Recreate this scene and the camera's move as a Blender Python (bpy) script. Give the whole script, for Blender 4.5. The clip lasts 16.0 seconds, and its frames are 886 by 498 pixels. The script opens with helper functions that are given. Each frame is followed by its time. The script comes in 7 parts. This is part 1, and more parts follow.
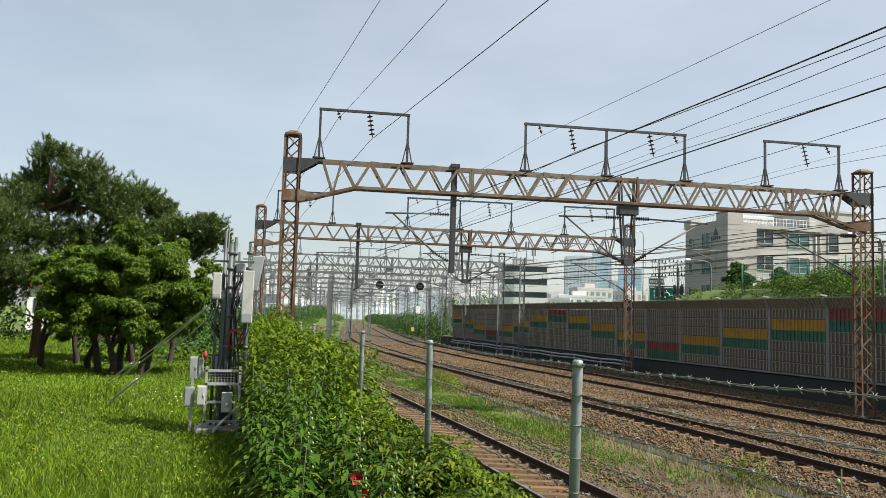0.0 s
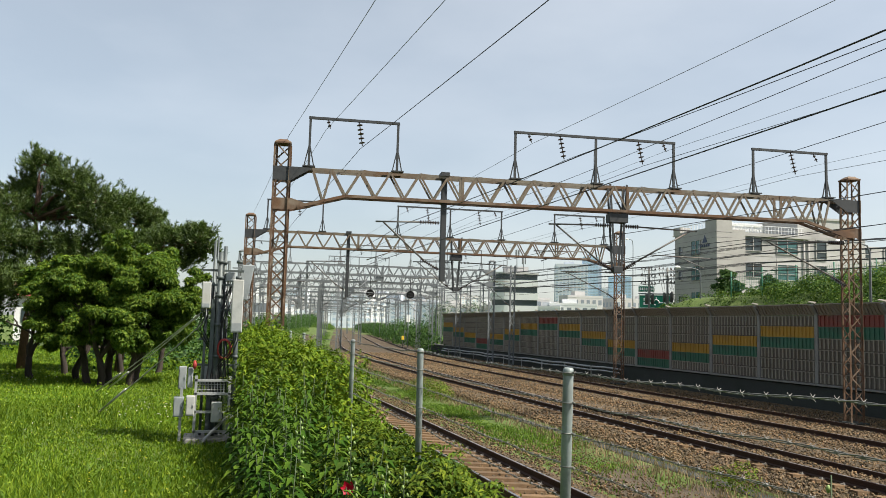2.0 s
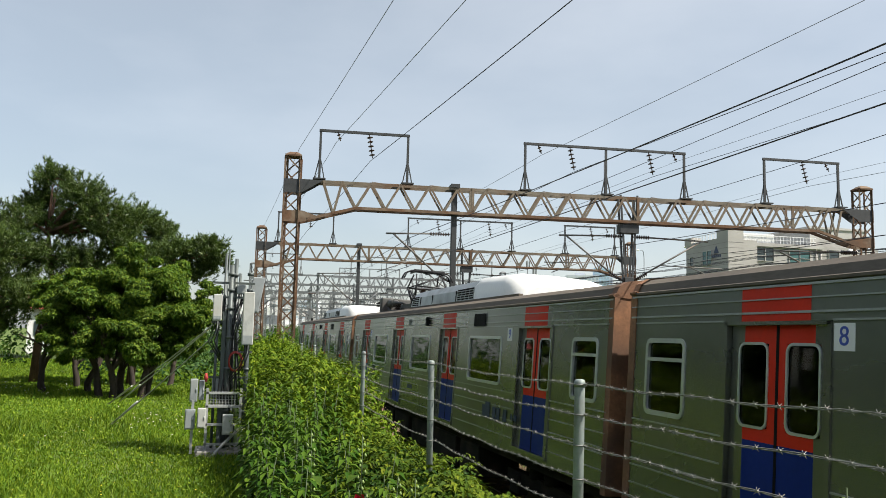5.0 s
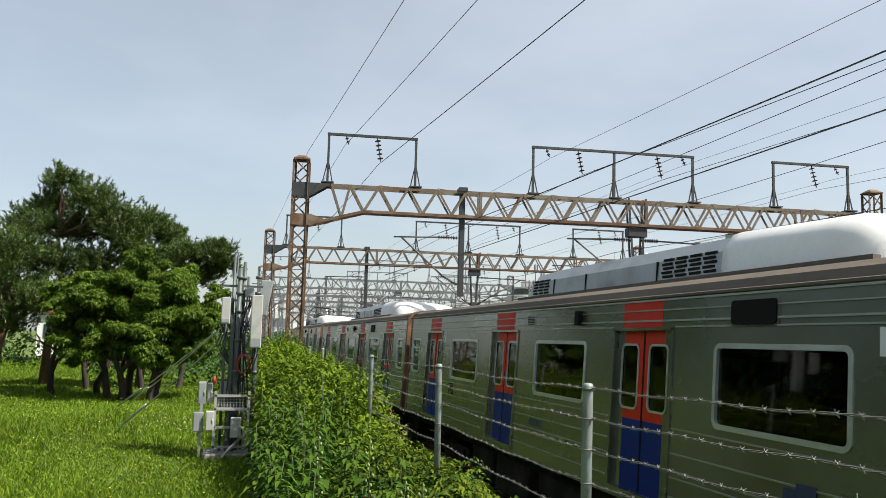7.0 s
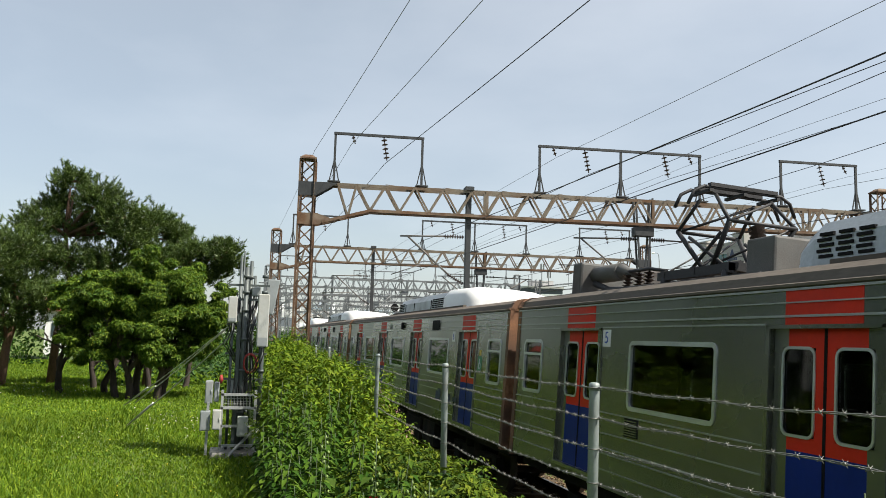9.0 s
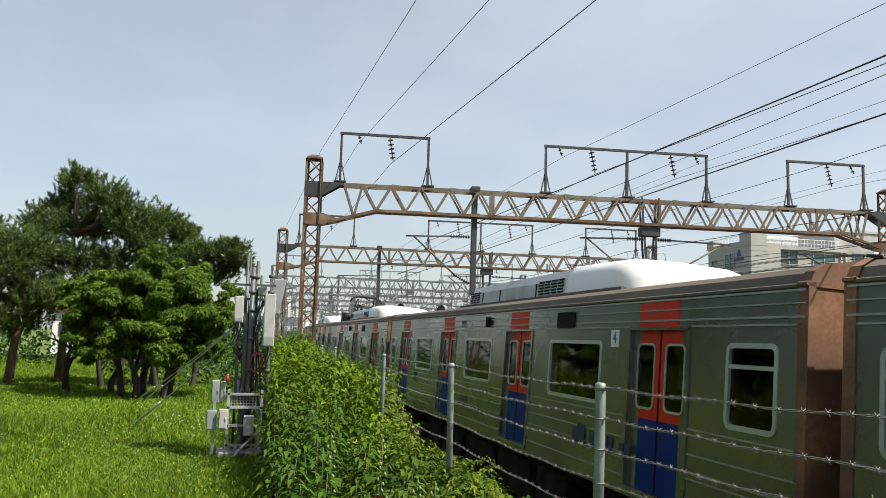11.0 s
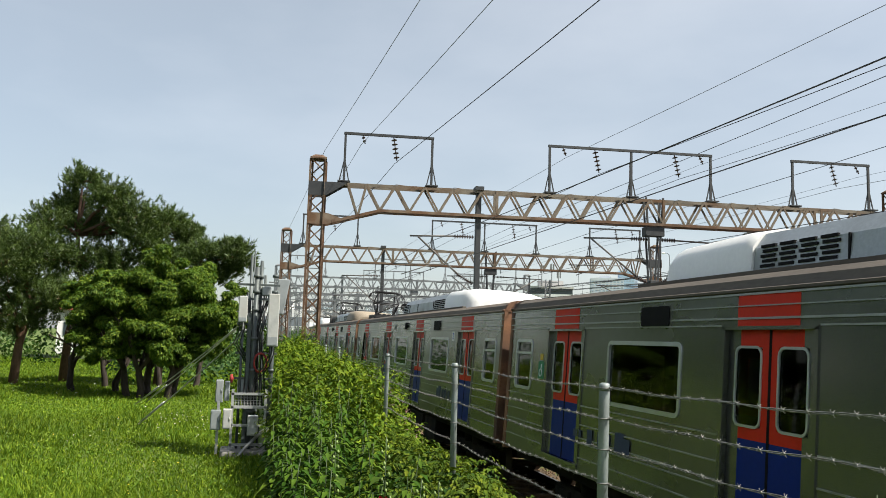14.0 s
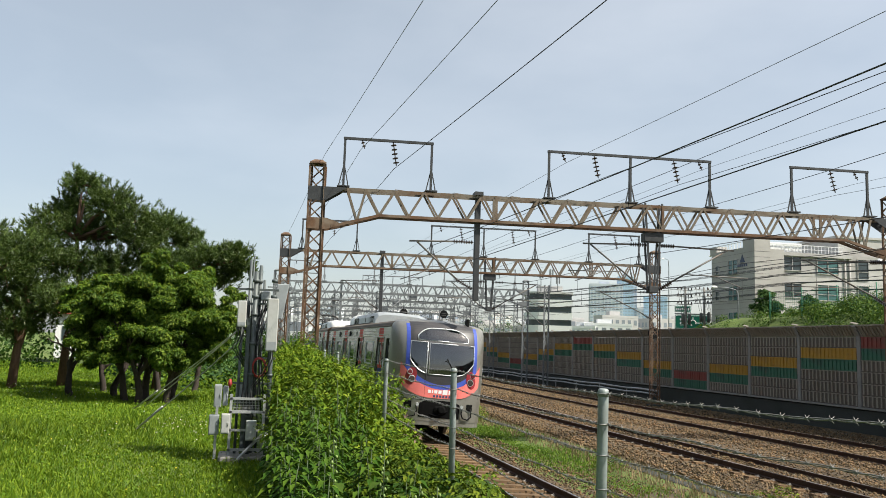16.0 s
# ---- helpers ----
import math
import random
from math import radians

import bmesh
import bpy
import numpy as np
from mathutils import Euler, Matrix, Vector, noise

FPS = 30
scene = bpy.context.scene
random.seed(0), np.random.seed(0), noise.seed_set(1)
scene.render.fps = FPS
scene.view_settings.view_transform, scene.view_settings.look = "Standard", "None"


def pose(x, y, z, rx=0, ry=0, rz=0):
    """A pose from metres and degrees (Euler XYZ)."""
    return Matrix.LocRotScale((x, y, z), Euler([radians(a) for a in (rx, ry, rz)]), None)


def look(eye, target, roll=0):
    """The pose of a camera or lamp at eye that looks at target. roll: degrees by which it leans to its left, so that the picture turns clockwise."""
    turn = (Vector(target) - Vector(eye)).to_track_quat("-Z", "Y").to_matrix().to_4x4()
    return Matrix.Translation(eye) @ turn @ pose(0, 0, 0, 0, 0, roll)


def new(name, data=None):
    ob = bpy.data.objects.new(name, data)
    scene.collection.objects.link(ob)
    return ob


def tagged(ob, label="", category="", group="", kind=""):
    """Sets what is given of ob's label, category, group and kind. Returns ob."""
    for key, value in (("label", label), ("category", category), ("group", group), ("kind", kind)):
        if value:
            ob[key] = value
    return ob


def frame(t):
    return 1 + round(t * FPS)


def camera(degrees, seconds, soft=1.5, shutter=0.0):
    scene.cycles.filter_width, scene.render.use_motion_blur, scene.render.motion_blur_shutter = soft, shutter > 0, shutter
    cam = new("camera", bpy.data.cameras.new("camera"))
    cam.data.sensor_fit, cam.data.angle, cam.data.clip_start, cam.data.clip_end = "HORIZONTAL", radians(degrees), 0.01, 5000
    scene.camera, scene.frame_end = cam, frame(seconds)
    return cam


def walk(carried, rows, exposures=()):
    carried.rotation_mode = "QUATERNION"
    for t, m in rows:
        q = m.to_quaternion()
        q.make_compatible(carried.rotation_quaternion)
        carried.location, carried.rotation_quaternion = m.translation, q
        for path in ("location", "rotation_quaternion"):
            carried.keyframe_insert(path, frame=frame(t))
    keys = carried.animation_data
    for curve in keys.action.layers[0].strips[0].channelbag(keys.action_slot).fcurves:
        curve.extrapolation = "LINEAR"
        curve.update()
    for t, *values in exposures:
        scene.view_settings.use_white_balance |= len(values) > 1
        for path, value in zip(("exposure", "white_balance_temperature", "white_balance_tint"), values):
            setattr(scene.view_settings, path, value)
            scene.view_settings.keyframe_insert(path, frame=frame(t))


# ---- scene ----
# camera: held by hand beside the line, turning slightly
EYE = Vector((0.0, 0.0, 2.865))
cam = camera(57.44, 16.0, soft=0.8)
# seconds, turn to the right of the track's direction, tilt upwards, lean, in degrees
TURNS = [
    (0, 15.572, 4.843, 1.816),
    (0.5, 15.724, 4.862, 1.586),
    (1, 15.866, 5.079, 1.610),
    (1.5, 16.028, 5.340, 1.580),
    (2, 16.248, 5.451, 1.568),
    (2.5, 16.378, 5.670, 1.517),
    (3, 16.332, 5.800, 1.472),
    (3.5, 16.189, 5.892, 1.426),
    (4, 15.949, 6.053, 1.435),
    (6.5, 15.025, 6.415, 1.420),
    (7, 14.922, 6.483, 1.520),
    (7.5, 14.797, 6.479, 1.541),
    (8, 14.700, 6.456, 1.507),
    (8.5, 14.575, 6.429, 1.601),
    (9, 14.473, 6.415, 1.578),
    (11.5, 13.965, 6.397, 1.698),
    (12, 13.904, 6.395, 1.709),
    (12.5, 13.830, 6.389, 1.700),
    (13, 13.775, 6.387, 1.713),
    (13.5, 13.787, 6.338, 1.808),
    (14, 13.775, 6.387, 1.713),
    (14.5, 13.750, 6.426, 1.764),
    (15, 13.699, 6.449, 1.771),
    (15.5, 13.750, 6.555, 1.648),
    (16, 13.821, 6.754, 1.857),
]


def aim(turn, tilt, lean):
    a, b = radians(turn), radians(tilt)
    ahead = Vector((math.sin(a) * math.cos(b), math.cos(a) * math.cos(b), math.sin(b)))
    return look(EYE, EYE + ahead * 10, lean)


walk(cam, [(t, aim(a, b, c)) for t, a, b, c in TURNS])

# daylight: hazy sky, sun high behind to the right
SUN_TO = Vector((0.62, -0.42, 0.95)).normalized()
sun = new("sun", bpy.data.lights.new("sun", "SUN"))
sun.data.energy, sun.data.angle, sun.data.color = 4.2, radians(0.6), (1.0, 0.94, 0.83)
sun.matrix_world = look((0, 0, 60), Vector((0, 0, 60)) - SUN_TO)
world = bpy.data.worlds.new("sky")
scene.world = world
world.use_nodes = True
wn = world.node_tree
sky = wn.nodes.new("ShaderNodeTexSky")
sky.sky_type, sky.sun_disc = "NISHITA", False
sky.sun_elevation = math.asin(SUN_TO.z)
sky.sun_rotation = math.atan2(SUN_TO.x, SUN_TO.y)
sky.air_density, sky.dust_density, sky.ozone_density = 1.0, 2.0, 2.0
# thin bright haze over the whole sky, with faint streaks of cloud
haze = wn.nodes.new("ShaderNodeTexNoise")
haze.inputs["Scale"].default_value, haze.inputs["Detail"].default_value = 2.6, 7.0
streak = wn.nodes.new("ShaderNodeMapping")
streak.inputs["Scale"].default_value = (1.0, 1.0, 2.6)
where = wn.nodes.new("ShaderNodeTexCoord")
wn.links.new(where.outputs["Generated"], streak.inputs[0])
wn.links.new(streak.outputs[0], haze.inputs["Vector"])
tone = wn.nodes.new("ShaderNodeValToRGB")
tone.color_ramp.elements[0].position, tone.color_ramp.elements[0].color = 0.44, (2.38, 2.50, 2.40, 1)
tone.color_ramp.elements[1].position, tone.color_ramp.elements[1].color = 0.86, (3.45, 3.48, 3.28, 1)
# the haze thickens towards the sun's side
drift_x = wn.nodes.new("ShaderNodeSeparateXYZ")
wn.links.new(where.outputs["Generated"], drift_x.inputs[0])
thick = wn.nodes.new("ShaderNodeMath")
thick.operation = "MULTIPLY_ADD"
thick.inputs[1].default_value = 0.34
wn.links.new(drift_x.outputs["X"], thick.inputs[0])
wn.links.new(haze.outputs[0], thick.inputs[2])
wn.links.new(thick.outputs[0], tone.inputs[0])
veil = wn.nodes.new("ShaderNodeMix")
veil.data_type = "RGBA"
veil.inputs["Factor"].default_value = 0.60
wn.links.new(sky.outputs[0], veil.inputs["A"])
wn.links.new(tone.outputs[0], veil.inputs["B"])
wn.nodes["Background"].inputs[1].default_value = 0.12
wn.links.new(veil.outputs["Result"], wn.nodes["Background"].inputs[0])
scene.view_settings.exposure = 0.95


# ---- building tools ----
class Geo:
    """Collects faces; make() turns them into one mesh object."""

    def __init__(self):
        self.v, self.f, self.m, self.s = [], [], [], []

    def face(self, pts, mi=0, smooth=False):
        n = len(self.v)
        self.v += [tuple(p) for p in pts]
        self.f.append(tuple(range(n, n + len(pts))))
        self.m.append(mi)
        self.s.append(smooth)

    def mesh(self, verts, faces, mi=0, smooth=False):
        n = len(self.v)
        self.v += [tuple(p) for p in verts]
        self.f += [tuple(i + n for i in f) for f in faces]
        self.m += [mi] * len(faces)
        self.s += [smooth] * len(faces)

    def box(self, x0, x1, y0, y1, z0, z1, mi=0, m=None):
        c = [Vector((x, y, z)) for z in (z0, z1) for y in (y0, y1) for x in (x0, x1)]
        if m:
            c = [m @ p for p in c]
        self.mesh(c, [(0, 2, 3, 1), (4, 5, 7, 6), (0, 1, 5, 4), (2, 6, 7, 3), (0, 4, 6, 2), (1, 3, 7, 5)], mi)

    def bevel_box(self, x0, x1, y0, y1, z0, z1, b=0.01, mi=0, m=None):
        bm = bmesh.new()
        bmesh.ops.create_cube(bm, size=1)
        bmesh.ops.scale(bm, vec=(x1 - x0, y1 - y0, z1 - z0), verts=bm.verts)
        bmesh.ops.translate(bm, vec=((x0 + x1) / 2, (y0 + y1) / 2, (z0 + z1) / 2), verts=bm.verts)
        bmesh.ops.bevel(bm, geom=bm.edges[:], offset=b, segments=2, affect="EDGES", profile=0.5)
        if m:
            bm.transform(m)
        bm.verts.index_update()
        self.mesh([v.co for v in bm.verts], [[v.index for v in f.verts] for f in bm.faces], mi)
        bm.free()

    def bar(self, p, q, w, h=None, mi=0, up=(0, 0, 1)):
        p, q = Vector(p), Vector(q)
        h = h or w
        d = (q - p).normalized()
        u = Vector(up)
        if abs(d.dot(u)) > 0.99:
            u = Vector((0, 1, 0))
        s = d.cross(u).normalized() * (w / 2)
        t = s.cross(d).normalized() * (h / 2)
        c = [e + a * s + b * t for e in (p, q) for a, b in ((-1, -1), (1, -1), (1, 1), (-1, 1))]
        self.mesh(c, [(3, 2, 1, 0), (4, 5, 6, 7), (0, 1, 5, 4), (1, 2, 6, 5), (2, 3, 7, 6), (3, 0, 4, 7)], mi)

    def angle(self, p, q, w, t=0.012, mi=0, turn=0.0):
        """An L-section bar."""
        p, q = Vector(p), Vector(q)
        d = (q - p).normalized()
        u = Vector((0, 0, 1)) if abs(d.z) < 0.9 else Vector((0, 1, 0))
        s = d.cross(u).normalized()
        n = s.cross(d).normalized()
        r = Matrix.Rotation(turn, 3, d)
        s, n = r @ s, r @ n
        sec = [(0, 0), (w, 0), (w, t), (t, t), (t, w), (0, w)]
        c = [e + a * s + b * n for e in (p, q) for a, b in sec]
        self.mesh(c, [(0, 1, 7, 6), (1, 2, 8, 7), (2, 3, 9, 8), (3, 4, 10, 9), (4, 5, 11, 10), (5, 0, 6, 11), (5, 4, 3, 2, 1, 0), (6, 7, 8, 9, 10, 11)], mi)

    def tube(self, pts, r, n=8, mi=0, cap=True, smooth=True):
        pts = [Vector(p) for p in pts]
        rs = r if isinstance(r, (list, tuple)) else [r] * len(pts)
        base, ring = len(self.v), []
        last = None
        for i, p in enumerate(pts):
            d = (pts[min(i + 1, len(pts) - 1)] - pts[max(i - 1, 0)]).normalized()
            if last is None:
                u = Vector((0, 0, 1)) if abs(d.z) < 0.9 else Vector((1, 0, 0))
                s = d.cross(u).normalized()
            else:
                s = (last - d * last.dot(d)).normalized()
            last = s
            t = d.cross(s)
            for k in range(n):
                a = 2 * math.pi * k / n
                self.v.append(tuple(p + (s * math.cos(a) + t * math.sin(a)) * rs[i]))
        for i in range(len(pts) - 1):
            for k in range(n):
                a, b = base + i * n + k, base + i * n + (k + 1) % n
                self.f.append((a, b, b + n, a + n))
                self.m.append(mi)
                self.s.append(smooth)
        if cap:
            for off, rev in ((0, True), ((len(pts) - 1) * n, False)):
                loop = [base + off + k for k in range(n)]
                self.f.append(tuple(reversed(loop)) if rev else tuple(loop))
                self.m.append(mi)
                self.s.append(False)

    def loft(self, rings, mi=0, smooth=True, closed=False, cap=False):
        base, n = len(self.v), len(rings[0])
        for ring in rings:
            self.v += [tuple(p) for p in ring]
        for i in range(len(rings) - 1):
            for k in range(n if closed else n - 1):
                a, b = base + i * n + k, base + i * n + (k + 1) % n
                self.f.append((a, b, b + n, a + n))
                self.m.append(mi)
                self.s.append(smooth)
        if cap:
            for off, rev in ((0, True), ((len(rings) - 1) * n, False)):
                loop = [base + off + k for k in range(n)]
                self.f.append(tuple(reversed(loop)) if rev else tuple(loop))
                self.m.append(mi)
                self.s.append(False)

    def data(self, name, mats):
        me = bpy.data.meshes.new(name)
        me.from_pydata(self.v, [], self.f)
        for m in mats if isinstance(mats, (list, tuple)) else [mats]:
            me.materials.append(m)
        me.polygons.foreach_set("material_index", self.m)
        me.polygons.foreach_set("use_smooth", self.s)
        me.update()
        return me

    def make(self, name, mats, parent=None, label="", m=None):
        ob = new(name, self.data(name, mats))
        if parent:
            ob.parent = parent
        if m is not None:
            ob.matrix_basis = m
        return tagged(ob, label)


def thing(name, m, label, category, group="", kind=""):
    """An Empty at a thing's base that carries its parts."""
    ob = new(name)
    ob.empty_display_size = 0.1
    ob.matrix_basis = m
    return tagged(ob, label, category, group, kind)


def share(name, me, parent, m=None, label=""):
    """One more object on a mesh that is already there."""
    ob = new(name, me)
    ob.parent = parent
    if m is not None:
        ob.matrix_basis = m
    return tagged(ob, label)


def many(name, verts, faces, mats, parent=None, index=None, smooth=False):
    """A mesh from arrays of triangles or quads."""
    me = bpy.data.meshes.new(name)
    verts, faces = np.asarray(verts, dtype=np.float32), np.asarray(faces, dtype=np.int32)
    k = faces.shape[1]
    me.vertices.add(len(verts))
    me.vertices.foreach_set("co", verts.ravel())
    me.loops.add(faces.size)
    me.loops.foreach_set("vertex_index", faces.ravel())
    me.polygons.add(len(faces))
    me.polygons.foreach_set("loop_start", np.arange(0, faces.size, k, dtype=np.int32))
    me.polygons.foreach_set("loop_total", np.full(len(faces), k, dtype=np.int32))
    for m in mats if isinstance(mats, (list, tuple)) else [mats]:
        me.materials.append(m)
    if index is not None:
        me.polygons.foreach_set("material_index", np.asarray(index, dtype=np.int32))
    if smooth:
        me.polygons.foreach_set("use_smooth", np.ones(len(faces), dtype=bool))
    me.update(calc_edges=True)
    me.validate()
    ob = new(name, me)
    if parent:
        ob.parent = parent
    return ob


# ---- materials ----
def material(name, color, rough=0.6, metal=0.0, spread=0.25, scale=6.0, fine=60.0, bump=0.15, dirt=None, dirt_amount=0.35,
             dirt_scale=1.5, vary=0.0, island=0.0, stretch=(1, 1, 1), glow=0.0, through_light=0.0, spec=0.5, dist=0.01):
    """Two scales of mottling, optional stains of another colour, fine relief."""
    m = bpy.data.materials.new(name)
    m.use_nodes = True
    nt = m.node_tree
    n, lk = nt.nodes, nt.links
    bsdf = n["Principled BSDF"]
    co = n.new("ShaderNodeTexCoord")
    mp = n.new("ShaderNodeMapping")
    mp.inputs["Scale"].default_value = stretch
    lk.new(co.outputs["Object"], mp.inputs[0])

    def noise_at(s, detail=4.0):
        t = n.new("ShaderNodeTexNoise")
        t.inputs["Scale"].default_value, t.inputs["Detail"].default_value = s, detail
        lk.new(mp.outputs[0], t.inputs["Vector"])
        return t

    def remap(sock, lo, hi, a=0.25, b=0.75):
        r = n.new("ShaderNodeMapRange")
        for key, val in (("From Min", a), ("From Max", b), ("To Min", lo), ("To Max", hi)):
            r.inputs[key].default_value = val
        lk.new(sock, r.inputs["Value"])
        return r.outputs[0]

    def times(a, b):
        x = n.new("ShaderNodeMath")
        x.operation = "MULTIPLY"
        lk.new(a, x.inputs[0])
        lk.new(b, x.inputs[1])
        return x.outputs[0]

    big, small = noise_at(scale), noise_at(fine)
    val = times(remap(big.outputs[0], 1 - spread, 1 + spread), remap(small.outputs[0], 1 - spread * 0.7, 1 + spread * 0.7))
    if vary:
        info = n.new("ShaderNodeObjectInfo")
        val = times(val, remap(info.outputs["Random"], 1 - vary, 1 + vary, 0, 1))
    if island:
        geo = n.new("ShaderNodeNewGeometry")
        val = times(val, remap(geo.outputs["Random Per Island"], 1 - island, 1 + island, 0, 1))
    hsv = n.new("ShaderNodeHueSaturation")
    hsv.inputs["Color"].default_value = (*color, 1)
    lk.new(val, hsv.inputs["Value"])
    col = hsv.outputs[0]
    if island:
        turn = 0.06 * island if island < 0.6 else 0.012
        lk.new(remap(geo.outputs["Random Per Island"], 0.5 + turn, 0.5 - turn, 0, 1), hsv.inputs["Hue"])
    if dirt:
        stain = noise_at(dirt_scale, 6.0)
        mix = n.new("ShaderNodeMix")
        mix.data_type = "RGBA"
        mix.inputs["B"].default_value = (*dirt, 1)
        lk.new(col, mix.inputs["A"])
        lk.new(remap(stain.outputs[0], 0.0, 1.0, 0.62 - 0.35 * dirt_amount, 0.80 - 0.2 * dirt_amount), mix.inputs["Factor"])
        col = mix.outputs["Result"]
    lk.new(col, bsdf.inputs["Base Color"])
    lk.new(remap(big.outputs[0], max(rough - 0.1, 0.02), min(rough + 0.1, 1.0)), bsdf.inputs["Roughness"])
    bsdf.inputs["Metallic"].default_value = metal
    bsdf.inputs["Specular IOR Level"].default_value = spec
    if glow:
        bsdf.inputs["Emission Color"].default_value = (*color, 1)
        bsdf.inputs["Emission Strength"].default_value = glow
    if bump:
        b = n.new("ShaderNodeBump")
        b.inputs["Strength"].default_value, b.inputs["Distance"].default_value = bump, dist
        lk.new(small.outputs[0], b.inputs["Height"])
        lk.new(b.outputs[0], bsdf.inputs["Normal"])
    if through_light:
        tr = n.new("ShaderNodeBsdfTranslucent")
        lk.new(col, tr.inputs["Color"])
        add = n.new("ShaderNodeMixShader")
        add.inputs[0].default_value = through_light
        lk.new(bsdf.outputs[0], add.inputs[1])
        lk.new(tr.outputs[0], add.inputs[2])
        lk.new(add.outputs[0], n["Material Output"].inputs["Surface"])
    return m


def plain(name, color, rough=0.5, metal=0.0):
    m = bpy.data.materials.new(name)
    m.use_nodes = True
    b = m.node_tree.nodes["Principled BSDF"]
    b.inputs["Base Color"].default_value = (*color, 1)
    b.inputs["Roughness"].default_value, b.inputs["Metallic"].default_value = rough, metal
    return m


M = {
    "grass_soil": material("grass soil", (0.07, 0.11, 0.013), 0.9, spread=0.35, scale=0.8, fine=30, bump=0.6, dirt=(0.12, 0.15, 0.03), dist=0.05),
    "earth": material("dry earth", (0.082, 0.060, 0.036), 0.95, spread=0.35, scale=1.2, fine=25, bump=0.8, dirt=(0.075, 0.085, 0.030), dirt_amount=0.2, dirt_scale=0.9, dist=0.05),
    "ballast": material("rust-stained ballast", (0.074, 0.050, 0.025), 0.95, spread=0.3, scale=0.9, fine=16, bump=1.0, dirt=(0.055, 0.038, 0.020), dirt_scale=0.6, dist=0.06),
    "stone": material("ballast stone", (0.112, 0.071, 0.030), 0.9, spread=0.35, scale=0.7, fine=60, bump=0.3, island=0.85, dirt=(0.19, 0.15, 0.095), dirt_amount=0.35, dirt_scale=14),
    "rail_side": material("rusty rail", (0.050, 0.024, 0.015), 0.8, 0.3, spread=0.3, scale=3, fine=80),
    "rail_top": material("worn rail head", (0.42, 0.38, 0.35), 0.3, 1.0, spread=0.1, scale=2, fine=90, bump=0.03),
    "sleeper": material("concrete sleeper", (0.135, 0.080, 0.036), 0.9, spread=0.3, scale=4, fine=60, vary=0.25, dirt=(0.11, 0.066, 0.034), dirt_scale=3),
    "clip": material("rail clip", (0.34, 0.31, 0.28), 0.7, 0.3),
    "concrete": material("weathered concrete", (0.22, 0.215, 0.20), 0.9, spread=0.2, scale=1.5, fine=30, dirt=(0.16, 0.15, 0.13), dirt_scale=0.8),
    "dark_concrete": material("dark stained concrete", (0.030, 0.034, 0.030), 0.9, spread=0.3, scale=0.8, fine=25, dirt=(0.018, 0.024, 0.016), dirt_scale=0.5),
    "steel_rusty": material("galvanised steel with rust", (0.165, 0.142, 0.108), 0.7, 0.2, spread=0.35, scale=2, fine=40, dirt=(0.115, 0.058, 0.024), dirt_amount=0.45, dirt_scale=1.1),
    "steel_rust": material("rust-brown steel", (0.120, 0.066, 0.036), 0.85, 0.1, spread=0.35, scale=3, fine=50, dirt=(0.21, 0.165, 0.12), dirt_amount=0.4, dirt_scale=2),
    "steel": material("galvanised steel", (0.40, 0.41, 0.41), 0.55, 0.5, spread=0.15, scale=3, fine=50, dirt=(0.28, 0.27, 0.25)),
    # blue-grey with distance haze put into the colour
    "steel_far": material("haze-toned galvanised steel", (0.165, 0.178, 0.182), 0.7, 0.2, spread=0.2, scale=1, fine=20),
    "steel_dark": material("dark painted steel", (0.045, 0.048, 0.050), 0.6, 0.3, spread=0.2, scale=4, fine=60),
    "arm_steel": material("dull bracket steel", (0.13, 0.125, 0.115), 0.65, 0.3, spread=0.25, scale=3, fine=50, dirt=(0.09, 0.06, 0.04)),
    "wire": plain("overhead wire", (0.05, 0.05, 0.055), 0.6, 0.5),
    "wire_pale": plain("fine overhead wire", (0.20, 0.21, 0.22), 0.6, 0.4),
    "insulator": material("brown porcelain insulator", (0.055, 0.040, 0.034), 0.3, spread=0.2),
}


# ---- the line: straight beside the camera, then a right-hand bend, then straight ----
BEND_AT, BEND_R, BEND_TURN = 45.0, 420.0, 0.155
BEND_END = BEND_AT + BEND_R * BEND_TURN


def heading(s):
    return min(max((s - BEND_AT) / BEND_R, 0.0), BEND_TURN)


def along(s, a=0.0, z=0.0):
    """The place s metres along the line and a metres to its right."""
    if s <= BEND_AT:
        return Vector((a, s, z))
    h = heading(s)
    c = Vector((BEND_R * (1 - math.cos(h)), BEND_AT + BEND_R * math.sin(h), 0))
    d = Vector((math.sin(h), math.cos(h), 0))
    if s > BEND_END:
        c += d * (s - BEND_END)
    return c + Vector((d.y, -d.x, 0)) * a + Vector((0, 0, z))


SHIFT_Y = [along(s).y for s in range(0, 1600, 4)]
SHIFT_X = [along(s).x for s in range(0, 1600, 4)]


def lateral(x, y):
    return x - np.interp(y, SHIFT_Y, SHIFT_X)


def ground_z(x, y):
    a = lateral(x, y)
    z = np.interp(a, [-400, -60, 1.6, 3.0, 4.4, 9.2, 10.8, 23.2, 24.6, 26.0, 33.0, 34.5, 60, 400],
                  [1.5, 1.3, 1.25, 0.55, -0.34, -0.34, -0.30, -0.30, -0.35, 0.6, 0.6, 0.6, 0.6, 0.6])
    z = z + np.clip((x + 2.5) / -30, 0, 1) * np.clip((y - 16) / 30, 0, 1) * 0.35
    # planted bank beyond the road, on the near part of the far side
    bank = np.clip((a - 34.5) / 9, 0, 1) * np.clip((88 - y) / 20, 0, 1)
    z = z + bank * 5.6
    return z + 0.05 * np.sin(x * 0.9 + 1.3 * np.sin(y * 0.37)) * np.clip((1.6 - a) / 2, 0, 1)


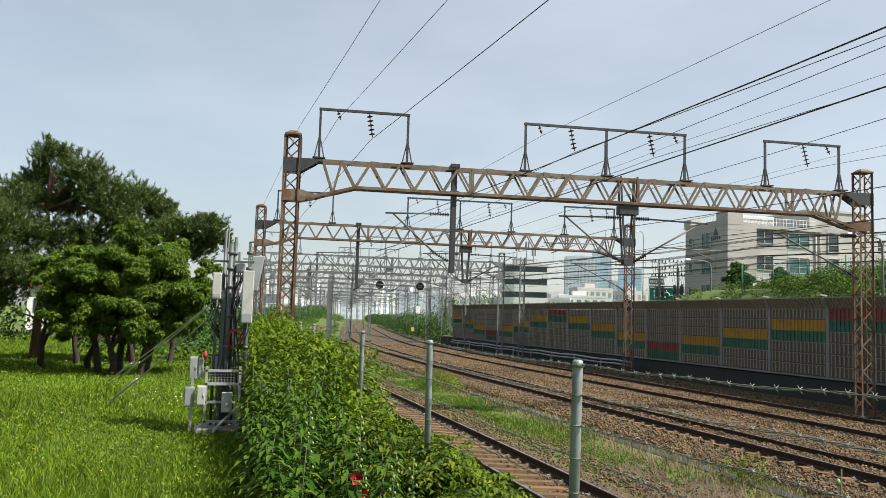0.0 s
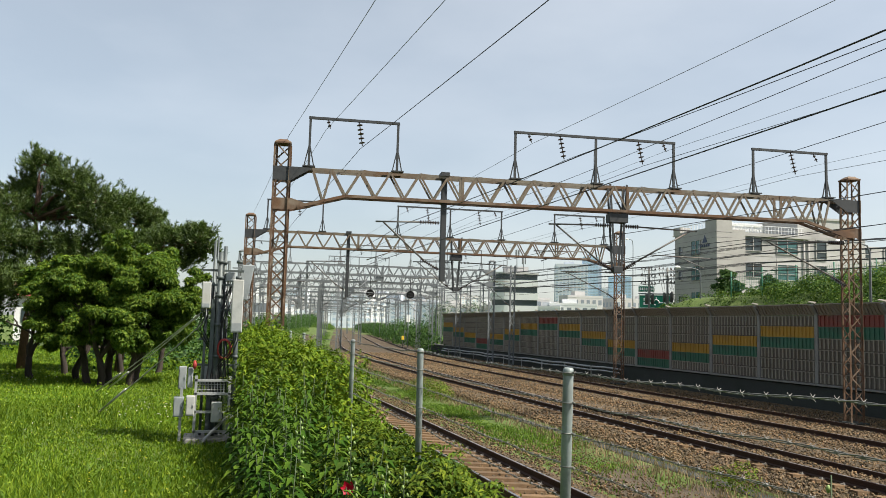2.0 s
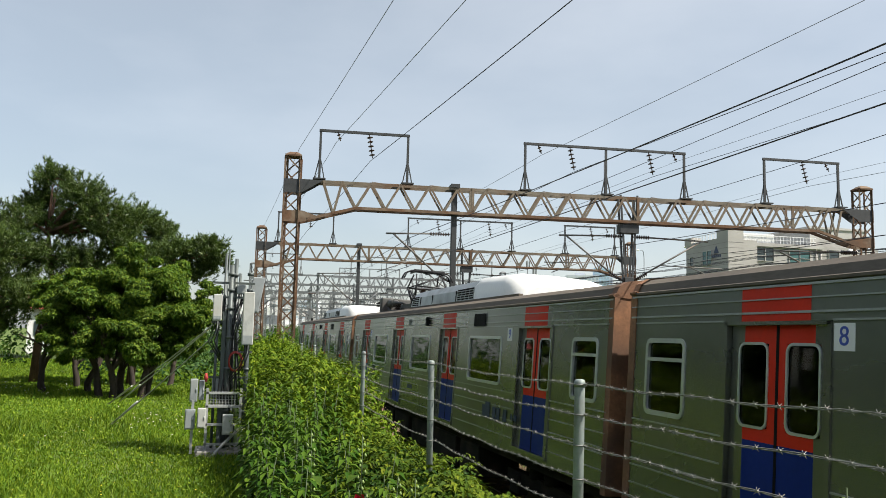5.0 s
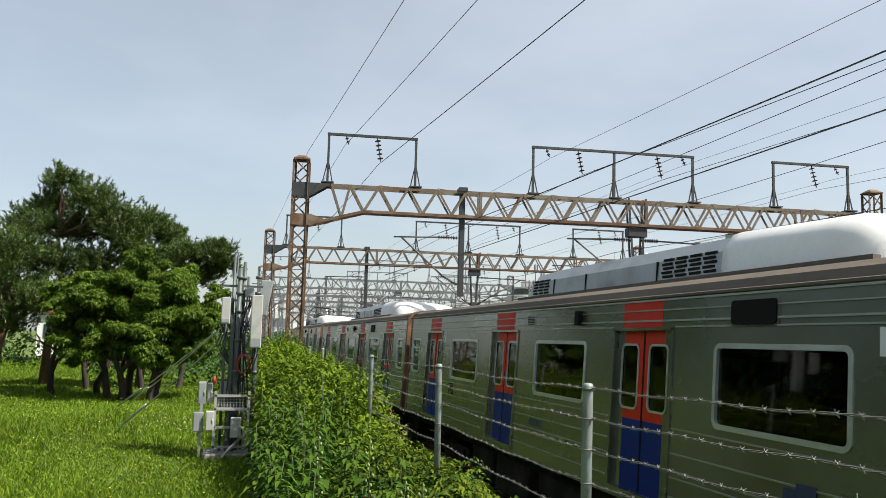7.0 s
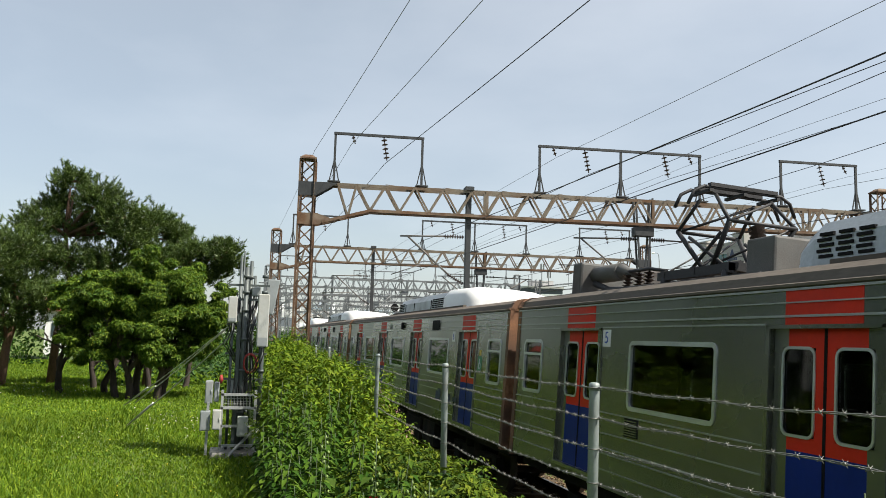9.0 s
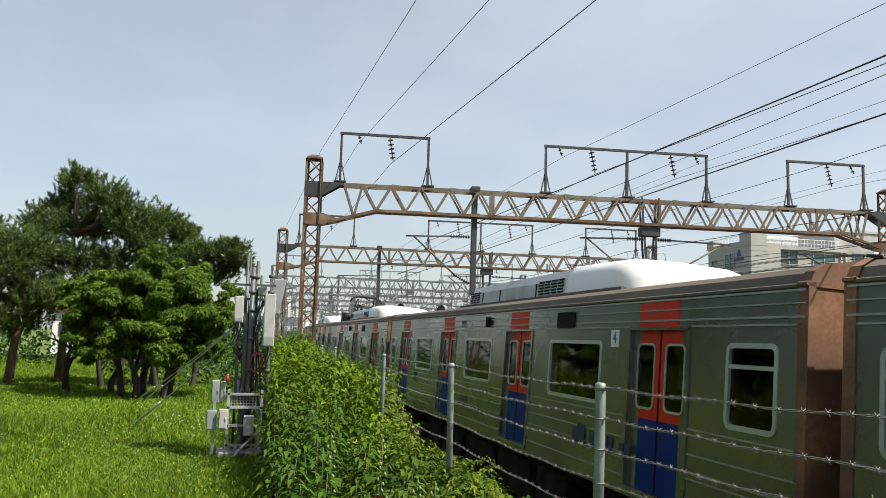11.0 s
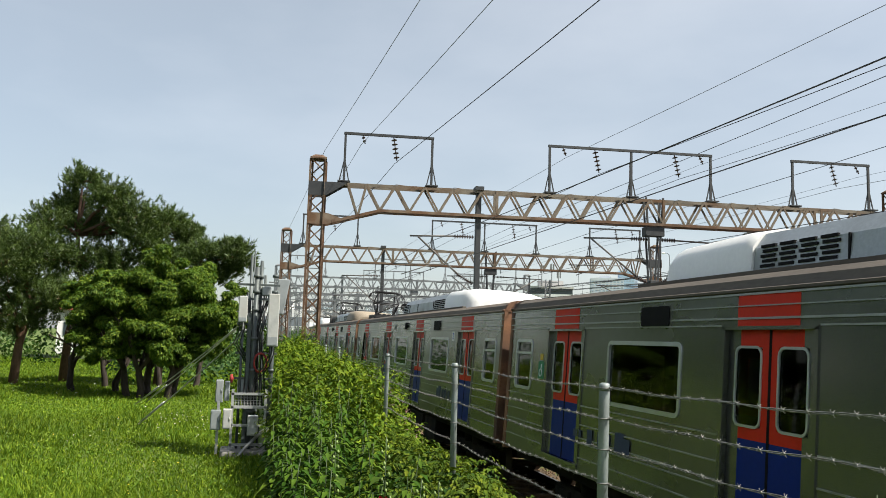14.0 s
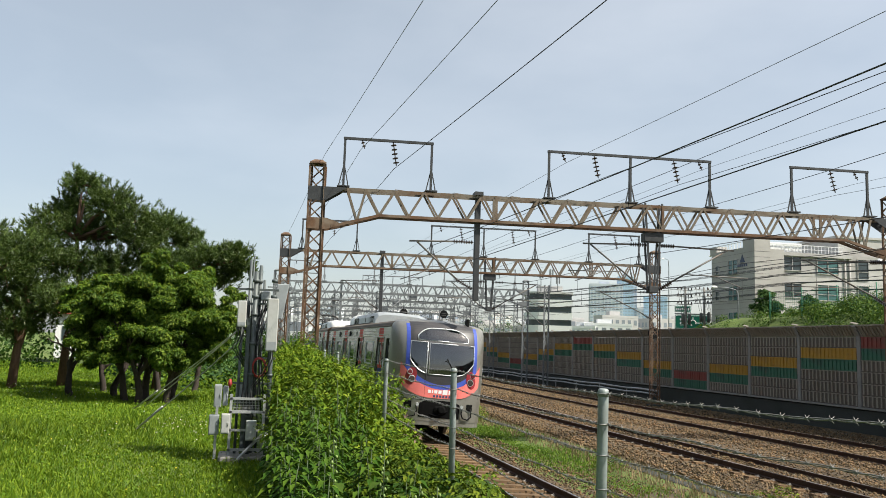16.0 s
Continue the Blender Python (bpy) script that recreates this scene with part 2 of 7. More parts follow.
def sheet(name, xs, ys, mat, lift=0.0):
    X, Y = np.meshgrid(xs, ys)
    Z = ground_z(X, Y) + lift
    nx, ny = len(xs), len(ys)
    i = (np.arange(ny - 1)[:, None] * nx + np.arange(nx - 1)[None, :]).ravel()
    faces = np.stack([i, i + 1, i + nx + 1, i + nx], 1)
    return many(name, np.stack([X.ravel(), Y.ravel(), Z.ravel()], 1), faces, mat, smooth=True)


xs = np.unique(np.concatenate([np.linspace(-1500, -60, 12), np.linspace(-60, -12, 25), np.linspace(-12, 40, 90), np.linspace(40, 120, 50), np.linspace(120, 1500, 14)]))
ys = np.unique(np.concatenate([np.linspace(-400, -20, 20), np.linspace(-20, 60, 110), np.linspace(60, 200, 70), np.linspace(200, 2500, 30)]))
tagged(sheet("ground", xs, ys, M["grass_soil"]), "green grassy ground sloping to the railway bed", "ground", kind="structure")

# ---- railway tracks ----
NEAR = 6.13
# main line tracks: centre, half of the distance between the rails, cant
MAIN = ((13.5, 0.75, 0.057), (19.45, 1.30, 0.0))
CONTACT = (13.15, 17.35, 20.75)
CANT, LOW = 0.058, -0.08


def strip(name, a0, a1, z, s0, s1, mat, label, step=4.0, drop=0.35):
    """A raised bed with sloping shoulders that follows the line."""
    g = Geo()
    ss = np.arange(s0, s1 + step, step)
    w = (a1 - a0)
    n = max(2, int(w / 0.8))
    offs = [(a0 - drop * 1.2, z - drop)] + [(a0 + w * i / n, z) for i in range(n + 1)] + [(a1 + drop * 1.2, z - drop)]
    rings = [[along(s, a, zz + 0.03 * math.sin(s * 1.7 + a * 2.1)) for a, zz in offs] for s in ss]
    g.loft(rings)
    return tagged(g.make(name, mat), label, name.split(".")[0], kind="structure")


strip("track_bed", 4.75, 7.6, -0.33, -230, 330, M["ballast"], "rust-brown ballast bed under the near track")
strip("track_bed", 11.3, 24.58, -0.165, -230, 420, M["ballast"], "wide rust-brown ballast bed under three tracks")


strip("soil_strip", 7.9, 11.0, -0.322, -230, 17.5, M["earth"], "bare brown soil between the near track and the main line", step=1.5, drop=0.05)
strip("grass_strip", 8.1, 10.7, -0.322, 17.5, 330, M["grass_soil"], "grassy soil between the near track and the main line", drop=0.05)


def rail_profile(a, z):
    return [(a - 0.07, z - 0.165), (a - 0.07, z - 0.15), (a - 0.012, z - 0.125), (a - 0.010, z - 0.045), (a - 0.034, z - 0.036), (a - 0.034, z - 0.006), (a - 0.026, z),
            (a + 0.026, z), (a + 0.034, z - 0.006), (a + 0.034, z - 0.036), (a + 0.010, z - 0.045), (a + 0.012, z - 0.125), (a + 0.07, z - 0.15), (a + 0.07, z - 0.165)]


def railway(centre, cant, s1, label, low=0.0, half=0.75):
    root = thing("railway_track", pose(0, 0, 0), label, "railway track", "railway tracks", "structure")
    for side in (-half, half):
        g = Geo()
        prof = rail_profile(centre + side, low - side * cant)
        ss = list(np.arange(-230, 44, 20)) + list(np.arange(44, s1, 5))
        g.loft([[along(s, a, z) for a, z in prof] for s in ss], smooth=False)
        k = len(prof) - 1
        g.m = [1 if (i % k) == 6 else 0 for i in range(len(g.f))]
        g.make("rail", [M["rail_side"], M["rail_top"]], root)
    return root


TRACKS = [railway(NEAR, CANT, 330, "single rusty near railway track on concrete sleepers", LOW)]
for c, half, tilt in MAIN:
    TRACKS.append(railway(c, tilt, 420, "rusty main line railway track on ballast", 0.0, half))

# ---- noise barrier on a concrete wall ----
WALL_A, PITCH = 24.9, 3.72
g = Geo()
ss = list(np.arange(-60, 90, 4))
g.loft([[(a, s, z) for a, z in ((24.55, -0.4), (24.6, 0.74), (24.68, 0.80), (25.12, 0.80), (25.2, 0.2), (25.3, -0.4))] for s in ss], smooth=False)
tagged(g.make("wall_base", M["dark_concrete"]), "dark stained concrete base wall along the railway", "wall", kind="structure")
g = Geo()
g.loft([[(a, s, z) for a, z in ((24.52, 0.82), (24.52, 0.88), (25.2, 0.88), (25.2, 0.82))] for s in ss], smooth=False, closed=True)
tagged(g.make("trim", M["concrete"]), "pale concrete coping on the base wall", "coping", kind="structure")


# ---- overhead line gantries ----
def lattice(g, cx, cy, z0, z1, w, leg, step=0.42, mi=0):
    """A square mast of four angle legs with zigzag lacing on each face."""
    h = w / 2
    cs = [(-h, -h), (h, -h), (h, h), (-h, h)]
    for i, (x, y) in enumerate(cs):
        g.angle((cx + x, cy + y, z0), (cx + x, cy + y, z1), leg if x < 0 else leg, 0.012, mi, turn=[0, math.pi / 2, math.pi, -math.pi / 2][i])
    n = int((z1 - z0) / step)
    for k in range(n):
        for i in range(4):
            a, b = cs[i], cs[(i + 1) % 4]
            if k % 2:
                a, b = b, a
            za, zb = z0 + (z1 - z0) * k / n, z0 + (z1 - z0) * (k + 1) / n
            g.bar((cx + a[0], cy + a[1], za), (cx + b[0], cy + b[1], zb), 0.042, 0.012, mi, up=(b[1] - a[1], a[0] - b[0], 0.01))


def string_insulator(g, p, q, n=5, r=0.085, mi=0):
    """A chain of discs from p to q."""
    p, q = Vector(p), Vector(q)
    d = q - p
    g.tube([p, q], 0.018, 6, mi)
    for k in range(n):
        c = p + d * ((k + 0.7) / (n + 0.4))
        e = d.normalized() * 0.035
        g.tube([c - e, c, c + e * 0.4], [0.03, r, 0.03], 10, mi, smooth=False)


GANTRY_FRAMES = ((2.94, 5.76, ("S0.55", "L1.55")), (9.7, 15.35, ("S0.45", "L1.55", "L4.35", "S5.25")), (18.35, 21.2, ("L1.45", "S2.35")))


def gantry(m, left, right, label, fine=True, far=False):
    """A truss beam between two lattice masts, with earth wire frames on top."""
    root = thing("catenary_gantry", m, label, "gantry", "overhead line gantries")
    # far gantries swap rust and dark paint for one haze-coloured steel
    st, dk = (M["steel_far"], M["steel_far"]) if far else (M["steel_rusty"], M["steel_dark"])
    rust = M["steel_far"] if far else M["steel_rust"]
    for u in (left, right):
        g = Geo()
        lattice(g, u, 0, -0.3, 8.45, 0.44, 0.06 if not far else 0.09, 0.42 if fine else 0.8)
        mast = g.make("mast", rust, root, "rusty lattice steel mast" if not far else "")
        g = Geo()
        g.box(u - 0.26, u + 0.26, -0.26, 0.26, 8.45, 8.5)
        g.mesh([(u - 0.25, -0.25, 8.5), (u + 0.25, -0.25, 8.5), (u + 0.25, 0.25, 8.5), (u - 0.25, 0.25, 8.5), (u - 0.12, -0.12, 8.6), (u + 0.12, -0.12, 8.6), (u + 0.12, 0.12, 8.6), (u - 0.12, 0.12, 8.6)],
               [(0, 1, 5, 4), (1, 2, 6, 5), (2, 3, 7, 6), (3, 0, 4, 7), (4, 5, 6, 7)])
        g.make("mast_cap", rust, mast)
        if u == right:
            g = Geo()
            g.bevel_box(u - 0.36, u + 0.36, -0.36, 0.36, -0.5, -0.08, 0.03)
            g.make("footing", M["dark_concrete"], mast, "dark concrete footing")
        # gusset plates that carry the beam
        s = 1 if u == left else -1
        g = Geo()
        for w in (-0.235, 0.223):
            pts = [(u - s * 0.27, w, 7.72), (u + s * 0.95, w, 7.72), (u + s * 0.7, w, 7.55), (u + s * 0.27, w, 7.28), (u - s * 0.27, w, 7.28)]
            g.mesh([p for p in pts] + [(a, b + 0.012, c) for a, b, c in pts], [(0, 1, 2, 3, 4), (9, 8, 7, 6, 5)] + [(i, i + 5, (i + 1) % 5 + 5, (i + 1) % 5) for i in range(5)])
        g.make("gusset_plate", dk, root, "dark steel plate joining mast and beam" if not far else "")
        g = Geo()
        for w in (-0.235, 0.223):
            pts = [(u - s * 0.27, w, 6.72), (u + s * 0.35, w, 6.72), (u + s * 0.95, w, 6.52), (u + s * 0.3, w, 6.36), (u - s * 0.27, w, 6.36)]
            g.mesh([p for p in pts] + [(a, b + 0.012, c) for a, b, c in pts], [(0, 1, 2, 3, 4), (9, 8, 7, 6, 5)] + [(i, i + 5, (i + 1) % 5 + 5, (i + 1) % 5) for i in range(5)])
        g.make("gusset_plate", rust, root, "rusty lower plate" if not far else "")
    ends = [(left + 0.5, 6.46), (left + 2.0, 6.88), (right - 1.9, 6.88), (right - 0.5, 6.46)]
    for w in (-0.2, 0.2):
        g = Geo()
        g.angle((left + 0.3, w, 7.73), (right - 0.3, w, 7.73), 0.10 if w > 0 else 0.10, 0.014, turn=math.pi)
        g.make("top_chord", st, root)
        g = Geo()
        for p, q in zip(ends, ends[1:]):
            g.bar((p[0], w, p[1]), (q[0], w, q[1]), 0.09, 0.09)
        g.make("bottom_chord", rust if not far else st, root, "rusty bottom chord" if not far else "")
    n = int((right - left - 3.9) / 0.9)
    step = (right - left - 3.9) / n
    bars = Geo()
    brace = {}
    for w in (-0.2, 0.2):
        pts = []
        for k in range(n + 1):
            u = left + 2.0 + step * k
            pts += [(u, 6.9), (u + step / 2, 7.72)]
        pts = [(left + 0.95, 7.72), (left + 1.3, 6.68), (left + 1.55, 7.72)] + pts[:-1] + [(right - 1.45, 7.72), (right - 1.2, 6.68), (right - 0.95, 7.72)]
        for i, (p, q) in enumerate(zip(pts, pts[1:])):
            wd = 0.075 if i % 2 else 0.06
            if fine:
                d = (round(q[0] - p[0], 3), round(q[1] - p[1], 3), wd)
                if d not in brace:
                    b = Geo()
                    b.bar((0, 0, 0), (d[0], 0, d[1]), wd, 0.03, up=(0, 1, 0))
                    brace[d] = b.data("brace", M["steel_rusty"])
                share("brace", brace[d], root, Matrix.Translation((p[0], w, p[1])))
            else:
                bars.bar((p[0], w, p[1]), (q[0], w, q[1]), wd, 0.03, up=(0, 1, 0))
    for k in range(0, n, 2):
        u = left + 2.0 + step * k
        bars.bar((u, -0.2, 6.9), (u + step, 0.2, 6.9), 0.04, 0.012)
        bars.bar((u + step / 2, -0.2, 7.75), (u + step * 1.5, 0.2, 7.75), 0.04, 0.012)
        if k % 6 == 4:
            for w in (-0.2, 0.2):
                bars.bar((u, w, 6.9), (u, w, 7.72), 0.09, 0.03, up=(0, 1, 0))
    bars.make("lacing", st, root)["kind"] = "stuff"
    scale = (right - left) / 20.0
    for f0, f1, hang in GANTRY_FRAMES:
        a, b = left + (f0 - 2.12) * scale, left + (f1 - 2.12) * scale
        g = Geo()
        g.bar((a - 0.05, 0, 9.38), (b + 0.05, 0, 9.38), 0.08, 0.08)
        posts = (a, b) if b - a < 4 else (a, (a + b) / 2, b)
        for u in posts:
            g.bar((u, 0, 7.75), (u, 0, 9.36), 0.075, 0.06)
            g.bar((u - 0.16, 0, 7.78), (u, 0, 8.55), 0.035, 0.03, up=(0, 1, 0))
            g.bar((u + 0.16, 0, 7.78), (u, 0, 8.55), 0.035, 0.03, up=(0, 1, 0))
            g.box(u - 0.2, u + 0.2, -0.22, 0.22, 7.76, 7.80)
        fr = g.make("earth_wire_frame", dk, root, "dark steel frame on top of the beam" if not far else "")
        for h in hang:
            u = a + float(h[1:]) * scale
            g = Geo()
            if h[0] == "L":
                string_insulator(g, (u, 0, 9.34), (u + 0.12, -0.1, 8.55), 5, 0.10)
            else:
                string_insulator(g, (u, 0, 9.34), (u + 0.08, -0.1, 9.05), 2, 0.06)
            g.make("insulator", M["insulator"] if not far else M["steel_dark"], fr, "dark disc insulator")
    return root


def cantilever(root, u, z, reach, far=False, up=1.55, pole=True):
    """Hinged bracket arms from u over a distance reach, with rod insulators."""
    s = 1 if reach > 0 else -1
    st = M["steel_far"] if far else M["arm_steel"]
    g = Geo()
    tip = u + reach
    g.tube([(u + s * 0.75, 0, z + up), (tip, 0, z + up - 0.05)], 0.028, 7)
    g.tube([(u + s * 0.62, 0, z + 0.32), (tip - s * 0.25, 0, z + up - 0.06)], 0.030, 7)
    g.tube([(u + s * 1.1, 0, z + 0.62), (tip + s * 0.5, 0, z + 0.58)], 0.02, 6)
    g.tube([(tip - s * 0.7, 0, z + 0.60), (tip + s * 0.25, 0, z + 0.25)], 0.016, 6)
    arm = g.make("bracket_arm", st, root, "pale steel bracket arms")
    for a, b in (((u + s * 0.12, 0, z + up), (u + s * 0.8, 0, z + up)), ((u + s * 0.12, 0, z + 0.02), (u + s * 0.68, 0, z + 0.34))):
        g = Geo()
        string_insulator(g, a, b, 8, 0.075)
        g.make("insulator", M["insulator"], arm, "dark ribbed rod insulator")


def drop_post(root, u, z0, far=False, braced=False):
    dk = M["steel_far"] if far else M["steel_dark"]
    g = Geo()
    if braced:
        for w in (-0.12, 0.12):
            g.bar((u - 0.3, w, 7.8), (u - 0.1, w, z0), 0.06, 0.05)
            g.bar((u + 0.3, w, 7.8), (u + 0.1, w, z0), 0.06, 0.05)
        g.bevel_box(u - 0.33, u + 0.33, -0.18, 0.18, 6.5, 6.8, 0.01)
        g.bevel_box(u - 0.16, u + 0.16, -0.16, 0.16, z0, z0 + 0.22, 0.01)
    else:
        g.bevel_box(u - 0.085, u + 0.085, -0.1, 0.1, z0, 7.8, 0.01)
        g.box(u - 0.14, u + 0.14, -0.24, 0.24, 7.72, 7.84)
        g.box(u - 0.14, u + 0.14, -0.24, 0.24, 6.85, 6.95)
    return g.make("drop_post", dk, root, "dark hanging steel post")


SKEW = -6.17
gantries = []
GANTRY_S = (25.85, 44.2, 67.5, 80.0, 94.0, 110.0, 128.0, 150.0, 175.0, 202.0, 232.0, 268.0, 310.0)
for i, s in enumerate(GANTRY_S):
    c = along(s)
    m = pose(c.x, c.y, 0, 0, 0, SKEW * (1 if i < 2 else 0.5) - math.degrees(heading(s)))
    r = gantry(m, 2.12, 22.12 if i == 0 else 22.9, "rusty lattice railway gantry with insulators" if i < 2 else "distant railway gantry in haze-toned grey", fine=i < 2, far=i > 1)
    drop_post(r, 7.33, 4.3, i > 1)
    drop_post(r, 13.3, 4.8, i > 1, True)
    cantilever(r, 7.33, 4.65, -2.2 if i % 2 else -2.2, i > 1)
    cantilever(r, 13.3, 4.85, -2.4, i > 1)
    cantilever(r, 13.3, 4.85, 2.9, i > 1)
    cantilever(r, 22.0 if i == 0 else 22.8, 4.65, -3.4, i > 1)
    gantries.append(r)


# ---- the train: ten cars, a cab at each end ----
M.update({
    "stainless": material("brushed stainless steel", (0.255, 0.262, 0.240), 0.27, 0.8, spread=0.05, scale=0.8, fine=14, bump=0.02, stretch=(1, 0.5, 0.8), dirt=(0.20, 0.198, 0.168), dirt_amount=0.25, dirt_scale=0.7),
    "ridge": material("bright steel ridge", (0.42, 0.43, 0.42), 0.4, 0.7, spread=0.1),
    "roof": material("sooty brown roof", (0.105, 0.088, 0.070), 0.8, 0.1, spread=0.25, scale=1.5, fine=25, dirt=(0.16, 0.128, 0.098), dirt_scale=1.0, stretch=(1, 0.3, 1)),
    "red_paint": material("orange-red paint", (0.60, 0.026, 0.008), 0.5, spec=0.25, spread=0.08, scale=2, fine=20, bump=0.03),
    "blue_paint": material("deep blue paint", (0.004, 0.022, 0.17), 0.5, spec=0.2, spread=0.1, scale=2, fine=20, bump=0.03),
    "gasket": material("black rubber", (0.012, 0.012, 0.012), 0.7),
    "win_frame": material("pale aluminium frame", (0.62, 0.64, 0.64), 0.38, 0.7, spread=0.06, bump=0.03),
    "under": material("black underframe equipment", (0.020, 0.019, 0.018), 0.85, 0.1, spread=0.4, scale=3, fine=40, dirt=(0.05, 0.04, 0.032)),
    "wheel": material("worn steel wheel", (0.09, 0.07, 0.06), 0.6, 0.6),
    "end_brown": material("rust-brown car end", (0.26, 0.125, 0.062), 0.75, 0.1, spread=0.3, scale=2, fine=30, dirt=(0.10, 0.055, 0.035), dirt_amount=0.6),
    "ac_grey": material("grey cooler housing", (0.40, 0.43, 0.44), 0.42, 0.4, spread=0.12, scale=1.5, fine=30, dirt=(0.26, 0.27, 0.27)),
    "ac_white": material("white cooler cover", (0.78, 0.78, 0.76), 0.35, spread=0.05, scale=1.5, fine=20, bump=0.03),
    "ac_tan": material("soot-stained cooler cover", (0.27, 0.225, 0.165), 0.6, spread=0.2, scale=1.5, fine=20),
    "panto": material("dark pantograph steel", (0.035, 0.035, 0.037), 0.6, 0.4, spread=0.3),
    "box_grey": material("sooty grey equipment box", (0.105, 0.105, 0.10), 0.7, 0.1, spread=0.25, dirt=(0.06, 0.05, 0.045)),
    "seat": material("blue-grey seat cloth", (0.05, 0.07, 0.11), 0.9),
    "inside": material("cabin lining", (0.16, 0.16, 0.15), 0.8),
    "pink_paint": material("salmon paint", (0.70, 0.17, 0.15), 0.4, spread=0.08, scale=2, fine=20, bump=0.03),
    "stripe_blue": material("bright blue paint", (0.05, 0.085, 0.40), 0.4, spread=0.08, scale=2, fine=20, bump=0.03),
    "cab_grey": material("grey-beige cab paint", (0.30, 0.292, 0.262), 0.34, 0.55, spread=0.1, scale=1.2, fine=30, dirt=(0.20, 0.185, 0.16)),
    "mask": material("charcoal mask paint", (0.032, 0.031, 0.034), 0.5, spread=0.2, scale=2, fine=30, dirt=(0.06, 0.053, 0.05)),
    "white_mark": plain("white marking", (0.75, 0.75, 0.75), 0.5),
    "dark_mark": plain("dark blue marking", (0.03, 0.045, 0.10), 0.5),
    "green_mark": plain("green sign", (0.02, 0.20, 0.085), 0.5),
    "yellow_mark": plain("yellow sign", (0.65, 0.45, 0.03), 0.5),
    "lens": plain("head lamp lens", (0.045, 0.035, 0.032), 0.25),
    "lamp_red": plain("dark red lamp housing", (0.26, 0.028, 0.035), 0.3),
    "recess": plain("black recess", (0.006, 0.006, 0.006), 0.95),
    "tail_red": plain("red lamp lens", (0.12, 0.02, 0.025), 0.2),
})


def window_glass(name, tint):
    m = bpy.data.materials.new(name)
    m.use_nodes = True
    n, lk = m.node_tree.nodes, m.node_tree.links
    b = n["Principled BSDF"]
    b.inputs["Base Color"].default_value = (*tint, 1)
    b.inputs["Roughness"].default_value = 0.03
    b.inputs["IOR"].default_value = 1.33
    b.inputs["Transmission Weight"].default_value = 1.0
    return m


M["glass"] = window_glass("tinted window glass", (0.10, 0.12, 0.115))
M["wind_glass"] = window_glass("cab window glass", (0.10, 0.13, 0.15))
M["wind_glass"].node_tree.nodes["Principled BSDF"].inputs["IOR"].default_value = 2.1
for dull in ("recess", "gasket", "under"):
    M[dull].node_tree.nodes["Principled BSDF"].inputs["Specular IOR Level"].default_value = 0.08
HW = 1.56


def text_data(body, size, mat):
    cu = bpy.data.curves.new("digit", "FONT")
    cu.body, cu.size, cu.align_x, cu.align_y, cu.extrude = body, size, "CENTER", "CENTER", 0.002
    ob = bpy.data.objects.new("digit", cu)
    scene.collection.objects.link(ob)
    me = bpy.data.meshes.new_from_object(ob.evaluated_get(bpy.context.evaluated_depsgraph_get()))
    bpy.data.objects.remove(ob)
    me.materials.clear()
    me.materials.append(mat)
    return me


def rounded(y0, y1, z0, z1, r, n=5):
    """A rounded rectangle in the plane of a car side."""
    out = []
    for cy, cz, a0 in ((y1 - r, z1 - r, 0), (y0 + r, z1 - r, 90), (y0 + r, z0 + r, 180), (y1 - r, z0 + r, 270)):
        for k in range(n + 1):
            a = radians(a0 + 90 * k / n)
            out.append((cy + r * math.cos(a), cz + r * math.sin(a)))
    return out


def ring_frame(g, y0, y1, z0, z1, w, r, x0, x1, s, mi=0):
    """A rounded frame round an opening, from depth x0 to x1 on side s."""
    a, b = rounded(y0, y1, z0, z1, r), rounded(y0 + w, y1 - w, z0 + w, z1 - w, max(r - w, 0.01))
    n = len(a)
    rings = [[(s * x, y, z) for y, z in p] for x, p in ((x0, a), (x1, a), (x1, b), (x0, b))]
    for i in range(3):
        g.loft([rings[i], rings[i + 1]], mi, False, True)


def slab(g, pts, x0, x1, s, mi=0):
    """A flat plate with outline pts (y, z) between two depths on side s."""
    n = len(pts)
    a, b = [(s * x0, y, z) for y, z in pts], [(s * x1, y, z) for y, z in pts]
    faces = [tuple(range(n - 1, -1, -1)), tuple(range(n, 2 * n))] + [(i, (i + 1) % n, (i + 1) % n + n, i + n) for i in range(n)]
    g.mesh(a + b, faces if s > 0 else [tuple(reversed(f)) for f in faces], mi)


DOORS = (-7.22, -2.41, 2.41, 7.22)
WINDOWS = ((-4.82, 0.93), (0.0, 0.93), (4.82, 0.93))
SILL, TOP, HEAD, FLOOR = 2.07, 2.91, 3.04, 1.18
CACHE = {}


def cached(key, build, mats):
    if key not in CACHE:
        g = Geo()
        build(g)
        CACHE[key] = g.data(key.split("|")[0], mats)
    return CACHE[key]


def roof_section(hw, z):
    """Points of the roof from the left gutter to the right one."""
    pts = [(-hw, z), (-hw - 0.02, z + 0.01), (-hw - 0.02, z + 0.035), (-hw + 0.02, z + 0.05), (-hw + 0.06, z + 0.14), (-hw + 0.17, z + 0.21)]
    pts += [(-0.95, z + 0.29), (-0.5, z + 0.33)]
    return pts + [(0, z + 0.345)] + [(-x, zz) for x, zz in reversed(pts)]


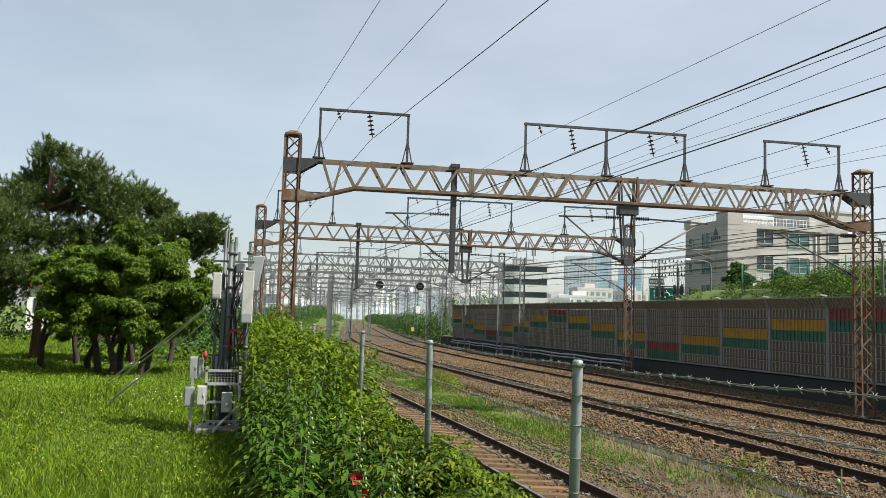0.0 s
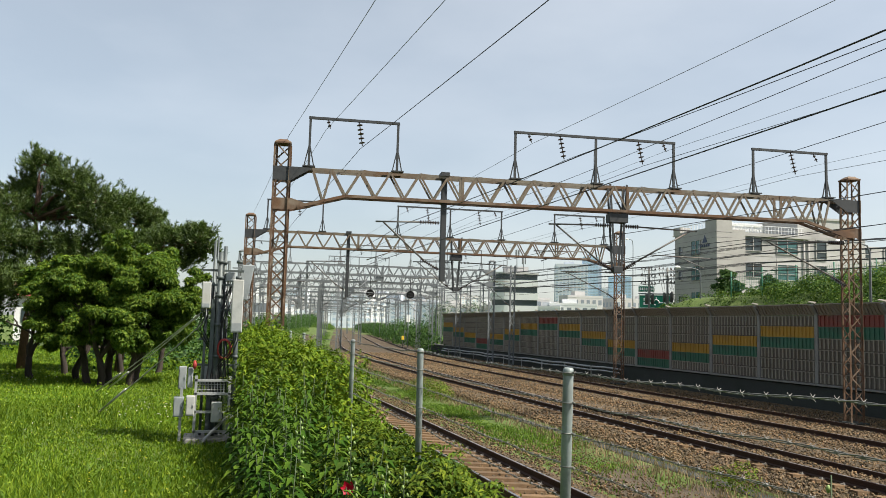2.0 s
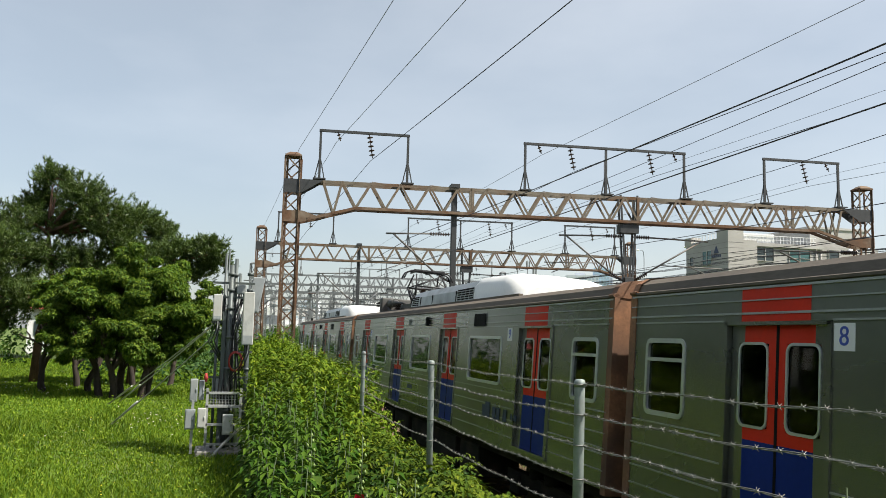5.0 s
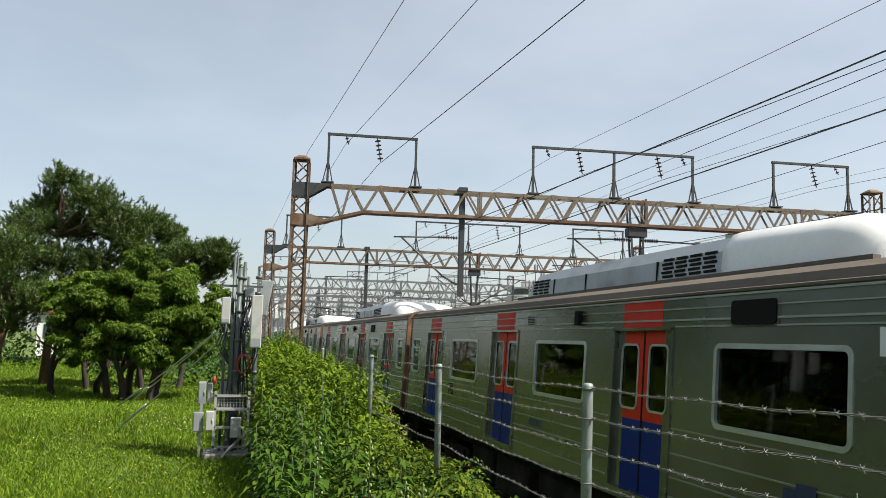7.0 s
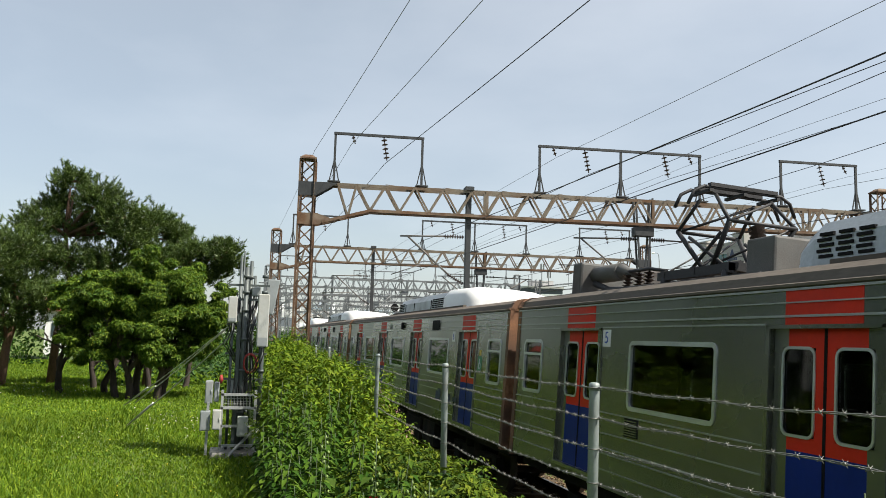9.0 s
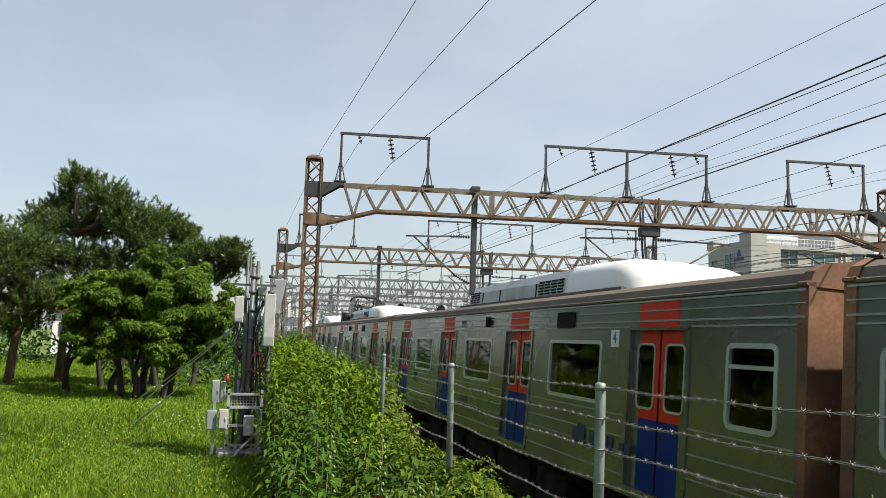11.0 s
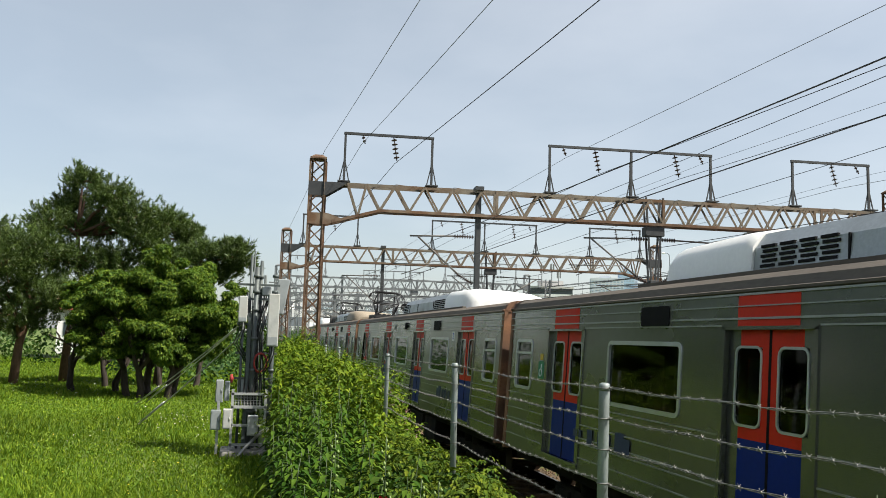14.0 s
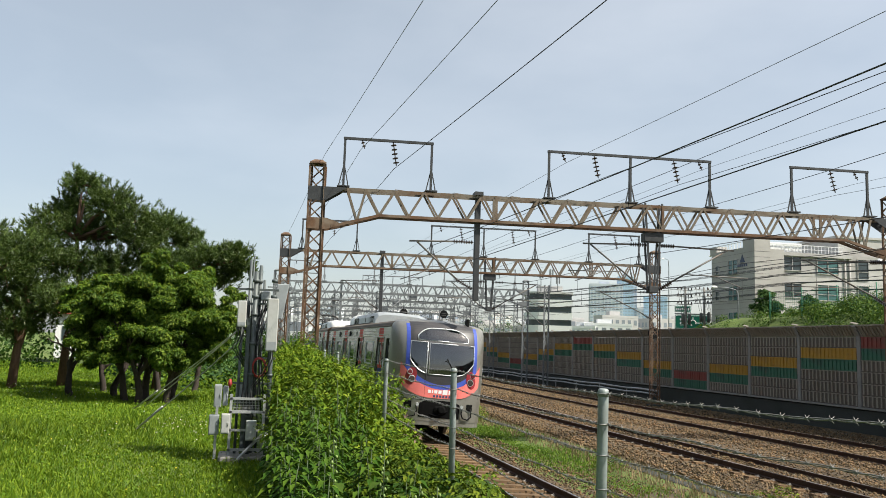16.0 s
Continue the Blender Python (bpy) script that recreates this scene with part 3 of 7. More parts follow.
def body_side(g, s, y0, y1, holes):
    """The skin of one side, with its window and door openings."""
    ycut = sorted({y0, y1, *[h[0] for h in holes], *[h[1] for h in holes]})
    zcut = sorted({1.06, 3.40, *[h[2] for h in holes], *[h[3] for h in holes]})
    ny, nz = len(ycut), len(zcut)
    solid = {(i, k) for i in range(ny - 1) for k in range(nz - 1)
             if not any(h[0] < (ycut[i] + ycut[i + 1]) / 2 < h[1] and h[2] < (zcut[k] + zcut[k + 1]) / 2 < h[3] for h in holes)}
    at = lambda i, k, layer: layer * ny * nz + i * nz + k
    verts = [(s * (HW - 0.05 * layer), y, z) for layer in (0, 1) for y in ycut for z in zcut]
    faces = []
    for i, k in solid:
        q = [(i, k), (i + 1, k), (i + 1, k + 1), (i, k + 1)]
        faces.append([at(*p, 0) for p in q])
        faces.append([at(*p, 1) for p in reversed(q)])
        for (di, dk), e in (((0, -1), (0, 1)), ((1, 0), (1, 2)), ((0, 1), (2, 3)), ((-1, 0), (3, 0))):
            if (i + di, k + dk) not in solid:
                a, b = q[e[0]], q[e[1]]
                faces.append([at(*a, 1), at(*b, 1), at(*b, 0), at(*a, 0)])
    g.mesh(verts, faces if s > 0 else [f[::-1] for f in faces])


def leaf(g, w, s):
    """A door leaf of width w: red above, blue below, silver towards its outer edge."""
    x0, x1 = HW - 0.075, HW - 0.045
    wy0, wy1 = w * 0.18, w * 0.82
    for a, b, c, d in ((0, w, FLOOR, 2.12), (0, w, 2.88, HEAD), (0, wy0, 2.12, 2.88), (wy1, w, 2.12, 2.88)):
        for z0, z1 in ((c, min(d, 2.0)), (max(c, 2.0), d)):
            if z1 <= z0:
                continue
            for ya, yb, mi in ((a, min(b, 0.46), 2 if z1 <= 2.0 else 1), (max(a, 0.46), b, 0)):
                if yb > ya:
                    g.box(*sorted((s * x0, s * x1)), ya, yb, z0, z1, mi)


def car(kind, number):
    """kind: mid, panto or cab (its cab at +y)."""
    cab = kind == "cab"
    label = "stainless steel commuter train car with red and blue doors" if not cab else "stainless steel commuter train cab car with red and blue doors"
    if kind == "panto":
        label = "stainless steel commuter train car with raised roof pantograph"
    root = thing("train_car", pose(0, 0, 0), label, "train car", "cars of the commuter train")
    yf = 9.05 if cab else 9.78
    wins = [(y - w, y + w, False) for y, w in WINDOWS] + [(-9.4, -8.6, True)] + ([] if cab else [(8.6, 9.4, True)])
    for s in (-1, 1):
        holes = [(a + 0.03, b - 0.03, SILL + 0.03, TOP - 0.03) for a, b, _ in wins] + [(d - 0.66, d + 0.66, FLOOR, HEAD) for d in DOORS]
        if cab:
            holes.append((8.40, 8.96, 1.25, 3.02))
        share("body_side", cached(f"body_side|{cab}{s}", lambda g: body_side(g, s, -9.78, yf, holes), M["stainless"]), root, None, "brushed stainless steel side")
        # ridges
        def ridges(g):
            spans = [(-9.7, -7.95), (-6.5, -3.15), (-1.68, 1.68), (3.15, 6.5), (7.95, min(yf, 9.7) - 0.05)]
            for z, hgt in ((3.27, 0.012), (3.15, 0.02), (3.385, 0.02)):
                g.box(*sorted((s * HW, s * (HW + 0.014))), -9.75, yf - 0.02, z - hgt / 2, z + hgt / 2)
            for z in (3.08, 1.99, 1.73, 1.55, 1.48, 1.28):
                for a, b in spans:
                    if b > a:
                        g.box(*sorted((s * HW, s * (HW + 0.012))), a, b, z - 0.008, z + 0.008)
        share("ribbing", cached(f"ribbing|{cab}{s}", ridges, M["ridge"]), root, None, "bright pressed ridges")
        for a, b, small in wins:
            w = b - a
            fr = share("window_frame", cached(f"window_frame|{w:.2f}{s}", lambda g: ring_frame(g, -w / 2, w / 2, SILL, TOP, 0.05, 0.10, HW - 0.04, HW + 0.012, s), M["win_frame"]), root, Matrix.Translation((0, (a + b) / 2, 0)), "pale aluminium window frame")
            share("pane", cached(f"pane|{w:.2f}{s}", lambda g: slab(g, rounded(-w / 2 + 0.045, w / 2 - 0.045, SILL + 0.045, TOP - 0.045, 0.06), HW - 0.03, HW - 0.02, s), M["glass"]), fr, None, "dark tinted glass")
            if small:
                share("hopper_bar", cached(f"hopper_bar|{s}", lambda g: g.box(*sorted((s * (HW - 0.02), s * (HW + 0.008))), -w / 2 + 0.05, w / 2 - 0.05, 2.66, 2.70), M["win_frame"]), fr)
        for d in DOORS:
            # red band over the door, posts and threshold
            share("door_band", cached(f"door_band|{s}", lambda g: g.box(*sorted((s * HW, s * (HW + 0.004))), -0.46, 0.46, 3.05, 3.395), M["red_paint"]), root, Matrix.Translation((0, d, 0)), "orange-red panel above the doors")
            def surround(g):
                for y in (-0.71, 0.66):
                    g.box(*sorted((s * (HW - 0.09), s * (HW + 0.016))), y, y + 0.05, FLOOR - 0.06, HEAD + 0.03)
                g.box(*sorted((s * (HW - 0.09), s * (HW + 0.016))), -0.71, 0.71, HEAD + 0.002, HEAD + 0.035)
                g.box(*sorted((s * (HW - 0.09), s * (HW + 0.03))), -0.70, 0.70, FLOOR - 0.05, FLOOR)
            share("door_surround", cached(f"door_surround|{s}", surround, M["stainless"]), root, Matrix.Translation((0, d, 0)))
            for e in (-1, 1):
                m = Matrix.Translation((0, d + e * 0.005, 0)) @ Matrix.Diagonal((1, e, 1, 1))
                key = f"door_leaf|{s}{e}"
                def mk(g, e=e):
                    leaf(g, 0.65, s)
                    g.v = [(x, y * e + e * 0.005, z) for x, y, z in g.v]
                    if e < 0:
                        g.f = [tuple(reversed(f)) for f in g.f]
                lf = share("door_leaf", cached(key, mk, [M["stainless"], M["red_paint"], M["blue_paint"]]), root, Matrix.Translation((0, d, 0)), "red and blue sliding door leaf")
                def dw(g, e=e):
                    a, b = sorted((e * (0.65 * 0.17 + 0.005), e * (0.65 * 0.83 + 0.005)))
                    ring_frame(g, a, b, 2.11, 2.89, 0.025, 0.09, HW - 0.05, HW - 0.035, s)
                share("window_frame", cached(f"door_window_frame|{s}{e}", dw, M["win_frame"]), lf)
                def dp(g, e=e):
                    a, b = sorted((e * (0.65 * 0.19 + 0.005), e * (0.65 * 0.81 + 0.005)))
                    slab(g, rounded(a, b, 2.12, 2.88, 0.07), HW - 0.066, HW - 0.056, s)
                share("pane", cached(f"door_pane|{s}{e}", dp, M["glass"]), lf, None, "dark door glass")
                share("door_edge", cached(f"door_edge|{s}{e}", lambda g, e=e: g.box(*sorted((s * (HW - 0.07), s * (HW - 0.041))), *sorted((e * 0.002, e * 0.018)), FLOOR, HEAD), M["gasket"]), lf, None, "black rubber edge")
        # lamp, speaker grille and route board over the windows
        share("side_lamp", cached(f"side_lamp|{s}", lambda g: g.bevel_box(*sorted((s * HW, s * (HW + 0.07))), -0.75, -0.61, 3.12, 3.32, 0.015), M["gasket"]), root, None, "black side lamp")
        share("route_board", cached(f"route_board|{s}", lambda g: slab(g, rounded(-4.84, -4.17, 3.09, 3.32, 0.04), HW, HW + 0.024, s), M["gasket"]), root, None, "dark route board")
        share("route_board_frame", cached(f"route_board_frame|{s}", lambda g: ring_frame(g, -4.87, -4.14, 3.07, 3.335, 0.035, 0.05, HW, HW + 0.012, s), M["stainless"]), root)
        def grille(g):
            g.box(*sorted((s * HW, s * (HW + 0.008))), 1.0, 1.32, 3.13, 3.30, 0)
            for k in range(5):
                g.box(*sorted((s * (HW + 0.008), s * (HW + 0.014))), 1.02, 1.30, 3.15 + 0.028 * k, 3.165 + 0.028 * k, 1)
        share("speaker_grille", cached(f"speaker_grille|{s}", grille, [M["ac_grey"], M["gasket"]]), root)
        def vent(g):
            g.box(*sorted((s * HW, s * (HW + 0.006))), 5.44, 5.78, 1.76, 1.98, 0)
            for k in range(7):
                g.box(*sorted((s * (HW + 0.006), s * (HW + 0.016))), 5.46, 5.76, 1.775 + 0.028 * k, 1.788 + 0.028 * k, 1)
        if not cab:
            share("side_vent", cached(f"side_vent|{s}", vent, [M["gasket"], M["stainless"]]), root, None, "louvred side vent")
        # maker's mark as plain bars on the lower side
        def bars(g):
            y = -5.15
            for w, h in ((0.17, 0.2), (0.24, 0.26), (0.15, 0.2), (0.16, 0.2), (0.05, 0.2), (0.14, 0.2)):
                g.box(*sorted((s * (HW + 0.012), s * (HW + 0.016))), y, y + w, 1.50, 1.50 + h)
                y -= w + 0.06
            for k in range(3):
                g.box(*sorted((s * (HW + 0.012), s * (HW + 0.016))), y - 0.1 * k - 0.08, y - 0.1 * k, 1.56, 1.66)
        share("side_marking", cached(f"side_marking|{s}", bars, M["dark_mark"]), root, None, "dark blue lettering shapes")
        def tiny(g):
            for k in range(6):
                g.box(*sorted((s * HW, s * (HW + 0.003))), 0.5 + 0.09 * k, 0.56 + 0.09 * k, 1.60, 1.70)
        share("number_marking", cached(f"number_marking|{s}", tiny, M["dark_mark"]), root)
        if number:
            for y in (6.38, -6.12):
                pl = share("number_plate", cached(f"number_plate|{s}", lambda g: g.box(*sorted((s * HW, s * (HW + 0.006))), -0.11, 0.11, 2.83, 3.05), M["white_mark"]), root, Matrix.Translation((0, y, 0)), "white plate with a blue digit")
                key = f"digit{number}"
                if key not in CACHE:
                    CACHE[key] = text_data(str(number), 0.22, M["stripe_blue"])
                rot = Matrix(((0, 0, s, 0), (s, 0, 0, 0), (0, 1, 0, 0), (0, 0, 0, 1)))
                share("digit", CACHE[key], pl, Matrix.Translation((s * (HW + 0.008), 0, 2.94)) @ rot)
        if number in (0, 6):
            sg = share("access_sign", cached(f"access_sign|{s}", lambda g: g.box(*sorted((s * HW, s * (HW + 0.004))), -8.28, -8.04, 2.28, 2.56), M["green_mark"]), root, None, "green wheelchair space sign")
            def sym(g):
                c = [(-8.17 + 0.06 * math.cos(a), 2.38 + 0.06 * math.sin(a)) for a in np.linspace(-2.9, 1.0, 9)]
                g.tube([(s * (HW + 0.006), y, z) for y, z in c], 0.009, 5)
                g.tube([(s * (HW + 0.006), -8.14, 2.51), (s * (HW + 0.006), -8.15, 2.43), (s * (HW + 0.006), -8.21, 2.42), (s * (HW + 0.006), -8.23, 2.35)], 0.010, 5)
            share("wheelchair_symbol", cached(f"wheelchair_symbol|{s}", sym, M["white_mark"]), sg)
            share("yellow_sign", cached(f"yellow_sign|{s}", lambda g: g.box(*sorted((s * HW, s * (HW + 0.004))), -8.22, -8.10, 2.58, 2.68), M["yellow_mark"]), root)

    def roof(g):
        sec = roof_section(HW, 3.40)
        ys = [-9.78, yf]
        g.loft([[(x, y, z) for x, z in sec] for y in ys], 0, False)
    share("roof", cached(f"roof|{cab}", roof, M["roof"]), root, None, "sooty brown rounded roof")

    def floor(g):
        g.box(-HW + 0.05, HW - 0.05, -9.75, yf, 1.05, 1.17)
        g.box(-HW + 0.06, HW - 0.06, -9.7, yf, 3.36, 3.395)
    share("floor_and_lining", cached(f"floor|{cab}", floor, M["inside"]), root)

    def seats(g):
        for sx in (-1, 1):
            for a, b in ((-6.4, -3.2), (-1.6, 1.6), (3.2, 6.4), (-9.5, -8.0)):
                g.bevel_box(*sorted((sx * 1.0, sx * 1.48)), a, b, 1.5, 1.62, 0.04)
                g.bevel_box(*sorted((sx * 1.40, sx * 1.50)), a, b, 1.62, 2.04, 0.04)
    share("seats", cached("seats", seats, M["seat"]), root, None, "long dark bench seats")

    for y in ((-9.78, 9.78) if not cab else (-9.78,)):
        d = 1 if y > 0 else -1
        for sx in (-1, 1):
            share("end_panel", cached(f"end_panel|{y}{sx}", lambda g: g.box(*sorted((sx * (HW - 0.01), sx * 0.45)), *sorted((y, y - d * 0.05)), 1.0, 3.42), M["end_brown"]), root, None, "rust-brown end panel")
            share("corner_post", cached(f"corner_post|{y}{sx}", lambda g: g.box(*sorted((sx * (HW + 0.012), sx * (HW - 0.06))), *sorted((y - d * 0.12, y + d * 0.012)), 1.0, 3.45), M["end_brown"]), root, None, "rust-brown corner post")
        share("end_header", cached(f"end_header|{y}", lambda g: g.box(-0.45, 0.45, *sorted((y, y - d * 0.05)), 3.1, 3.42), M["end_brown"]), root)
        def hoop(g):
            sec = [(x * 1.01, z + 0.012) for x, z in roof_section(HW, 3.40)]
            g.loft([[(x, y - d * 0.12, z) for x, z in sec], [(x, y + d * 0.012, z) for x, z in sec], [(x * 0.9, y + d * 0.012, min(z, 3.41)) for x, z in sec]], 0, False)
        share("roof_hoop", cached(f"roof_hoop|{y}", hoop, M["end_brown"]), root, None, "rust-brown roof edge")

    def gangway(g):
        for y in ((-9.78, 9.78) if not cab else (-9.78,)):
            d = 1 if y > 0 else -1
            for k in range(3):
                q = y + d * (0.02 + 0.07 * k)
                g.box(-0.62, 0.62, *sorted((q, q + d * 0.045)), 1.05, 3.2)
            g.box(-0.2, 0.2, *sorted((y, y + d * 0.22)), 0.75, 0.98)
    share("gangway", cached(f"gangway|{cab}", gangway, M["gasket"]), root, None, "black gangway bellows")

    def under(g):
        g.box(-1.35, 1.35, -9.6, yf - 0.1, 0.88, 1.05)
        for a, b, z in ((-4.4, -3.2, 0.32), (-2.9, -1.2, 0.28), (-0.9, 0.9, 0.35), (1.3, 2.9, 0.3), (3.1, 4.3, 0.34)):
            for sx in (-1, 1):
                g.bevel_box(*sorted((sx * 0.55, sx * 1.38)), a, b, z, 0.9, 0.03)
    share("underframe", cached(f"underframe|{cab}", under, M["under"]), root, None, "black underfloor equipment boxes")
    for yb in (-6.8, 6.8):
        def bogie(g):
            for sx in (-1, 1):
                g.bar((sx * 1.05, -1.5, 0.55), (sx * 1.05, 1.5, 0.55), 0.16, 0.24)
                for y in (-1.05, 1.05):
                    g.bevel_box(*sorted((sx * 0.98, sx * 1.18)), y - 0.2, y + 0.2, 0.3, 0.62, 0.03)
                g.tube([(sx * 1.05, -0.3, 0.66), (sx * 1.05, -0.3, 0.92)], 0.15, 10)
                g.tube([(sx * 1.05, 0.3, 0.66), (sx * 1.05, 0.3, 0.92)], 0.15, 10)
            g.box(-1.0, 1.0, -0.3, 0.3, 0.42, 0.66)
        bg = share("bogie", cached("bogie", bogie, M["under"]), root, Matrix.Translation((0, yb, 0)), "black bogie frame")
        for y in (-1.05, 1.05):
            def wheelset(g):
                g.tube([(-0.9, 0, 0), (0.9, 0, 0)], 0.07, 10)
                for sx in (-1, 1):
                    g.tube([(sx * 0.68, 0, 0), (sx * 0.705, 0, 0), (sx * 0.71, 0, 0), (sx * 0.815, 0, 0)], [0.455, 0.455, 0.43, 0.43], 24)
            share("wheelset", cached("wheelset", wheelset, M["wheel"]), bg, Matrix.Translation((0, y, 0.43)), "worn steel wheels")

    # roof cooler: grilles, housing and rounded end cover
    def cool_sec(y, k=1.0, dz=0.0):
        pts = [(-1.12 * k, 3.66), (-1.10 * k, 3.95 + dz), (-0.98 * k, 4.12 + dz), (-0.7 * k, 4.19 + dz)]
        return [(x, y, z) for x, z in pts] + [(0, y, 4.21 + dz)] + [(-x, y, z) for x, z in reversed(pts)]
    ac = Matrix.Translation((0, 0.7 if kind == "panto" else 0.0, 0))
    share("cooler_housing", cached("cooler_housing", lambda g: g.loft([cool_sec(2.62, 0.97, -0.14), cool_sec(2.4, 1, -0.03), cool_sec(1.42), cool_sec(0.2), cool_sec(-3.3)], 0, False, cap=True), M["ac_grey"]), root, ac, "grey roof cooler housing")
    def cool_end(g):
        rows = [(-3.31, 1.02, 0.02), (-3.5, 1.03, 0.03), (-4.9, 1.0, 0.0), (-5.15, 0.97, -0.04), (-5.35, 0.88, -0.13), (-5.45, 0.74, -0.28)]
        g.loft([cool_sec(*r) for r in rows], 0, True, cap=True)
    share("cooler_cover", cached("cooler_cover" + ("|t" if number == 3 else ""), cool_end, M["ac_tan" if number == 3 else "ac_white"]), root, ac, "white rounded cooler end cover")
    def cool_grille(g):
        for sx in (-1, 1):
            for y0, y1 in ((1.62, 2.36), (-3.2, -2.0)):
                for k in range(5):
                    z = 3.73 + 0.052 * k
                    n = 4 if y1 - y0 > 1 else 3
                    for j in range(n):
                        a = y0 + (y1 - y0) * j / n + 0.02 + 0.03 * (k % 2)
                        g.box(*sorted((sx * (1.125 - 0.002 * k), sx * 1.09)), a, a + (y1 - y0) / n - 0.07, z, z + 0.03)
            for y in (1.42, 0.2, -1.9):
                g.box(*sorted((sx * 1.122, sx * 1.0)), y - 0.012, y + 0.012, 3.67, 3.95)
    share("cooler_grille", cached("cooler_grille", cool_grille, M["gasket"]), root, ac, "dark slotted cooler grille")["kind"] = "stuff"

    def roof_base(g):
        for sx in (-1, 1):
            g.box(*sorted((sx * 1.18, sx * 1.26)), -5.6, 2.7, 3.62, 3.68)
    share("roof_rail", cached("roof_rail", roof_base, M["roof"]), root)
    if kind == "panto":
        pantograph(root, 6.0, True)
        if number == 3:
            pantograph(root, -7.4, False)
    if cab:
        cab_front(root)
    return root


def pantograph(root, y, full):
    """A raised diamond pantograph with its base, and the high-voltage gear ahead of it."""
    g = Geo()
    for sx in (-0.55, 0.55):
        g.bar((sx, y - 0.8, 3.88), (sx, y + 0.9, 3.88), 0.09, 0.12)
        for q in (-0.7, 0.75):
            g.tube([(sx, y + q, 3.68), (sx, y + q, 3.86)], [0.09, 0.06], 8)
    for q in (-0.75, 0.0, 0.75):
        g.bar((-0.6, y + q, 3.9), (0.6, y + q, 3.9), 0.1, 0.1)
    for k in range(4):
        g.tube([(-0.3 + 0.2 * k, y - 0.6, 3.97), (-0.3 + 0.2 * k, y + 0.4, 3.97)], 0.05, 8)
    base = g.make("pantograph_base", M["panto"], root, "dark pantograph base frame")
    top, mid = 4.98, 4.50

    def arm(p, q, r):
        g = Geo()
        g.tube([p, q], r, 7)
        g.make("arm", M["panto"], base)
    for sx in (-0.48, 0.48):
        for d in (-1, 1):
            arm((sx * 0.8, y + d * 0.12, 3.98), (sx, y + d * 0.60, mid), 0.034)
            arm((sx, y + d * 0.60, mid), (sx * 0.85, y + d * 0.18, top - 0.08), 0.025)
            arm((sx * 0.8, y - d * 0.35, 3.98), (sx * 0.9, y + d * 0.38, mid - 0.1), 0.025)
    for d in (-1, 1):
        arm((-0.5, y + d * 0.60, mid), (0.5, y + d * 0.60, mid), 0.026)
        arm((-0.4, y + d * 0.12, 3.98), (0.46, y + d * 0.58, mid), 0.016)
        arm((-0.46, y + d * 0.58, mid), (0.4, y + d * 0.2, top - 0.1), 0.018)
    g = Geo()
    for d in (-0.16, 0.16):
        g.tube([(-0.80, y + d, top - 0.24), (-0.72, y + d, top - 0.06), (-0.58, y + d, top + 0.02), (0.58, y + d, top + 0.02), (0.72, y + d, top - 0.06), (0.80, y + d, top - 0.24)], 0.024, 7)
        g.bar((-0.5, y + d, top + 0.05), (0.5, y + d, top + 0.05), 0.08, 0.05)
    for x in (-0.5, 0, 0.5):
        g.bar((x, y - 0.22, top - 0.03), (x, y + 0.22, top - 0.03), 0.05, 0.04)
    g.make("collector_head", M["panto"], base, "dark collector strips")
    if not full:
        return
    g = Geo()
    g.bevel_box(-0.75, 0.0, 4.15, 4.65, 3.66, 4.14, 0.03)
    g.make("equipment_box", M["box_grey"], root, "sooty grey roof equipment box")
    g = Geo()
    g.bevel_box(-0.8, 0.8, 9.05, 9.4, 3.66, 4.26, 0.04)
    g.make("equipment_box", M["box_grey"], root, "sooty grey upright box")
    g = Geo()
    g.tube([(-0.5, 9.03, 4.06), (-0.5, 8.15, 4.06)], 0.14, 14)
    g.tube([(-0.5, 8.15, 4.06), (-0.5, 8.0, 4.04), (-0.4, 7.8, 4.0)], [0.12, 0.08, 0.05], 10)
    g.make("circuit_breaker", M["box_grey"], root, "grey cylindrical breaker")
    for q in (7.95, 7.6, 7.3):
        g = Geo()
        string_insulator(g, (-0.5, q, 3.68), (-0.5, q, 4.02), 6, 0.09)
        g.make("roof_insulator", M["insulator"], root, "dark ribbed post insulator")
    g = Geo()
    string_insulator(g, (-0.35, 4.9, 3.95), (-0.35, 5.05, 4.4), 8, 0.10)
    g.make("roof_insulator", M["insulator"], root, "dark ribbed arrester")
    g = Geo()
    g.tube([(-0.5, 7.95, 4.04), (-0.5, 7.3, 4.04), (-0.45, 6.9, 3.98)], 0.03, 6)
    g.tube([(-0.6, 8.9, 3.9), (-0.6, 8.4, 3.78), (-0.6, 7.9, 3.75), (-0.6, 7.0, 3.75)], 0.05, 7)
    g.make("busbar", M["panto"], root)
    g = Geo()
    g.box(-1.1, 1.1, 3.9, 9.4, 3.60, 3.68)
    g.make("roof_deck", M["box_grey"], root, "dark insulated roof deck")


def cab_roof(x):
    return float(np.interp(abs(x), (0, 0.5, 0.95, 1.39, 1.50, 1.56), (3.745, 3.73, 3.69, 3.61, 3.54, 3.40)))


def nose_y(x, z):
    """How far forward the rounded cab reaches at x, z."""
    u = min(abs(x) / 1.56, 1.0)
    v = min(max((z - 1.7) / (cab_roof(x) - 1.7), 0.0), 1.0)
    reach = 1.10 - 0.08 * max(1.0 - z, 0)
    return 9.05 + reach * (1 - u ** 3.0) ** 0.42 * (1 - v ** 3.2) ** 0.45


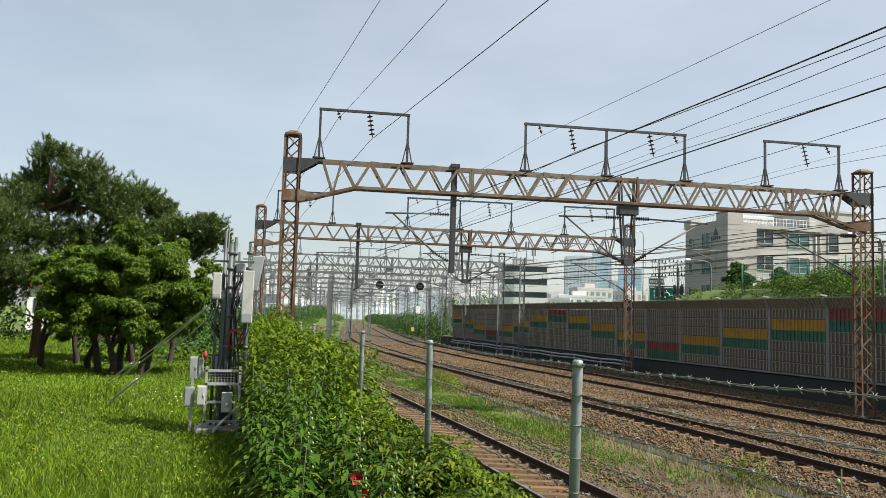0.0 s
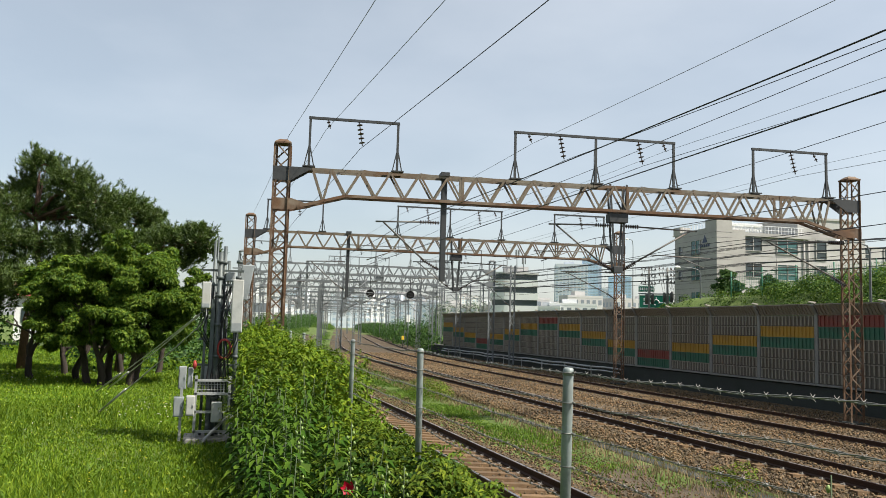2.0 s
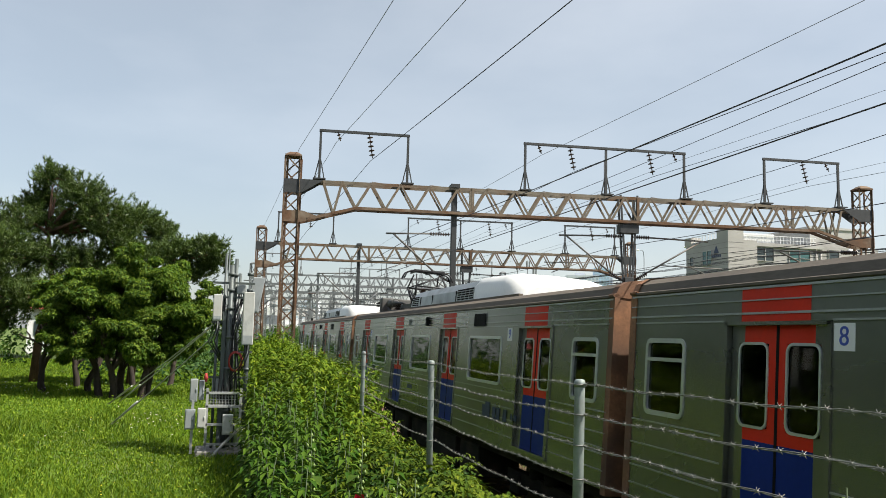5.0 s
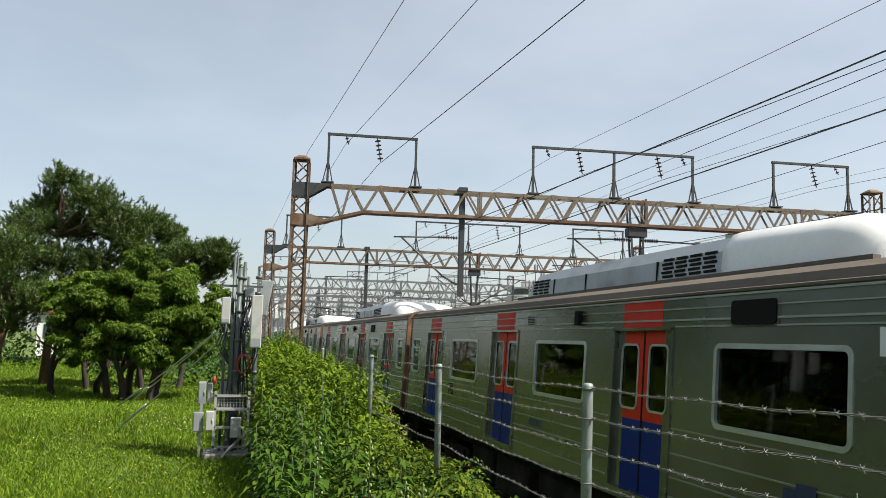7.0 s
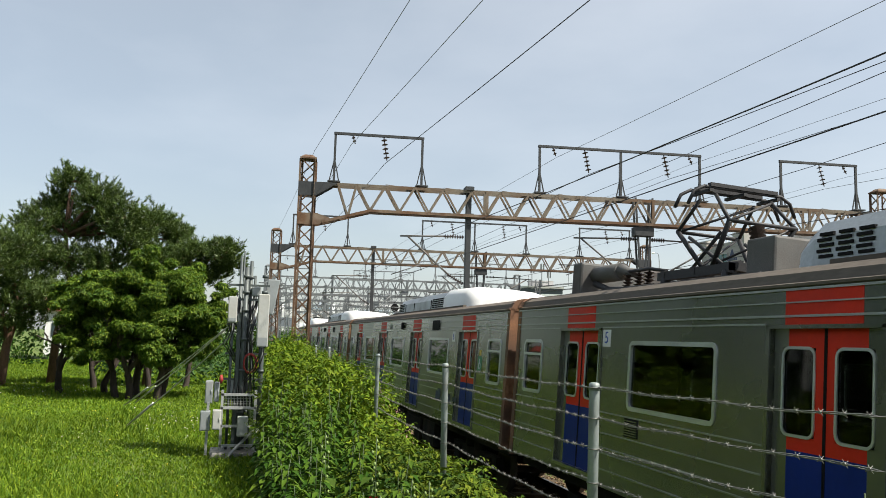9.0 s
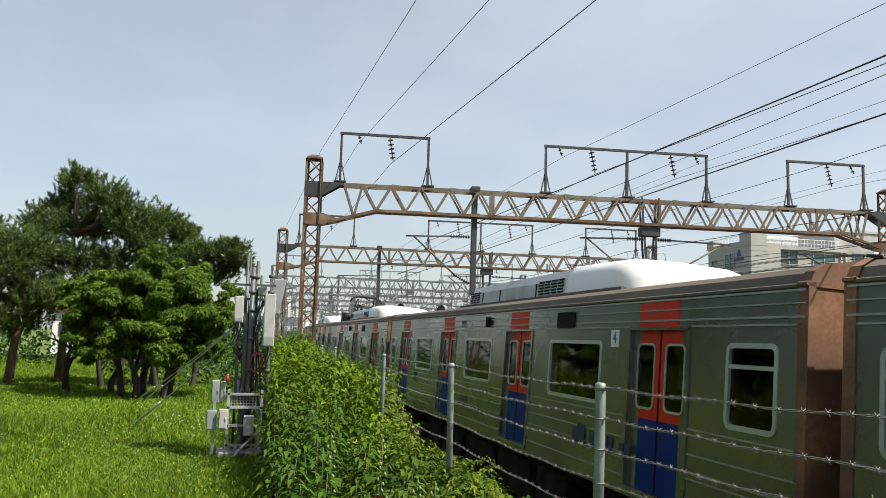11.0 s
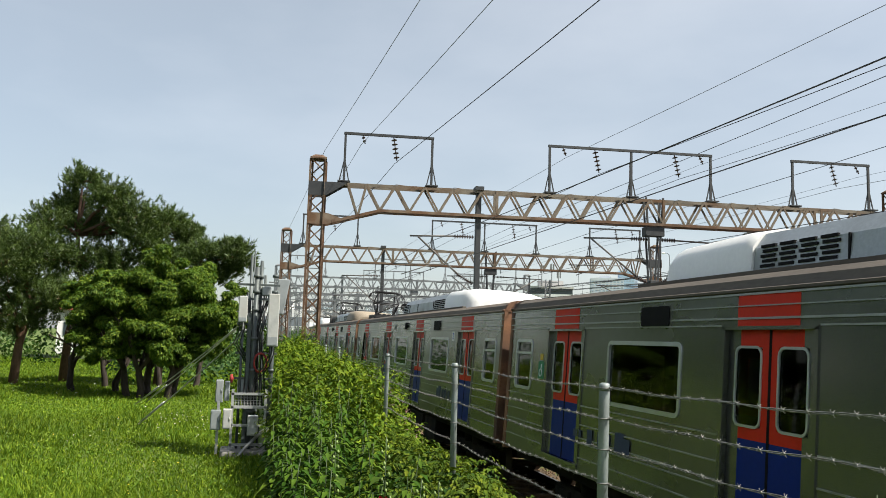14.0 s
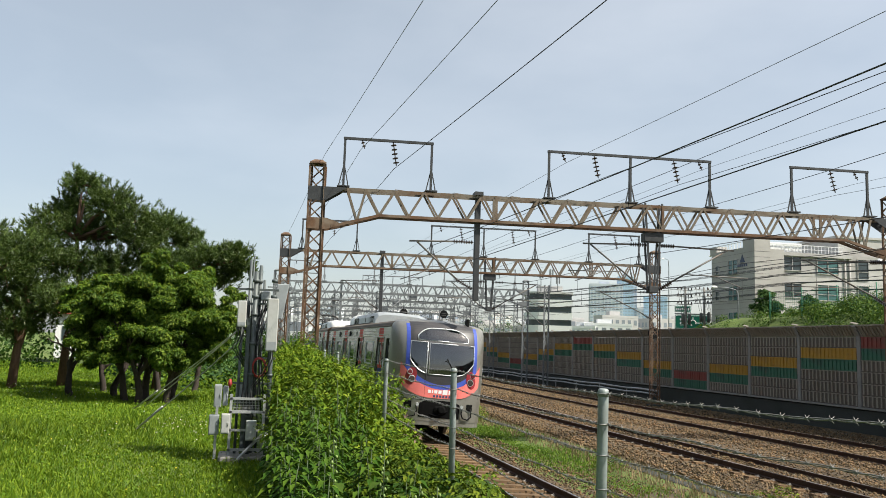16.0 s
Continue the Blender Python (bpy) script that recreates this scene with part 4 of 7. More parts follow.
def front_patch(g, lo, hi, x0, x1, lift, n=20, rows=6, mi=0):
    """A patch on the cab front between two curves lo(x) and hi(x)."""
    for i in range(n):
        for k in range(rows):
            q = []
            for a, b in ((i, k), (i + 1, k), (i + 1, k + 1), (i, k + 1)):
                x = x0 + (x1 - x0) * a / n
                z = lo(x) + (hi(x) - lo(x)) * b / rows
                q.append((-x, nose_y(x, z) + lift, z))
            g.face(q, mi, True)


def front_band(g, pts, w, lift, mi=0):
    """A raised line along points (x, z) on the cab front."""
    g.tube([(-x, nose_y(x, z) + lift, z) for x, z in pts], w, 6, mi)


def cab_front(root):
    # one rounded shell from the body's end to the front
    g = Geo()
    rings = []
    for k in range(41):
        x = 1.56 * math.sin(radians(-90 + 180 * k / 40))
        zs = [0.56 + (cab_roof(x) - 0.56) * (1 - (1 - j / 30) ** 1.8) for j in range(31)]
        rings.append([(-x, nose_y(x, z), z) for z in zs])
    g.loft([r[::-1] for r in rings], 0, True)
    g.make("cab_shell", M["cab_grey"], root, "rounded grey cab shell")
    top = lambda x: cab_roof(x) - 0.012
    bow = lambda x, d, w: d + (w * (x / 1.12) ** 2) + 0.5 * max(abs(x) - 0.72, 0) ** 1.5
    edge = 1.165
    g = Geo()
    front_patch(g, lambda x: bow(x, 1.68, 0.50), lambda x: top(x), -1.06, 1.06, 0.008, 30, 24)
    g.make("cab_mask", M["mask"], root, "charcoal upper front")
    g = Geo()
    front_patch(g, lambda x: bow(x, 1.54, 0.42), lambda x: bow(x, 1.685, 0.50) if abs(x) < 1.045 else top(x), -edge, edge, 0.014, 62, 14)
    g.make("blue_stripe", M["stripe_blue"], root, "bright blue curved stripe")
    g = Geo()
    front_patch(g, lambda x: 1.27 + 0.42 * (abs(x) / 1.3) ** 3.5, lambda x: min(bow(x, 1.545, 0.42), 2.35), -1.30, 1.30, 0.019, 40, 8)
    g.make("pink_band", M["pink_paint"], root, "salmon pink curved band")
    # windscreens and route display
    def pane(x0, x1, z0, z1, name, cut=0.0):
        g = Geo()
        lo = lambda x: z0 + cut * max(0, abs(x) - 0.45) ** 2.2
        front_patch(g, lo, lambda x: z1, x0, x1, 0.022, 12, 6)
        p = g.make(name, M["wind_glass"], root, "dark cab windscreen")
        g = Geo()
        line = [(q, lo(q)) for q in np.linspace(x0, x1, 9)] + [ (x1, (z0 + z1) / 2), (x1, z1), ((x0 + x1) / 2, z1), (x0, z1), (x0, (z0 + z1) / 2), (x0, lo(x0))]
        front_band(g, line, 0.016, 0.018)
        g.make("frame", M["win_frame"], p, "bright aluminium frame")
    pane(-1.04, -0.52, 2.02, 2.99, "windscreen", 1.3)
    pane(-0.45, 1.04, 2.00, 2.97, "windscreen", 1.3)
    arch = lambda x: 3.45 - 0.26 * (x / 0.82) ** 4
    g = Geo()
    front_patch(g, lambda x: 3.06, arch, -0.82, 0.82, 0.022, 16, 5)
    p = g.make("route_window", M["wind_glass"], root, "arched route display window")
    g = Geo()
    front_band(g, [(-0.82, 3.05), (0, 3.05), (0.82, 3.05)] + [(x, arch(x)) for x in np.linspace(0.82, -0.82, 15)] + [(-0.82, 3.05)], 0.020, 0.018)
    g.make("frame", M["win_frame"], p, "bright aluminium frame")
    g = Geo()
    front_patch(g, lambda x: 2.1, lambda x: 3.35, -0.95, 0.95, -0.05, 8, 6)
    g.make("cab_interior", M["gasket"], root)
    g = Geo()
    front_band(g, [(0.50, 1.84), (0.35, 2.12), (0.12, 2.52)], 0.010, 0.05)
    front_band(g, [(0.35, 2.12), (0.2, 2.4), (0.05, 2.45)], 0.008, 0.06)
    g.make("wiper", M["gasket"], root, "black windscreen wiper")
    for sx in (-1, 1):
        g = Geo()
        c = [(sx * 0.98 + 0.17 * math.cos(a) - sx * 0.04 * math.sin(a), 1.90 + 0.28 * math.sin(a)) for a in np.linspace(0, 2 * math.pi, 22)[:-1]]
        pts = [(-x, nose_y(x, z) + 0.028, z) for x, z in c]
        g.mesh(pts + [(-sx * 0.98, nose_y(0.98, 1.90) + 0.034, 1.90)], [(i, (i + 1) % 21, 21) for i in range(21)])
        hl = g.make("headlight_housing", M["lamp_red"], root, "dark red oval headlight housing")
        for dx, z, r, mt in ((-0.03, 1.82, 0.10, "lens"), (0.04, 2.03, 0.08, "tail_red")):
            x = sx * (0.98 + dx)
            y = nose_y(x, z) + 0.03
            g = Geo()
            g.tube([(-x, y - 0.02, z), (-x, y + 0.02, z), (-x, y + 0.035, z)], [r, r, r * 0.7], 18)
            g.make("headlight", M[mt], hl, "round headlight" if mt == "lens" else "round red tail lamp")
            g = Geo()
            g.tube([(-x + r * math.cos(a), y + 0.025, z + r * math.sin(a)) for a in np.linspace(0, 2 * math.pi, 19)], 0.010, 6, cap=False)
            g.make("bezel", M["ac_grey"], hl)
    # plain shapes for the mark and the number
    g = Geo()
    x = 0.36
    for w, h in ((0.11, 0.13), (0.16, 0.17), (0.10, 0.12), (0.10, 0.12), (0.04, 0.12), (0.09, 0.12)):
        front_patch(g, lambda q: 1.46 - h / 2 + 0.02, lambda q: 1.46 + h / 2, x - w, x, 0.024, 3, 1)
        x -= w + 0.035
    g.make("front_marking", M["white_mark"], root, "white lettering shapes")
    g = Geo()
    for k in range(6):
        front_patch(g, lambda q: 1.30, lambda q: 1.37, 0.26 - 0.10 * k, 0.32 - 0.10 * k, 0.024, 2, 1)
    g.make("front_number", M["dark_mark"], root, "dark number shapes")
    # coupler and hose recesses (depth shade painted as flat black patches), hoses and step plates
    g = Geo()
    front_patch(g, lambda x: 0.66, lambda x: 1.20 - 0.5 * max(abs(x) - 0.45, 0), -0.66, 0.66, 0.012, 12, 4)
    g.make("coupler_recess", M["recess"], root, "flat black patch shading the coupler recess")
    g = Geo()
    g.bevel_box(-0.20, 0.20, 9.88, 10.20, 0.78, 1.06, 0.09)
    g.tube([(-0.05, 10.1, 0.92), (-0.05, 10.24, 0.92), (-0.05, 10.27, 0.92)], [0.13, 0.13, 0.08], 12)
    g.tube([(-0.42, 10.06, 1.02), (-0.2, 10.16, 0.86), (0.1, 10.18, 0.72), (0.36, 10.1, 0.78)], 0.03, 6)
    g.make("coupler_cover", M["recess"], root, "black covered coupler")
    for sx in (-1, 1):
        g = Geo()
        front_patch(g, lambda x: 0.93, lambda x: 1.14, sx * 1.0 - 0.11, sx * 1.0 + 0.11, 0.012, 3, 2)
        g.make("hose_recess", M["recess"], root)
        g = Geo()
        front_band(g, [(sx * 1.03, 1.0), (sx * 1.08, 0.75), (sx * 0.95, 0.66), (sx * 0.78, 0.7), (sx * 0.72, 0.85), (sx * 0.75, 1.02)], 0.024, 0.05)
        g.make("brake_hose", M["gasket"], root, "black looped brake hose")
        g = Geo()
        g.tube([(sx * 0.72, nose_y(0.72, 1.05), 1.05), (sx * 0.72, nose_y(0.72, 1.05) + 0.07, 1.05)], 0.05, 10)
        g.make("hose_cock", M["win_frame"], root)
        # cab door in the side
        g = Geo()
        g.box(*sorted((sx * (HW - 0.07), sx * (HW - 0.055))), 8.40, 8.96, 1.25, 3.02)
        dr = g.make("cab_door", M["gasket"], root, "dark cab door")
        g = Geo()
        ring_frame(g, 8.35, 9.01, 1.2, 3.07, 0.05, 0.1, HW - 0.06, HW + 0.012, sx)
        g.make("door_frame", M["stainless"], dr)
        g = Geo()
        for y in (8.42, 9.06):
            g.tube([(sx * (HW + 0.06), y, 1.5), (sx * (HW + 0.06), y, 2.3)], 0.015, 6)
        g.make("handrail", M["win_frame"], root, "steel handrail")
    g = Geo()
    front_patch(g, lambda x: 0.42, lambda x: 0.57, -1.45, 1.45, -0.01, 24, 2)
    g.make("skirt", M["cab_grey"], root, "grey bottom skirt")
    g = Geo()
    front_band(g, [(-0.05, 1.35), (0.0, 1.35)], 0.01, 0.012)
    for xx in (-0.53,):
        front_band(g, [(xx, 1.2), (xx, 1.6), (xx, 2.1)], 0.009, 0.012)
    front_band(g, [(-1.2, 1.22), (-0.9, 1.2), (-0.53, 1.2)], 0.009, 0.012)
    g.make("panel_joint", M["gasket"], root)
    g = Geo()
    g.bevel_box(-0.95, -0.85, 9.2, 9.45, 3.60, 3.86, 0.03)
    g.make("roof_antenna", M["gasket"], root)


CARS = []
for i in range(10):
    kind = "cab" if i in (0, 9) else "panto" if i in (1, 5, 7) else "mid"
    number = 0 if i == 0 else 10 - i
    CARS.append(car(kind, number if i not in (0, 9) else 0))

# seconds, place of the train's front end along the line
TRAIN = ((0.0, -31.8), (3.5, 24.8), (8.0, 97.1), (12.5, 170.1), (14.0, 194.2), (14.5, 202.1), (15.0, 209.7), (15.5, 217.5), (16.0, 225.1))


def front_at(t):
    ts, fs = [r[0] for r in TRAIN], [r[1] for r in TRAIN]
    return float(np.interp(t, ts, fs))


def car_pose(i, t):
    s = front_at(t) - 20 * i - 10
    a, b = along(s - 6.8, NEAR), along(s + 6.8, NEAR)
    d = b - a
    turn = math.degrees(math.atan2(-d.x, d.y)) + (180 if i == 9 else 0)
    lean = math.degrees(CANT) * (-1 if i == 9 else 1)
    c = (a + b) / 2 + Vector((0, 0, LOW))
    return Matrix.Translation(c) @ Matrix.Rotation(radians(turn), 4, "Z") @ Matrix.Rotation(radians(lean), 4, "Y")


# ---- noise barrier panels ----
M.update({
    "panel_grey": material("grey-brown barrier panel", (0.100, 0.084, 0.066), 0.7, 0.1, spread=0.15, scale=1.0, fine=20, dirt=(0.08, 0.068, 0.06), dirt_scale=0.7, vary=0.1),
    "panel_yellow": material("faded ochre barrier panel", (0.36, 0.20, 0.02), 0.6, spread=0.12, scale=1.5, fine=20, dirt=(0.26, 0.15, 0.04), vary=0.08),
    "panel_green": material("faded green barrier panel", (0.028, 0.115, 0.07), 0.6, spread=0.15, scale=1.5, fine=20, dirt=(0.05, 0.08, 0.06), vary=0.08),
    "panel_red": material("faded red barrier panel", (0.19, 0.04, 0.03), 0.6, spread=0.15, scale=1.5, fine=20, dirt=(0.13, 0.06, 0.05), vary=0.08),
    "fin": material("pale barrier fin", (0.260, 0.234, 0.190), 0.6, 0.2, spread=0.1),
})


def barrier_panel(color, fin):
    g = Geo()
    g.box(-0.05, 0.05, -1.76, 1.76, 0.0, 0.478, 0)
    for k in range(15):
        y = -1.66 + 3.32 * k / 14
        g.box(-0.085, -0.05, y - 0.035, y + 0.035, 0.04, 0.44, 1)
    g.box(-0.09, -0.05, -1.76, 1.76, 0.44, 0.468, 1)
    return g.data("panel", [M[color], M[fin]])


PANELS = {"g": barrier_panel("panel_grey", "fin"), "y": barrier_panel("panel_yellow", "panel_yellow"), "n": barrier_panel("panel_green", "panel_green"), "r": barrier_panel("panel_red", "panel_red")}
barrier = thing("noise_barrier", pose(0, 0, 0), "grey railway noise barrier with ochre, green and red panels", "noise barrier", kind="structure")
g = Geo()
g.bevel_box(-0.11, 0.07, -0.1, 0.1, 0, 2.9, 0.015)
g.bar((0, 0, 2.88), (-0.28, 0, 3.32), 0.16, 0.14)
POST = g.data("post", M["concrete"])
g = Geo()
for k in range(19):
    y = -1.7 + 3.4 * k / 18
    g.bar((-0.02, y, 0.02), (-0.27, y, 0.42), 0.05, 0.05)
g.mesh([(0.0, -1.78, 0), (0.0, 1.78, 0), (-0.26, 1.78, 0.43), (-0.26, -1.78, 0.43), (0.03, -1.78, 0.01), (0.03, 1.78, 0.01), (-0.23, 1.78, 0.45), (-0.23, -1.78, 0.45)],
       [(0, 3, 2, 1), (4, 5, 6, 7), (0, 1, 5, 4), (2, 3, 7, 6)])
g.bar((-0.27, -1.8, 0.45), (-0.27, 1.8, 0.45), 0.06, 0.05)
CANOPY = g.data("top_panel", M["fin"])
g = Geo()
g.mesh([(-0.30, -0.16, 0.46), (-0.30, 0.22, 0.52), (-0.2, 0.22, 0.56), (-0.2, -0.16, 0.50), (-0.30, -0.16, 0.49), (-0.30, 0.22, 0.55), (-0.2, 0.22, 0.59), (-0.2, -0.16, 0.53)],
       [(0, 3, 2, 1), (4, 5, 6, 7), (0, 1, 5, 4), (1, 2, 6, 5), (2, 3, 7, 6), (3, 0, 4, 7)])
CLAMP = g.data("clamp", M["fin"])
CYCLE = (("r", 0), ("y", 1), ("y", 2), ("y", 3), ("r", 4), ("y", 3), ("y", 2), ("y", 1))
for k in range(-12, 16):
    s = 24.76 + PITCH * k
    turn = 0
    c = Vector((WALL_A, s, 0))
    share("post", POST, barrier, pose(c.x, c.y, 0.88, 0, 0, turn))
    share("clamp", CLAMP, barrier, pose(c.x, c.y, 3.77, 0, 0, turn))
    c = Vector((WALL_A, s + PITCH / 2, 0))
    col, row = CYCLE[k % 8]
    for r in range(6):
        key = col if r == row else "n" if r == row + 1 else "g"
        share("panel", PANELS[key], barrier, pose(c.x, c.y, 3.75 - 0.478 * (r + 1), 0, 0, turn))
    share("top_panel", CANOPY, barrier, pose(c.x, c.y, 3.76, 0, 0, turn))
# guard rail and cable pipes along the foot of the wall
g = Geo()
for a, z, r in ((24.2, 0.55, 0.06), (24.05, 0.35, 0.05)):
    g.tube([(a, s, z + 0.03 * math.sin(s)) for s in np.arange(44, 84, 2)], r, 7)
tagged(g.make("cable_pipe", M["steel"]), "pale cable pipes along the wall foot", "pipe", kind="structure")
g = Geo()
for s in np.arange(44, 84, 4):
    g.bar((24.2, s, -0.3), (24.2, s, 0.55), 0.06, 0.06)
tagged(g.make("trim", M["steel"]), "steel brackets under the cable pipes", "bracket", kind="structure")
# cable trough between the grass strip and the ballast
# its dark colour stands in for the shaded strip along the grass
g = Geo()
g.loft([[along(s, a, z) for a, z in ((10.5, -0.42), (10.5, -0.29), (10.56, -0.27), (10.84, -0.27), (10.9, -0.29), (10.9, -0.42))] for s in np.arange(-60, 120, 3)], smooth=False)
tagged(g.make("cable_trough", M["dark_concrete"]), "concrete cable trough in a shade-dark tone beside the ballast", "cable trough", kind="structure")

# ---- overhead wires ----
def wire_run(name, a, z, drift, r, mat, label, first=0, sag=0.35):
    """A wire from the gantry with index first onwards; drift: how far it moves to the right for each metre towards the camera's side."""
    ss = GANTRY_S[first:]
    s0 = ss[0] - a * math.tan(radians(-SKEW))
    pts = [Vector((a + drift * (s0 - s), s, z - 0.0105 * (s0 - s) + 0.00025 * (s0 - s) ** 2)) for s in np.linspace(-34, s0, 16)[:-1]]
    for p, q in zip(ss, ss[1:]):
        for k in range(10):
            u = k / 10
            pts.append(along((s0 if p == ss[0] else p) + (q - (s0 if p == ss[0] else p)) * u, a, z - 4 * sag * u * (1 - u) * ((q - p) / 40) ** 2))
    g = Geo()
    g.tube(pts, r, 5)
    return tagged(g.make(name, mat), label, "overhead wire", "overhead wires")


for a in (NEAR - 0.12, *CONTACT):
    root = thing("catenary_wire", pose(0, 0, 0), "dark catenary and contact wire above a track", "overhead wire", "overhead wires")
    g = Geo()
    stops = [-30.0] + list(GANTRY_S)
    top = []
    for p, q in zip(stops, stops[1:]):
        for k in range(12):
            u = k / 12
            top.append((p + (q - p) * u, 6.12 - 1.6 * u * (1 - u) * min((q - p) / 45, 1)))
    g.tube([along(s, a, z) for s, z in top], 0.010, 5)
    g.make("messenger_wire", M["wire"], root)
    g = Geo()
    g.tube([along(s, a, 5.18) for s, z in top], 0.009, 5)
    g.make("contact_wire", M["wire"], root)
    g = Geo()
    for s, z in top[::3]:
        if -20 < s < 130:
            g.tube([along(s, a, 5.18), along(s, a, z)], 0.006, 4)
    g.make("dropper", M["wire"], root)
FEEDERS = ((2.28, 8.77, -0.032, 0.007, 1), (3.42, 9.02, -0.051, 0.008, 1), (4.52, 8.47, -0.057, 0.010, 0), (10.22, 9.03, -0.033, 0.007, 1), (11.36, 8.53, -0.046, 0.010, 0),
           (15.12, 9.57, 0.044, 0.011, 0), (14.91, 9.06, -0.019, 0.006, 1), (14.16, 8.52, -0.038, 0.009, 0), (19.67, 9.36, 0.092, 0.012, 0), (20.65, 8.94, -0.056, 0.006, 1), (19.84, 8.48, -0.141, 0.008, 1))
for a, z, drift, r, thin in FEEDERS:
    wire_run("earth_wire" if thin else "feeder_wire", a, z, -drift, r, M["wire_pale"] if thin else M["wire"], "thin earth wire above the tracks" if thin else "dark feeder wire hung from insulators")

# ---- plants ----
M.update({
    "blade": material("grass blade", (0.129, 0.215, 0.014), 0.55, spread=0.25, scale=0.35, fine=3, bump=0, island=0.4, through_light=0.35, spec=0.2),
    "strip_blade": material("trackside grass blade", (0.115, 0.200, 0.024), 0.55, spread=0.25, scale=0.35, fine=3, bump=0, island=0.4, through_light=0.35, spec=0.2),
    "dry_blade": material("dry grass blade", (0.241, 0.189, 0.103), 0.8, spread=0.25, scale=0.5, fine=3, bump=0, island=0.4, through_light=0.25, spec=0.2),
    "vine_leaf": material("vine leaf", (0.070, 0.110, 0.008), 0.6, spread=0.25, scale=0.6, fine=5, bump=0, island=0.5, through_light=0.17, spec=0.1),
    "hedge_leaf": material("bright hedge leaf", (0.092, 0.150, 0.009), 0.6, spread=0.25, scale=0.7, fine=5, bump=0, island=0.45, through_light=0.17, spec=0.1),
    "dark_leaf": material("dark weed leaf", (0.028, 0.066, 0.008), 0.6, spread=0.25, scale=0.8, fine=5, bump=0, island=0.45, through_light=0.17, spec=0.1),
    "weed_leaf": material("tall weed leaf", (0.054, 0.108, 0.010), 0.55, spread=0.25, scale=0.8, fine=5, bump=0, island=0.45, through_light=0.17, spec=0.1),
    "broad_leaf": material("broadleaf tree leaf", (0.085, 0.152, 0.012), 0.6, spread=0.2, scale=0.8, fine=5, bump=0, island=0.5, through_light=0.32, spec=0.25),
    "needle": material("pine needle", (0.066, 0.110, 0.018), 0.5, spread=0.3, scale=0.8, fine=4, bump=0, island=0.4, through_light=0.15),
    "shrub_leaf": material("bank shrub leaf", (0.043, 0.099, 0.019), 0.6, spread=0.35, scale=0.25, fine=2, bump=0, island=0.5, through_light=0.25, spec=0.2),
    "bank_leaf": material("bright bank shrub leaf", (0.070, 0.135, 0.018), 0.6, spread=0.4, scale=0.3, fine=2, bump=0, island=0.55, through_light=0.25, spec=0.2),
    "purple_leaf": material("withered brownish leaf", (0.146, 0.086, 0.065), 0.6, spread=0.3, scale=2, fine=5, bump=0, island=0.4),
    "bark": material("dark bark", (0.040, 0.030, 0.024), 0.9, spread=0.35, scale=5, fine=40, bump=0.9, stretch=(1, 1, 0.25)),
    "pine_bark": material("red-brown pine bark", (0.15, 0.085, 0.055), 0.9, spread=0.35, scale=5, fine=30, bump=0.9, stretch=(1, 1, 0.4)),
    "petal": material("crimson petal", (0.45, 0.008, 0.03), 0.5, spread=0.2, bump=0, through_light=0.3, spec=0.25),
    "clover": material("white clover flower", (0.62, 0.62, 0.52), 0.7, spread=0.1, bump=0, island=0.15),
    "yellow_flower": material("yellow flower", (0.6, 0.48, 0.03), 0.7, bump=0),
    "bud": material("pale green bud", (0.17, 0.24, 0.07), 0.6, bump=0),
    "stem": material("green stem", (0.030, 0.055, 0.012), 0.6, bump=0),
})
RNG = np.random.default_rng(7)


def unit(v):
    return v / np.maximum(np.linalg.norm(v, axis=-1, keepdims=True), 1e-9)


def leaf_cloud(name, pos, normal, size, mat, parent=None, width=0.5, droop=0.25, point=None):
    """Folded leaf blades, each a pair of quads, at pos, facing normal."""
    n = len(pos)
    size = np.broadcast_to(np.asarray(size, dtype=float), (n,))[:, None]
    nrm = unit(normal)
    d = RNG.normal(size=(n, 3)) if point is None else point + 0.45 * RNG.normal(size=(n, 3))
    d = unit(d - nrm * (d * nrm).sum(1, keepdims=True))
    s = np.cross(nrm, d)
    tip = d * size - nrm * size * droop
    mid = d * size * 0.45
    fold = nrm * size * 0.10
    v = np.stack([pos, pos + mid + s * size * width / 2 + fold, pos + mid, pos + tip, pos + mid - s * size * width / 2 + fold], 1)
    base = np.arange(n)[:, None] * 5
    f = np.concatenate([base + np.array([[0, 2, 3, 1]]), base + np.array([[0, 4, 3, 2]])], 0)
    return many(name, v.reshape(-1, 3), f, mat, parent)


def blades(name, x, y, h, w, mat, parent=None, z=None):
    n = len(x)
    z = ground_z(x, y) if z is None else z
    a = RNG.uniform(0, 2 * math.pi, n)
    lean = RNG.normal(size=(n, 2)) * 0.38
    b = np.stack([x, y, z - 0.02], 1)
    s = np.stack([np.cos(a), np.sin(a), np.zeros(n)], 1) * (w / 2)[:, None]
    up = np.stack([lean[:, 0] * h, lean[:, 1] * h, h], 1)
    mid = up * np.array([0.35, 0.35, 0.6])
    v = np.stack([b - s, b + s, b + mid + s * 0.7, b + up, b + mid - s * 0.7], 1)
    base = np.arange(n)[:, None] * 5
    f = np.concatenate([base + np.array([[0, 1, 2, 4]])], 0)
    t = np.concatenate([base + np.array([[4, 2, 3, 3]])], 0)[:, :3]
    f3 = np.concatenate([base + np.array([[0, 1, 2]]), base + np.array([[0, 2, 4]]), t], 0)
    return many(name, v.reshape(-1, 3), f3, mat, parent)


def ball_points(n, c, r, shell=0.55):
    d = unit(RNG.normal(size=(n, 3)))
    k = (shell + (1 - shell) * RNG.uniform(size=(n, 1)) ** 0.6)
    return np.asarray(c) + d * k * np.asarray(r), d


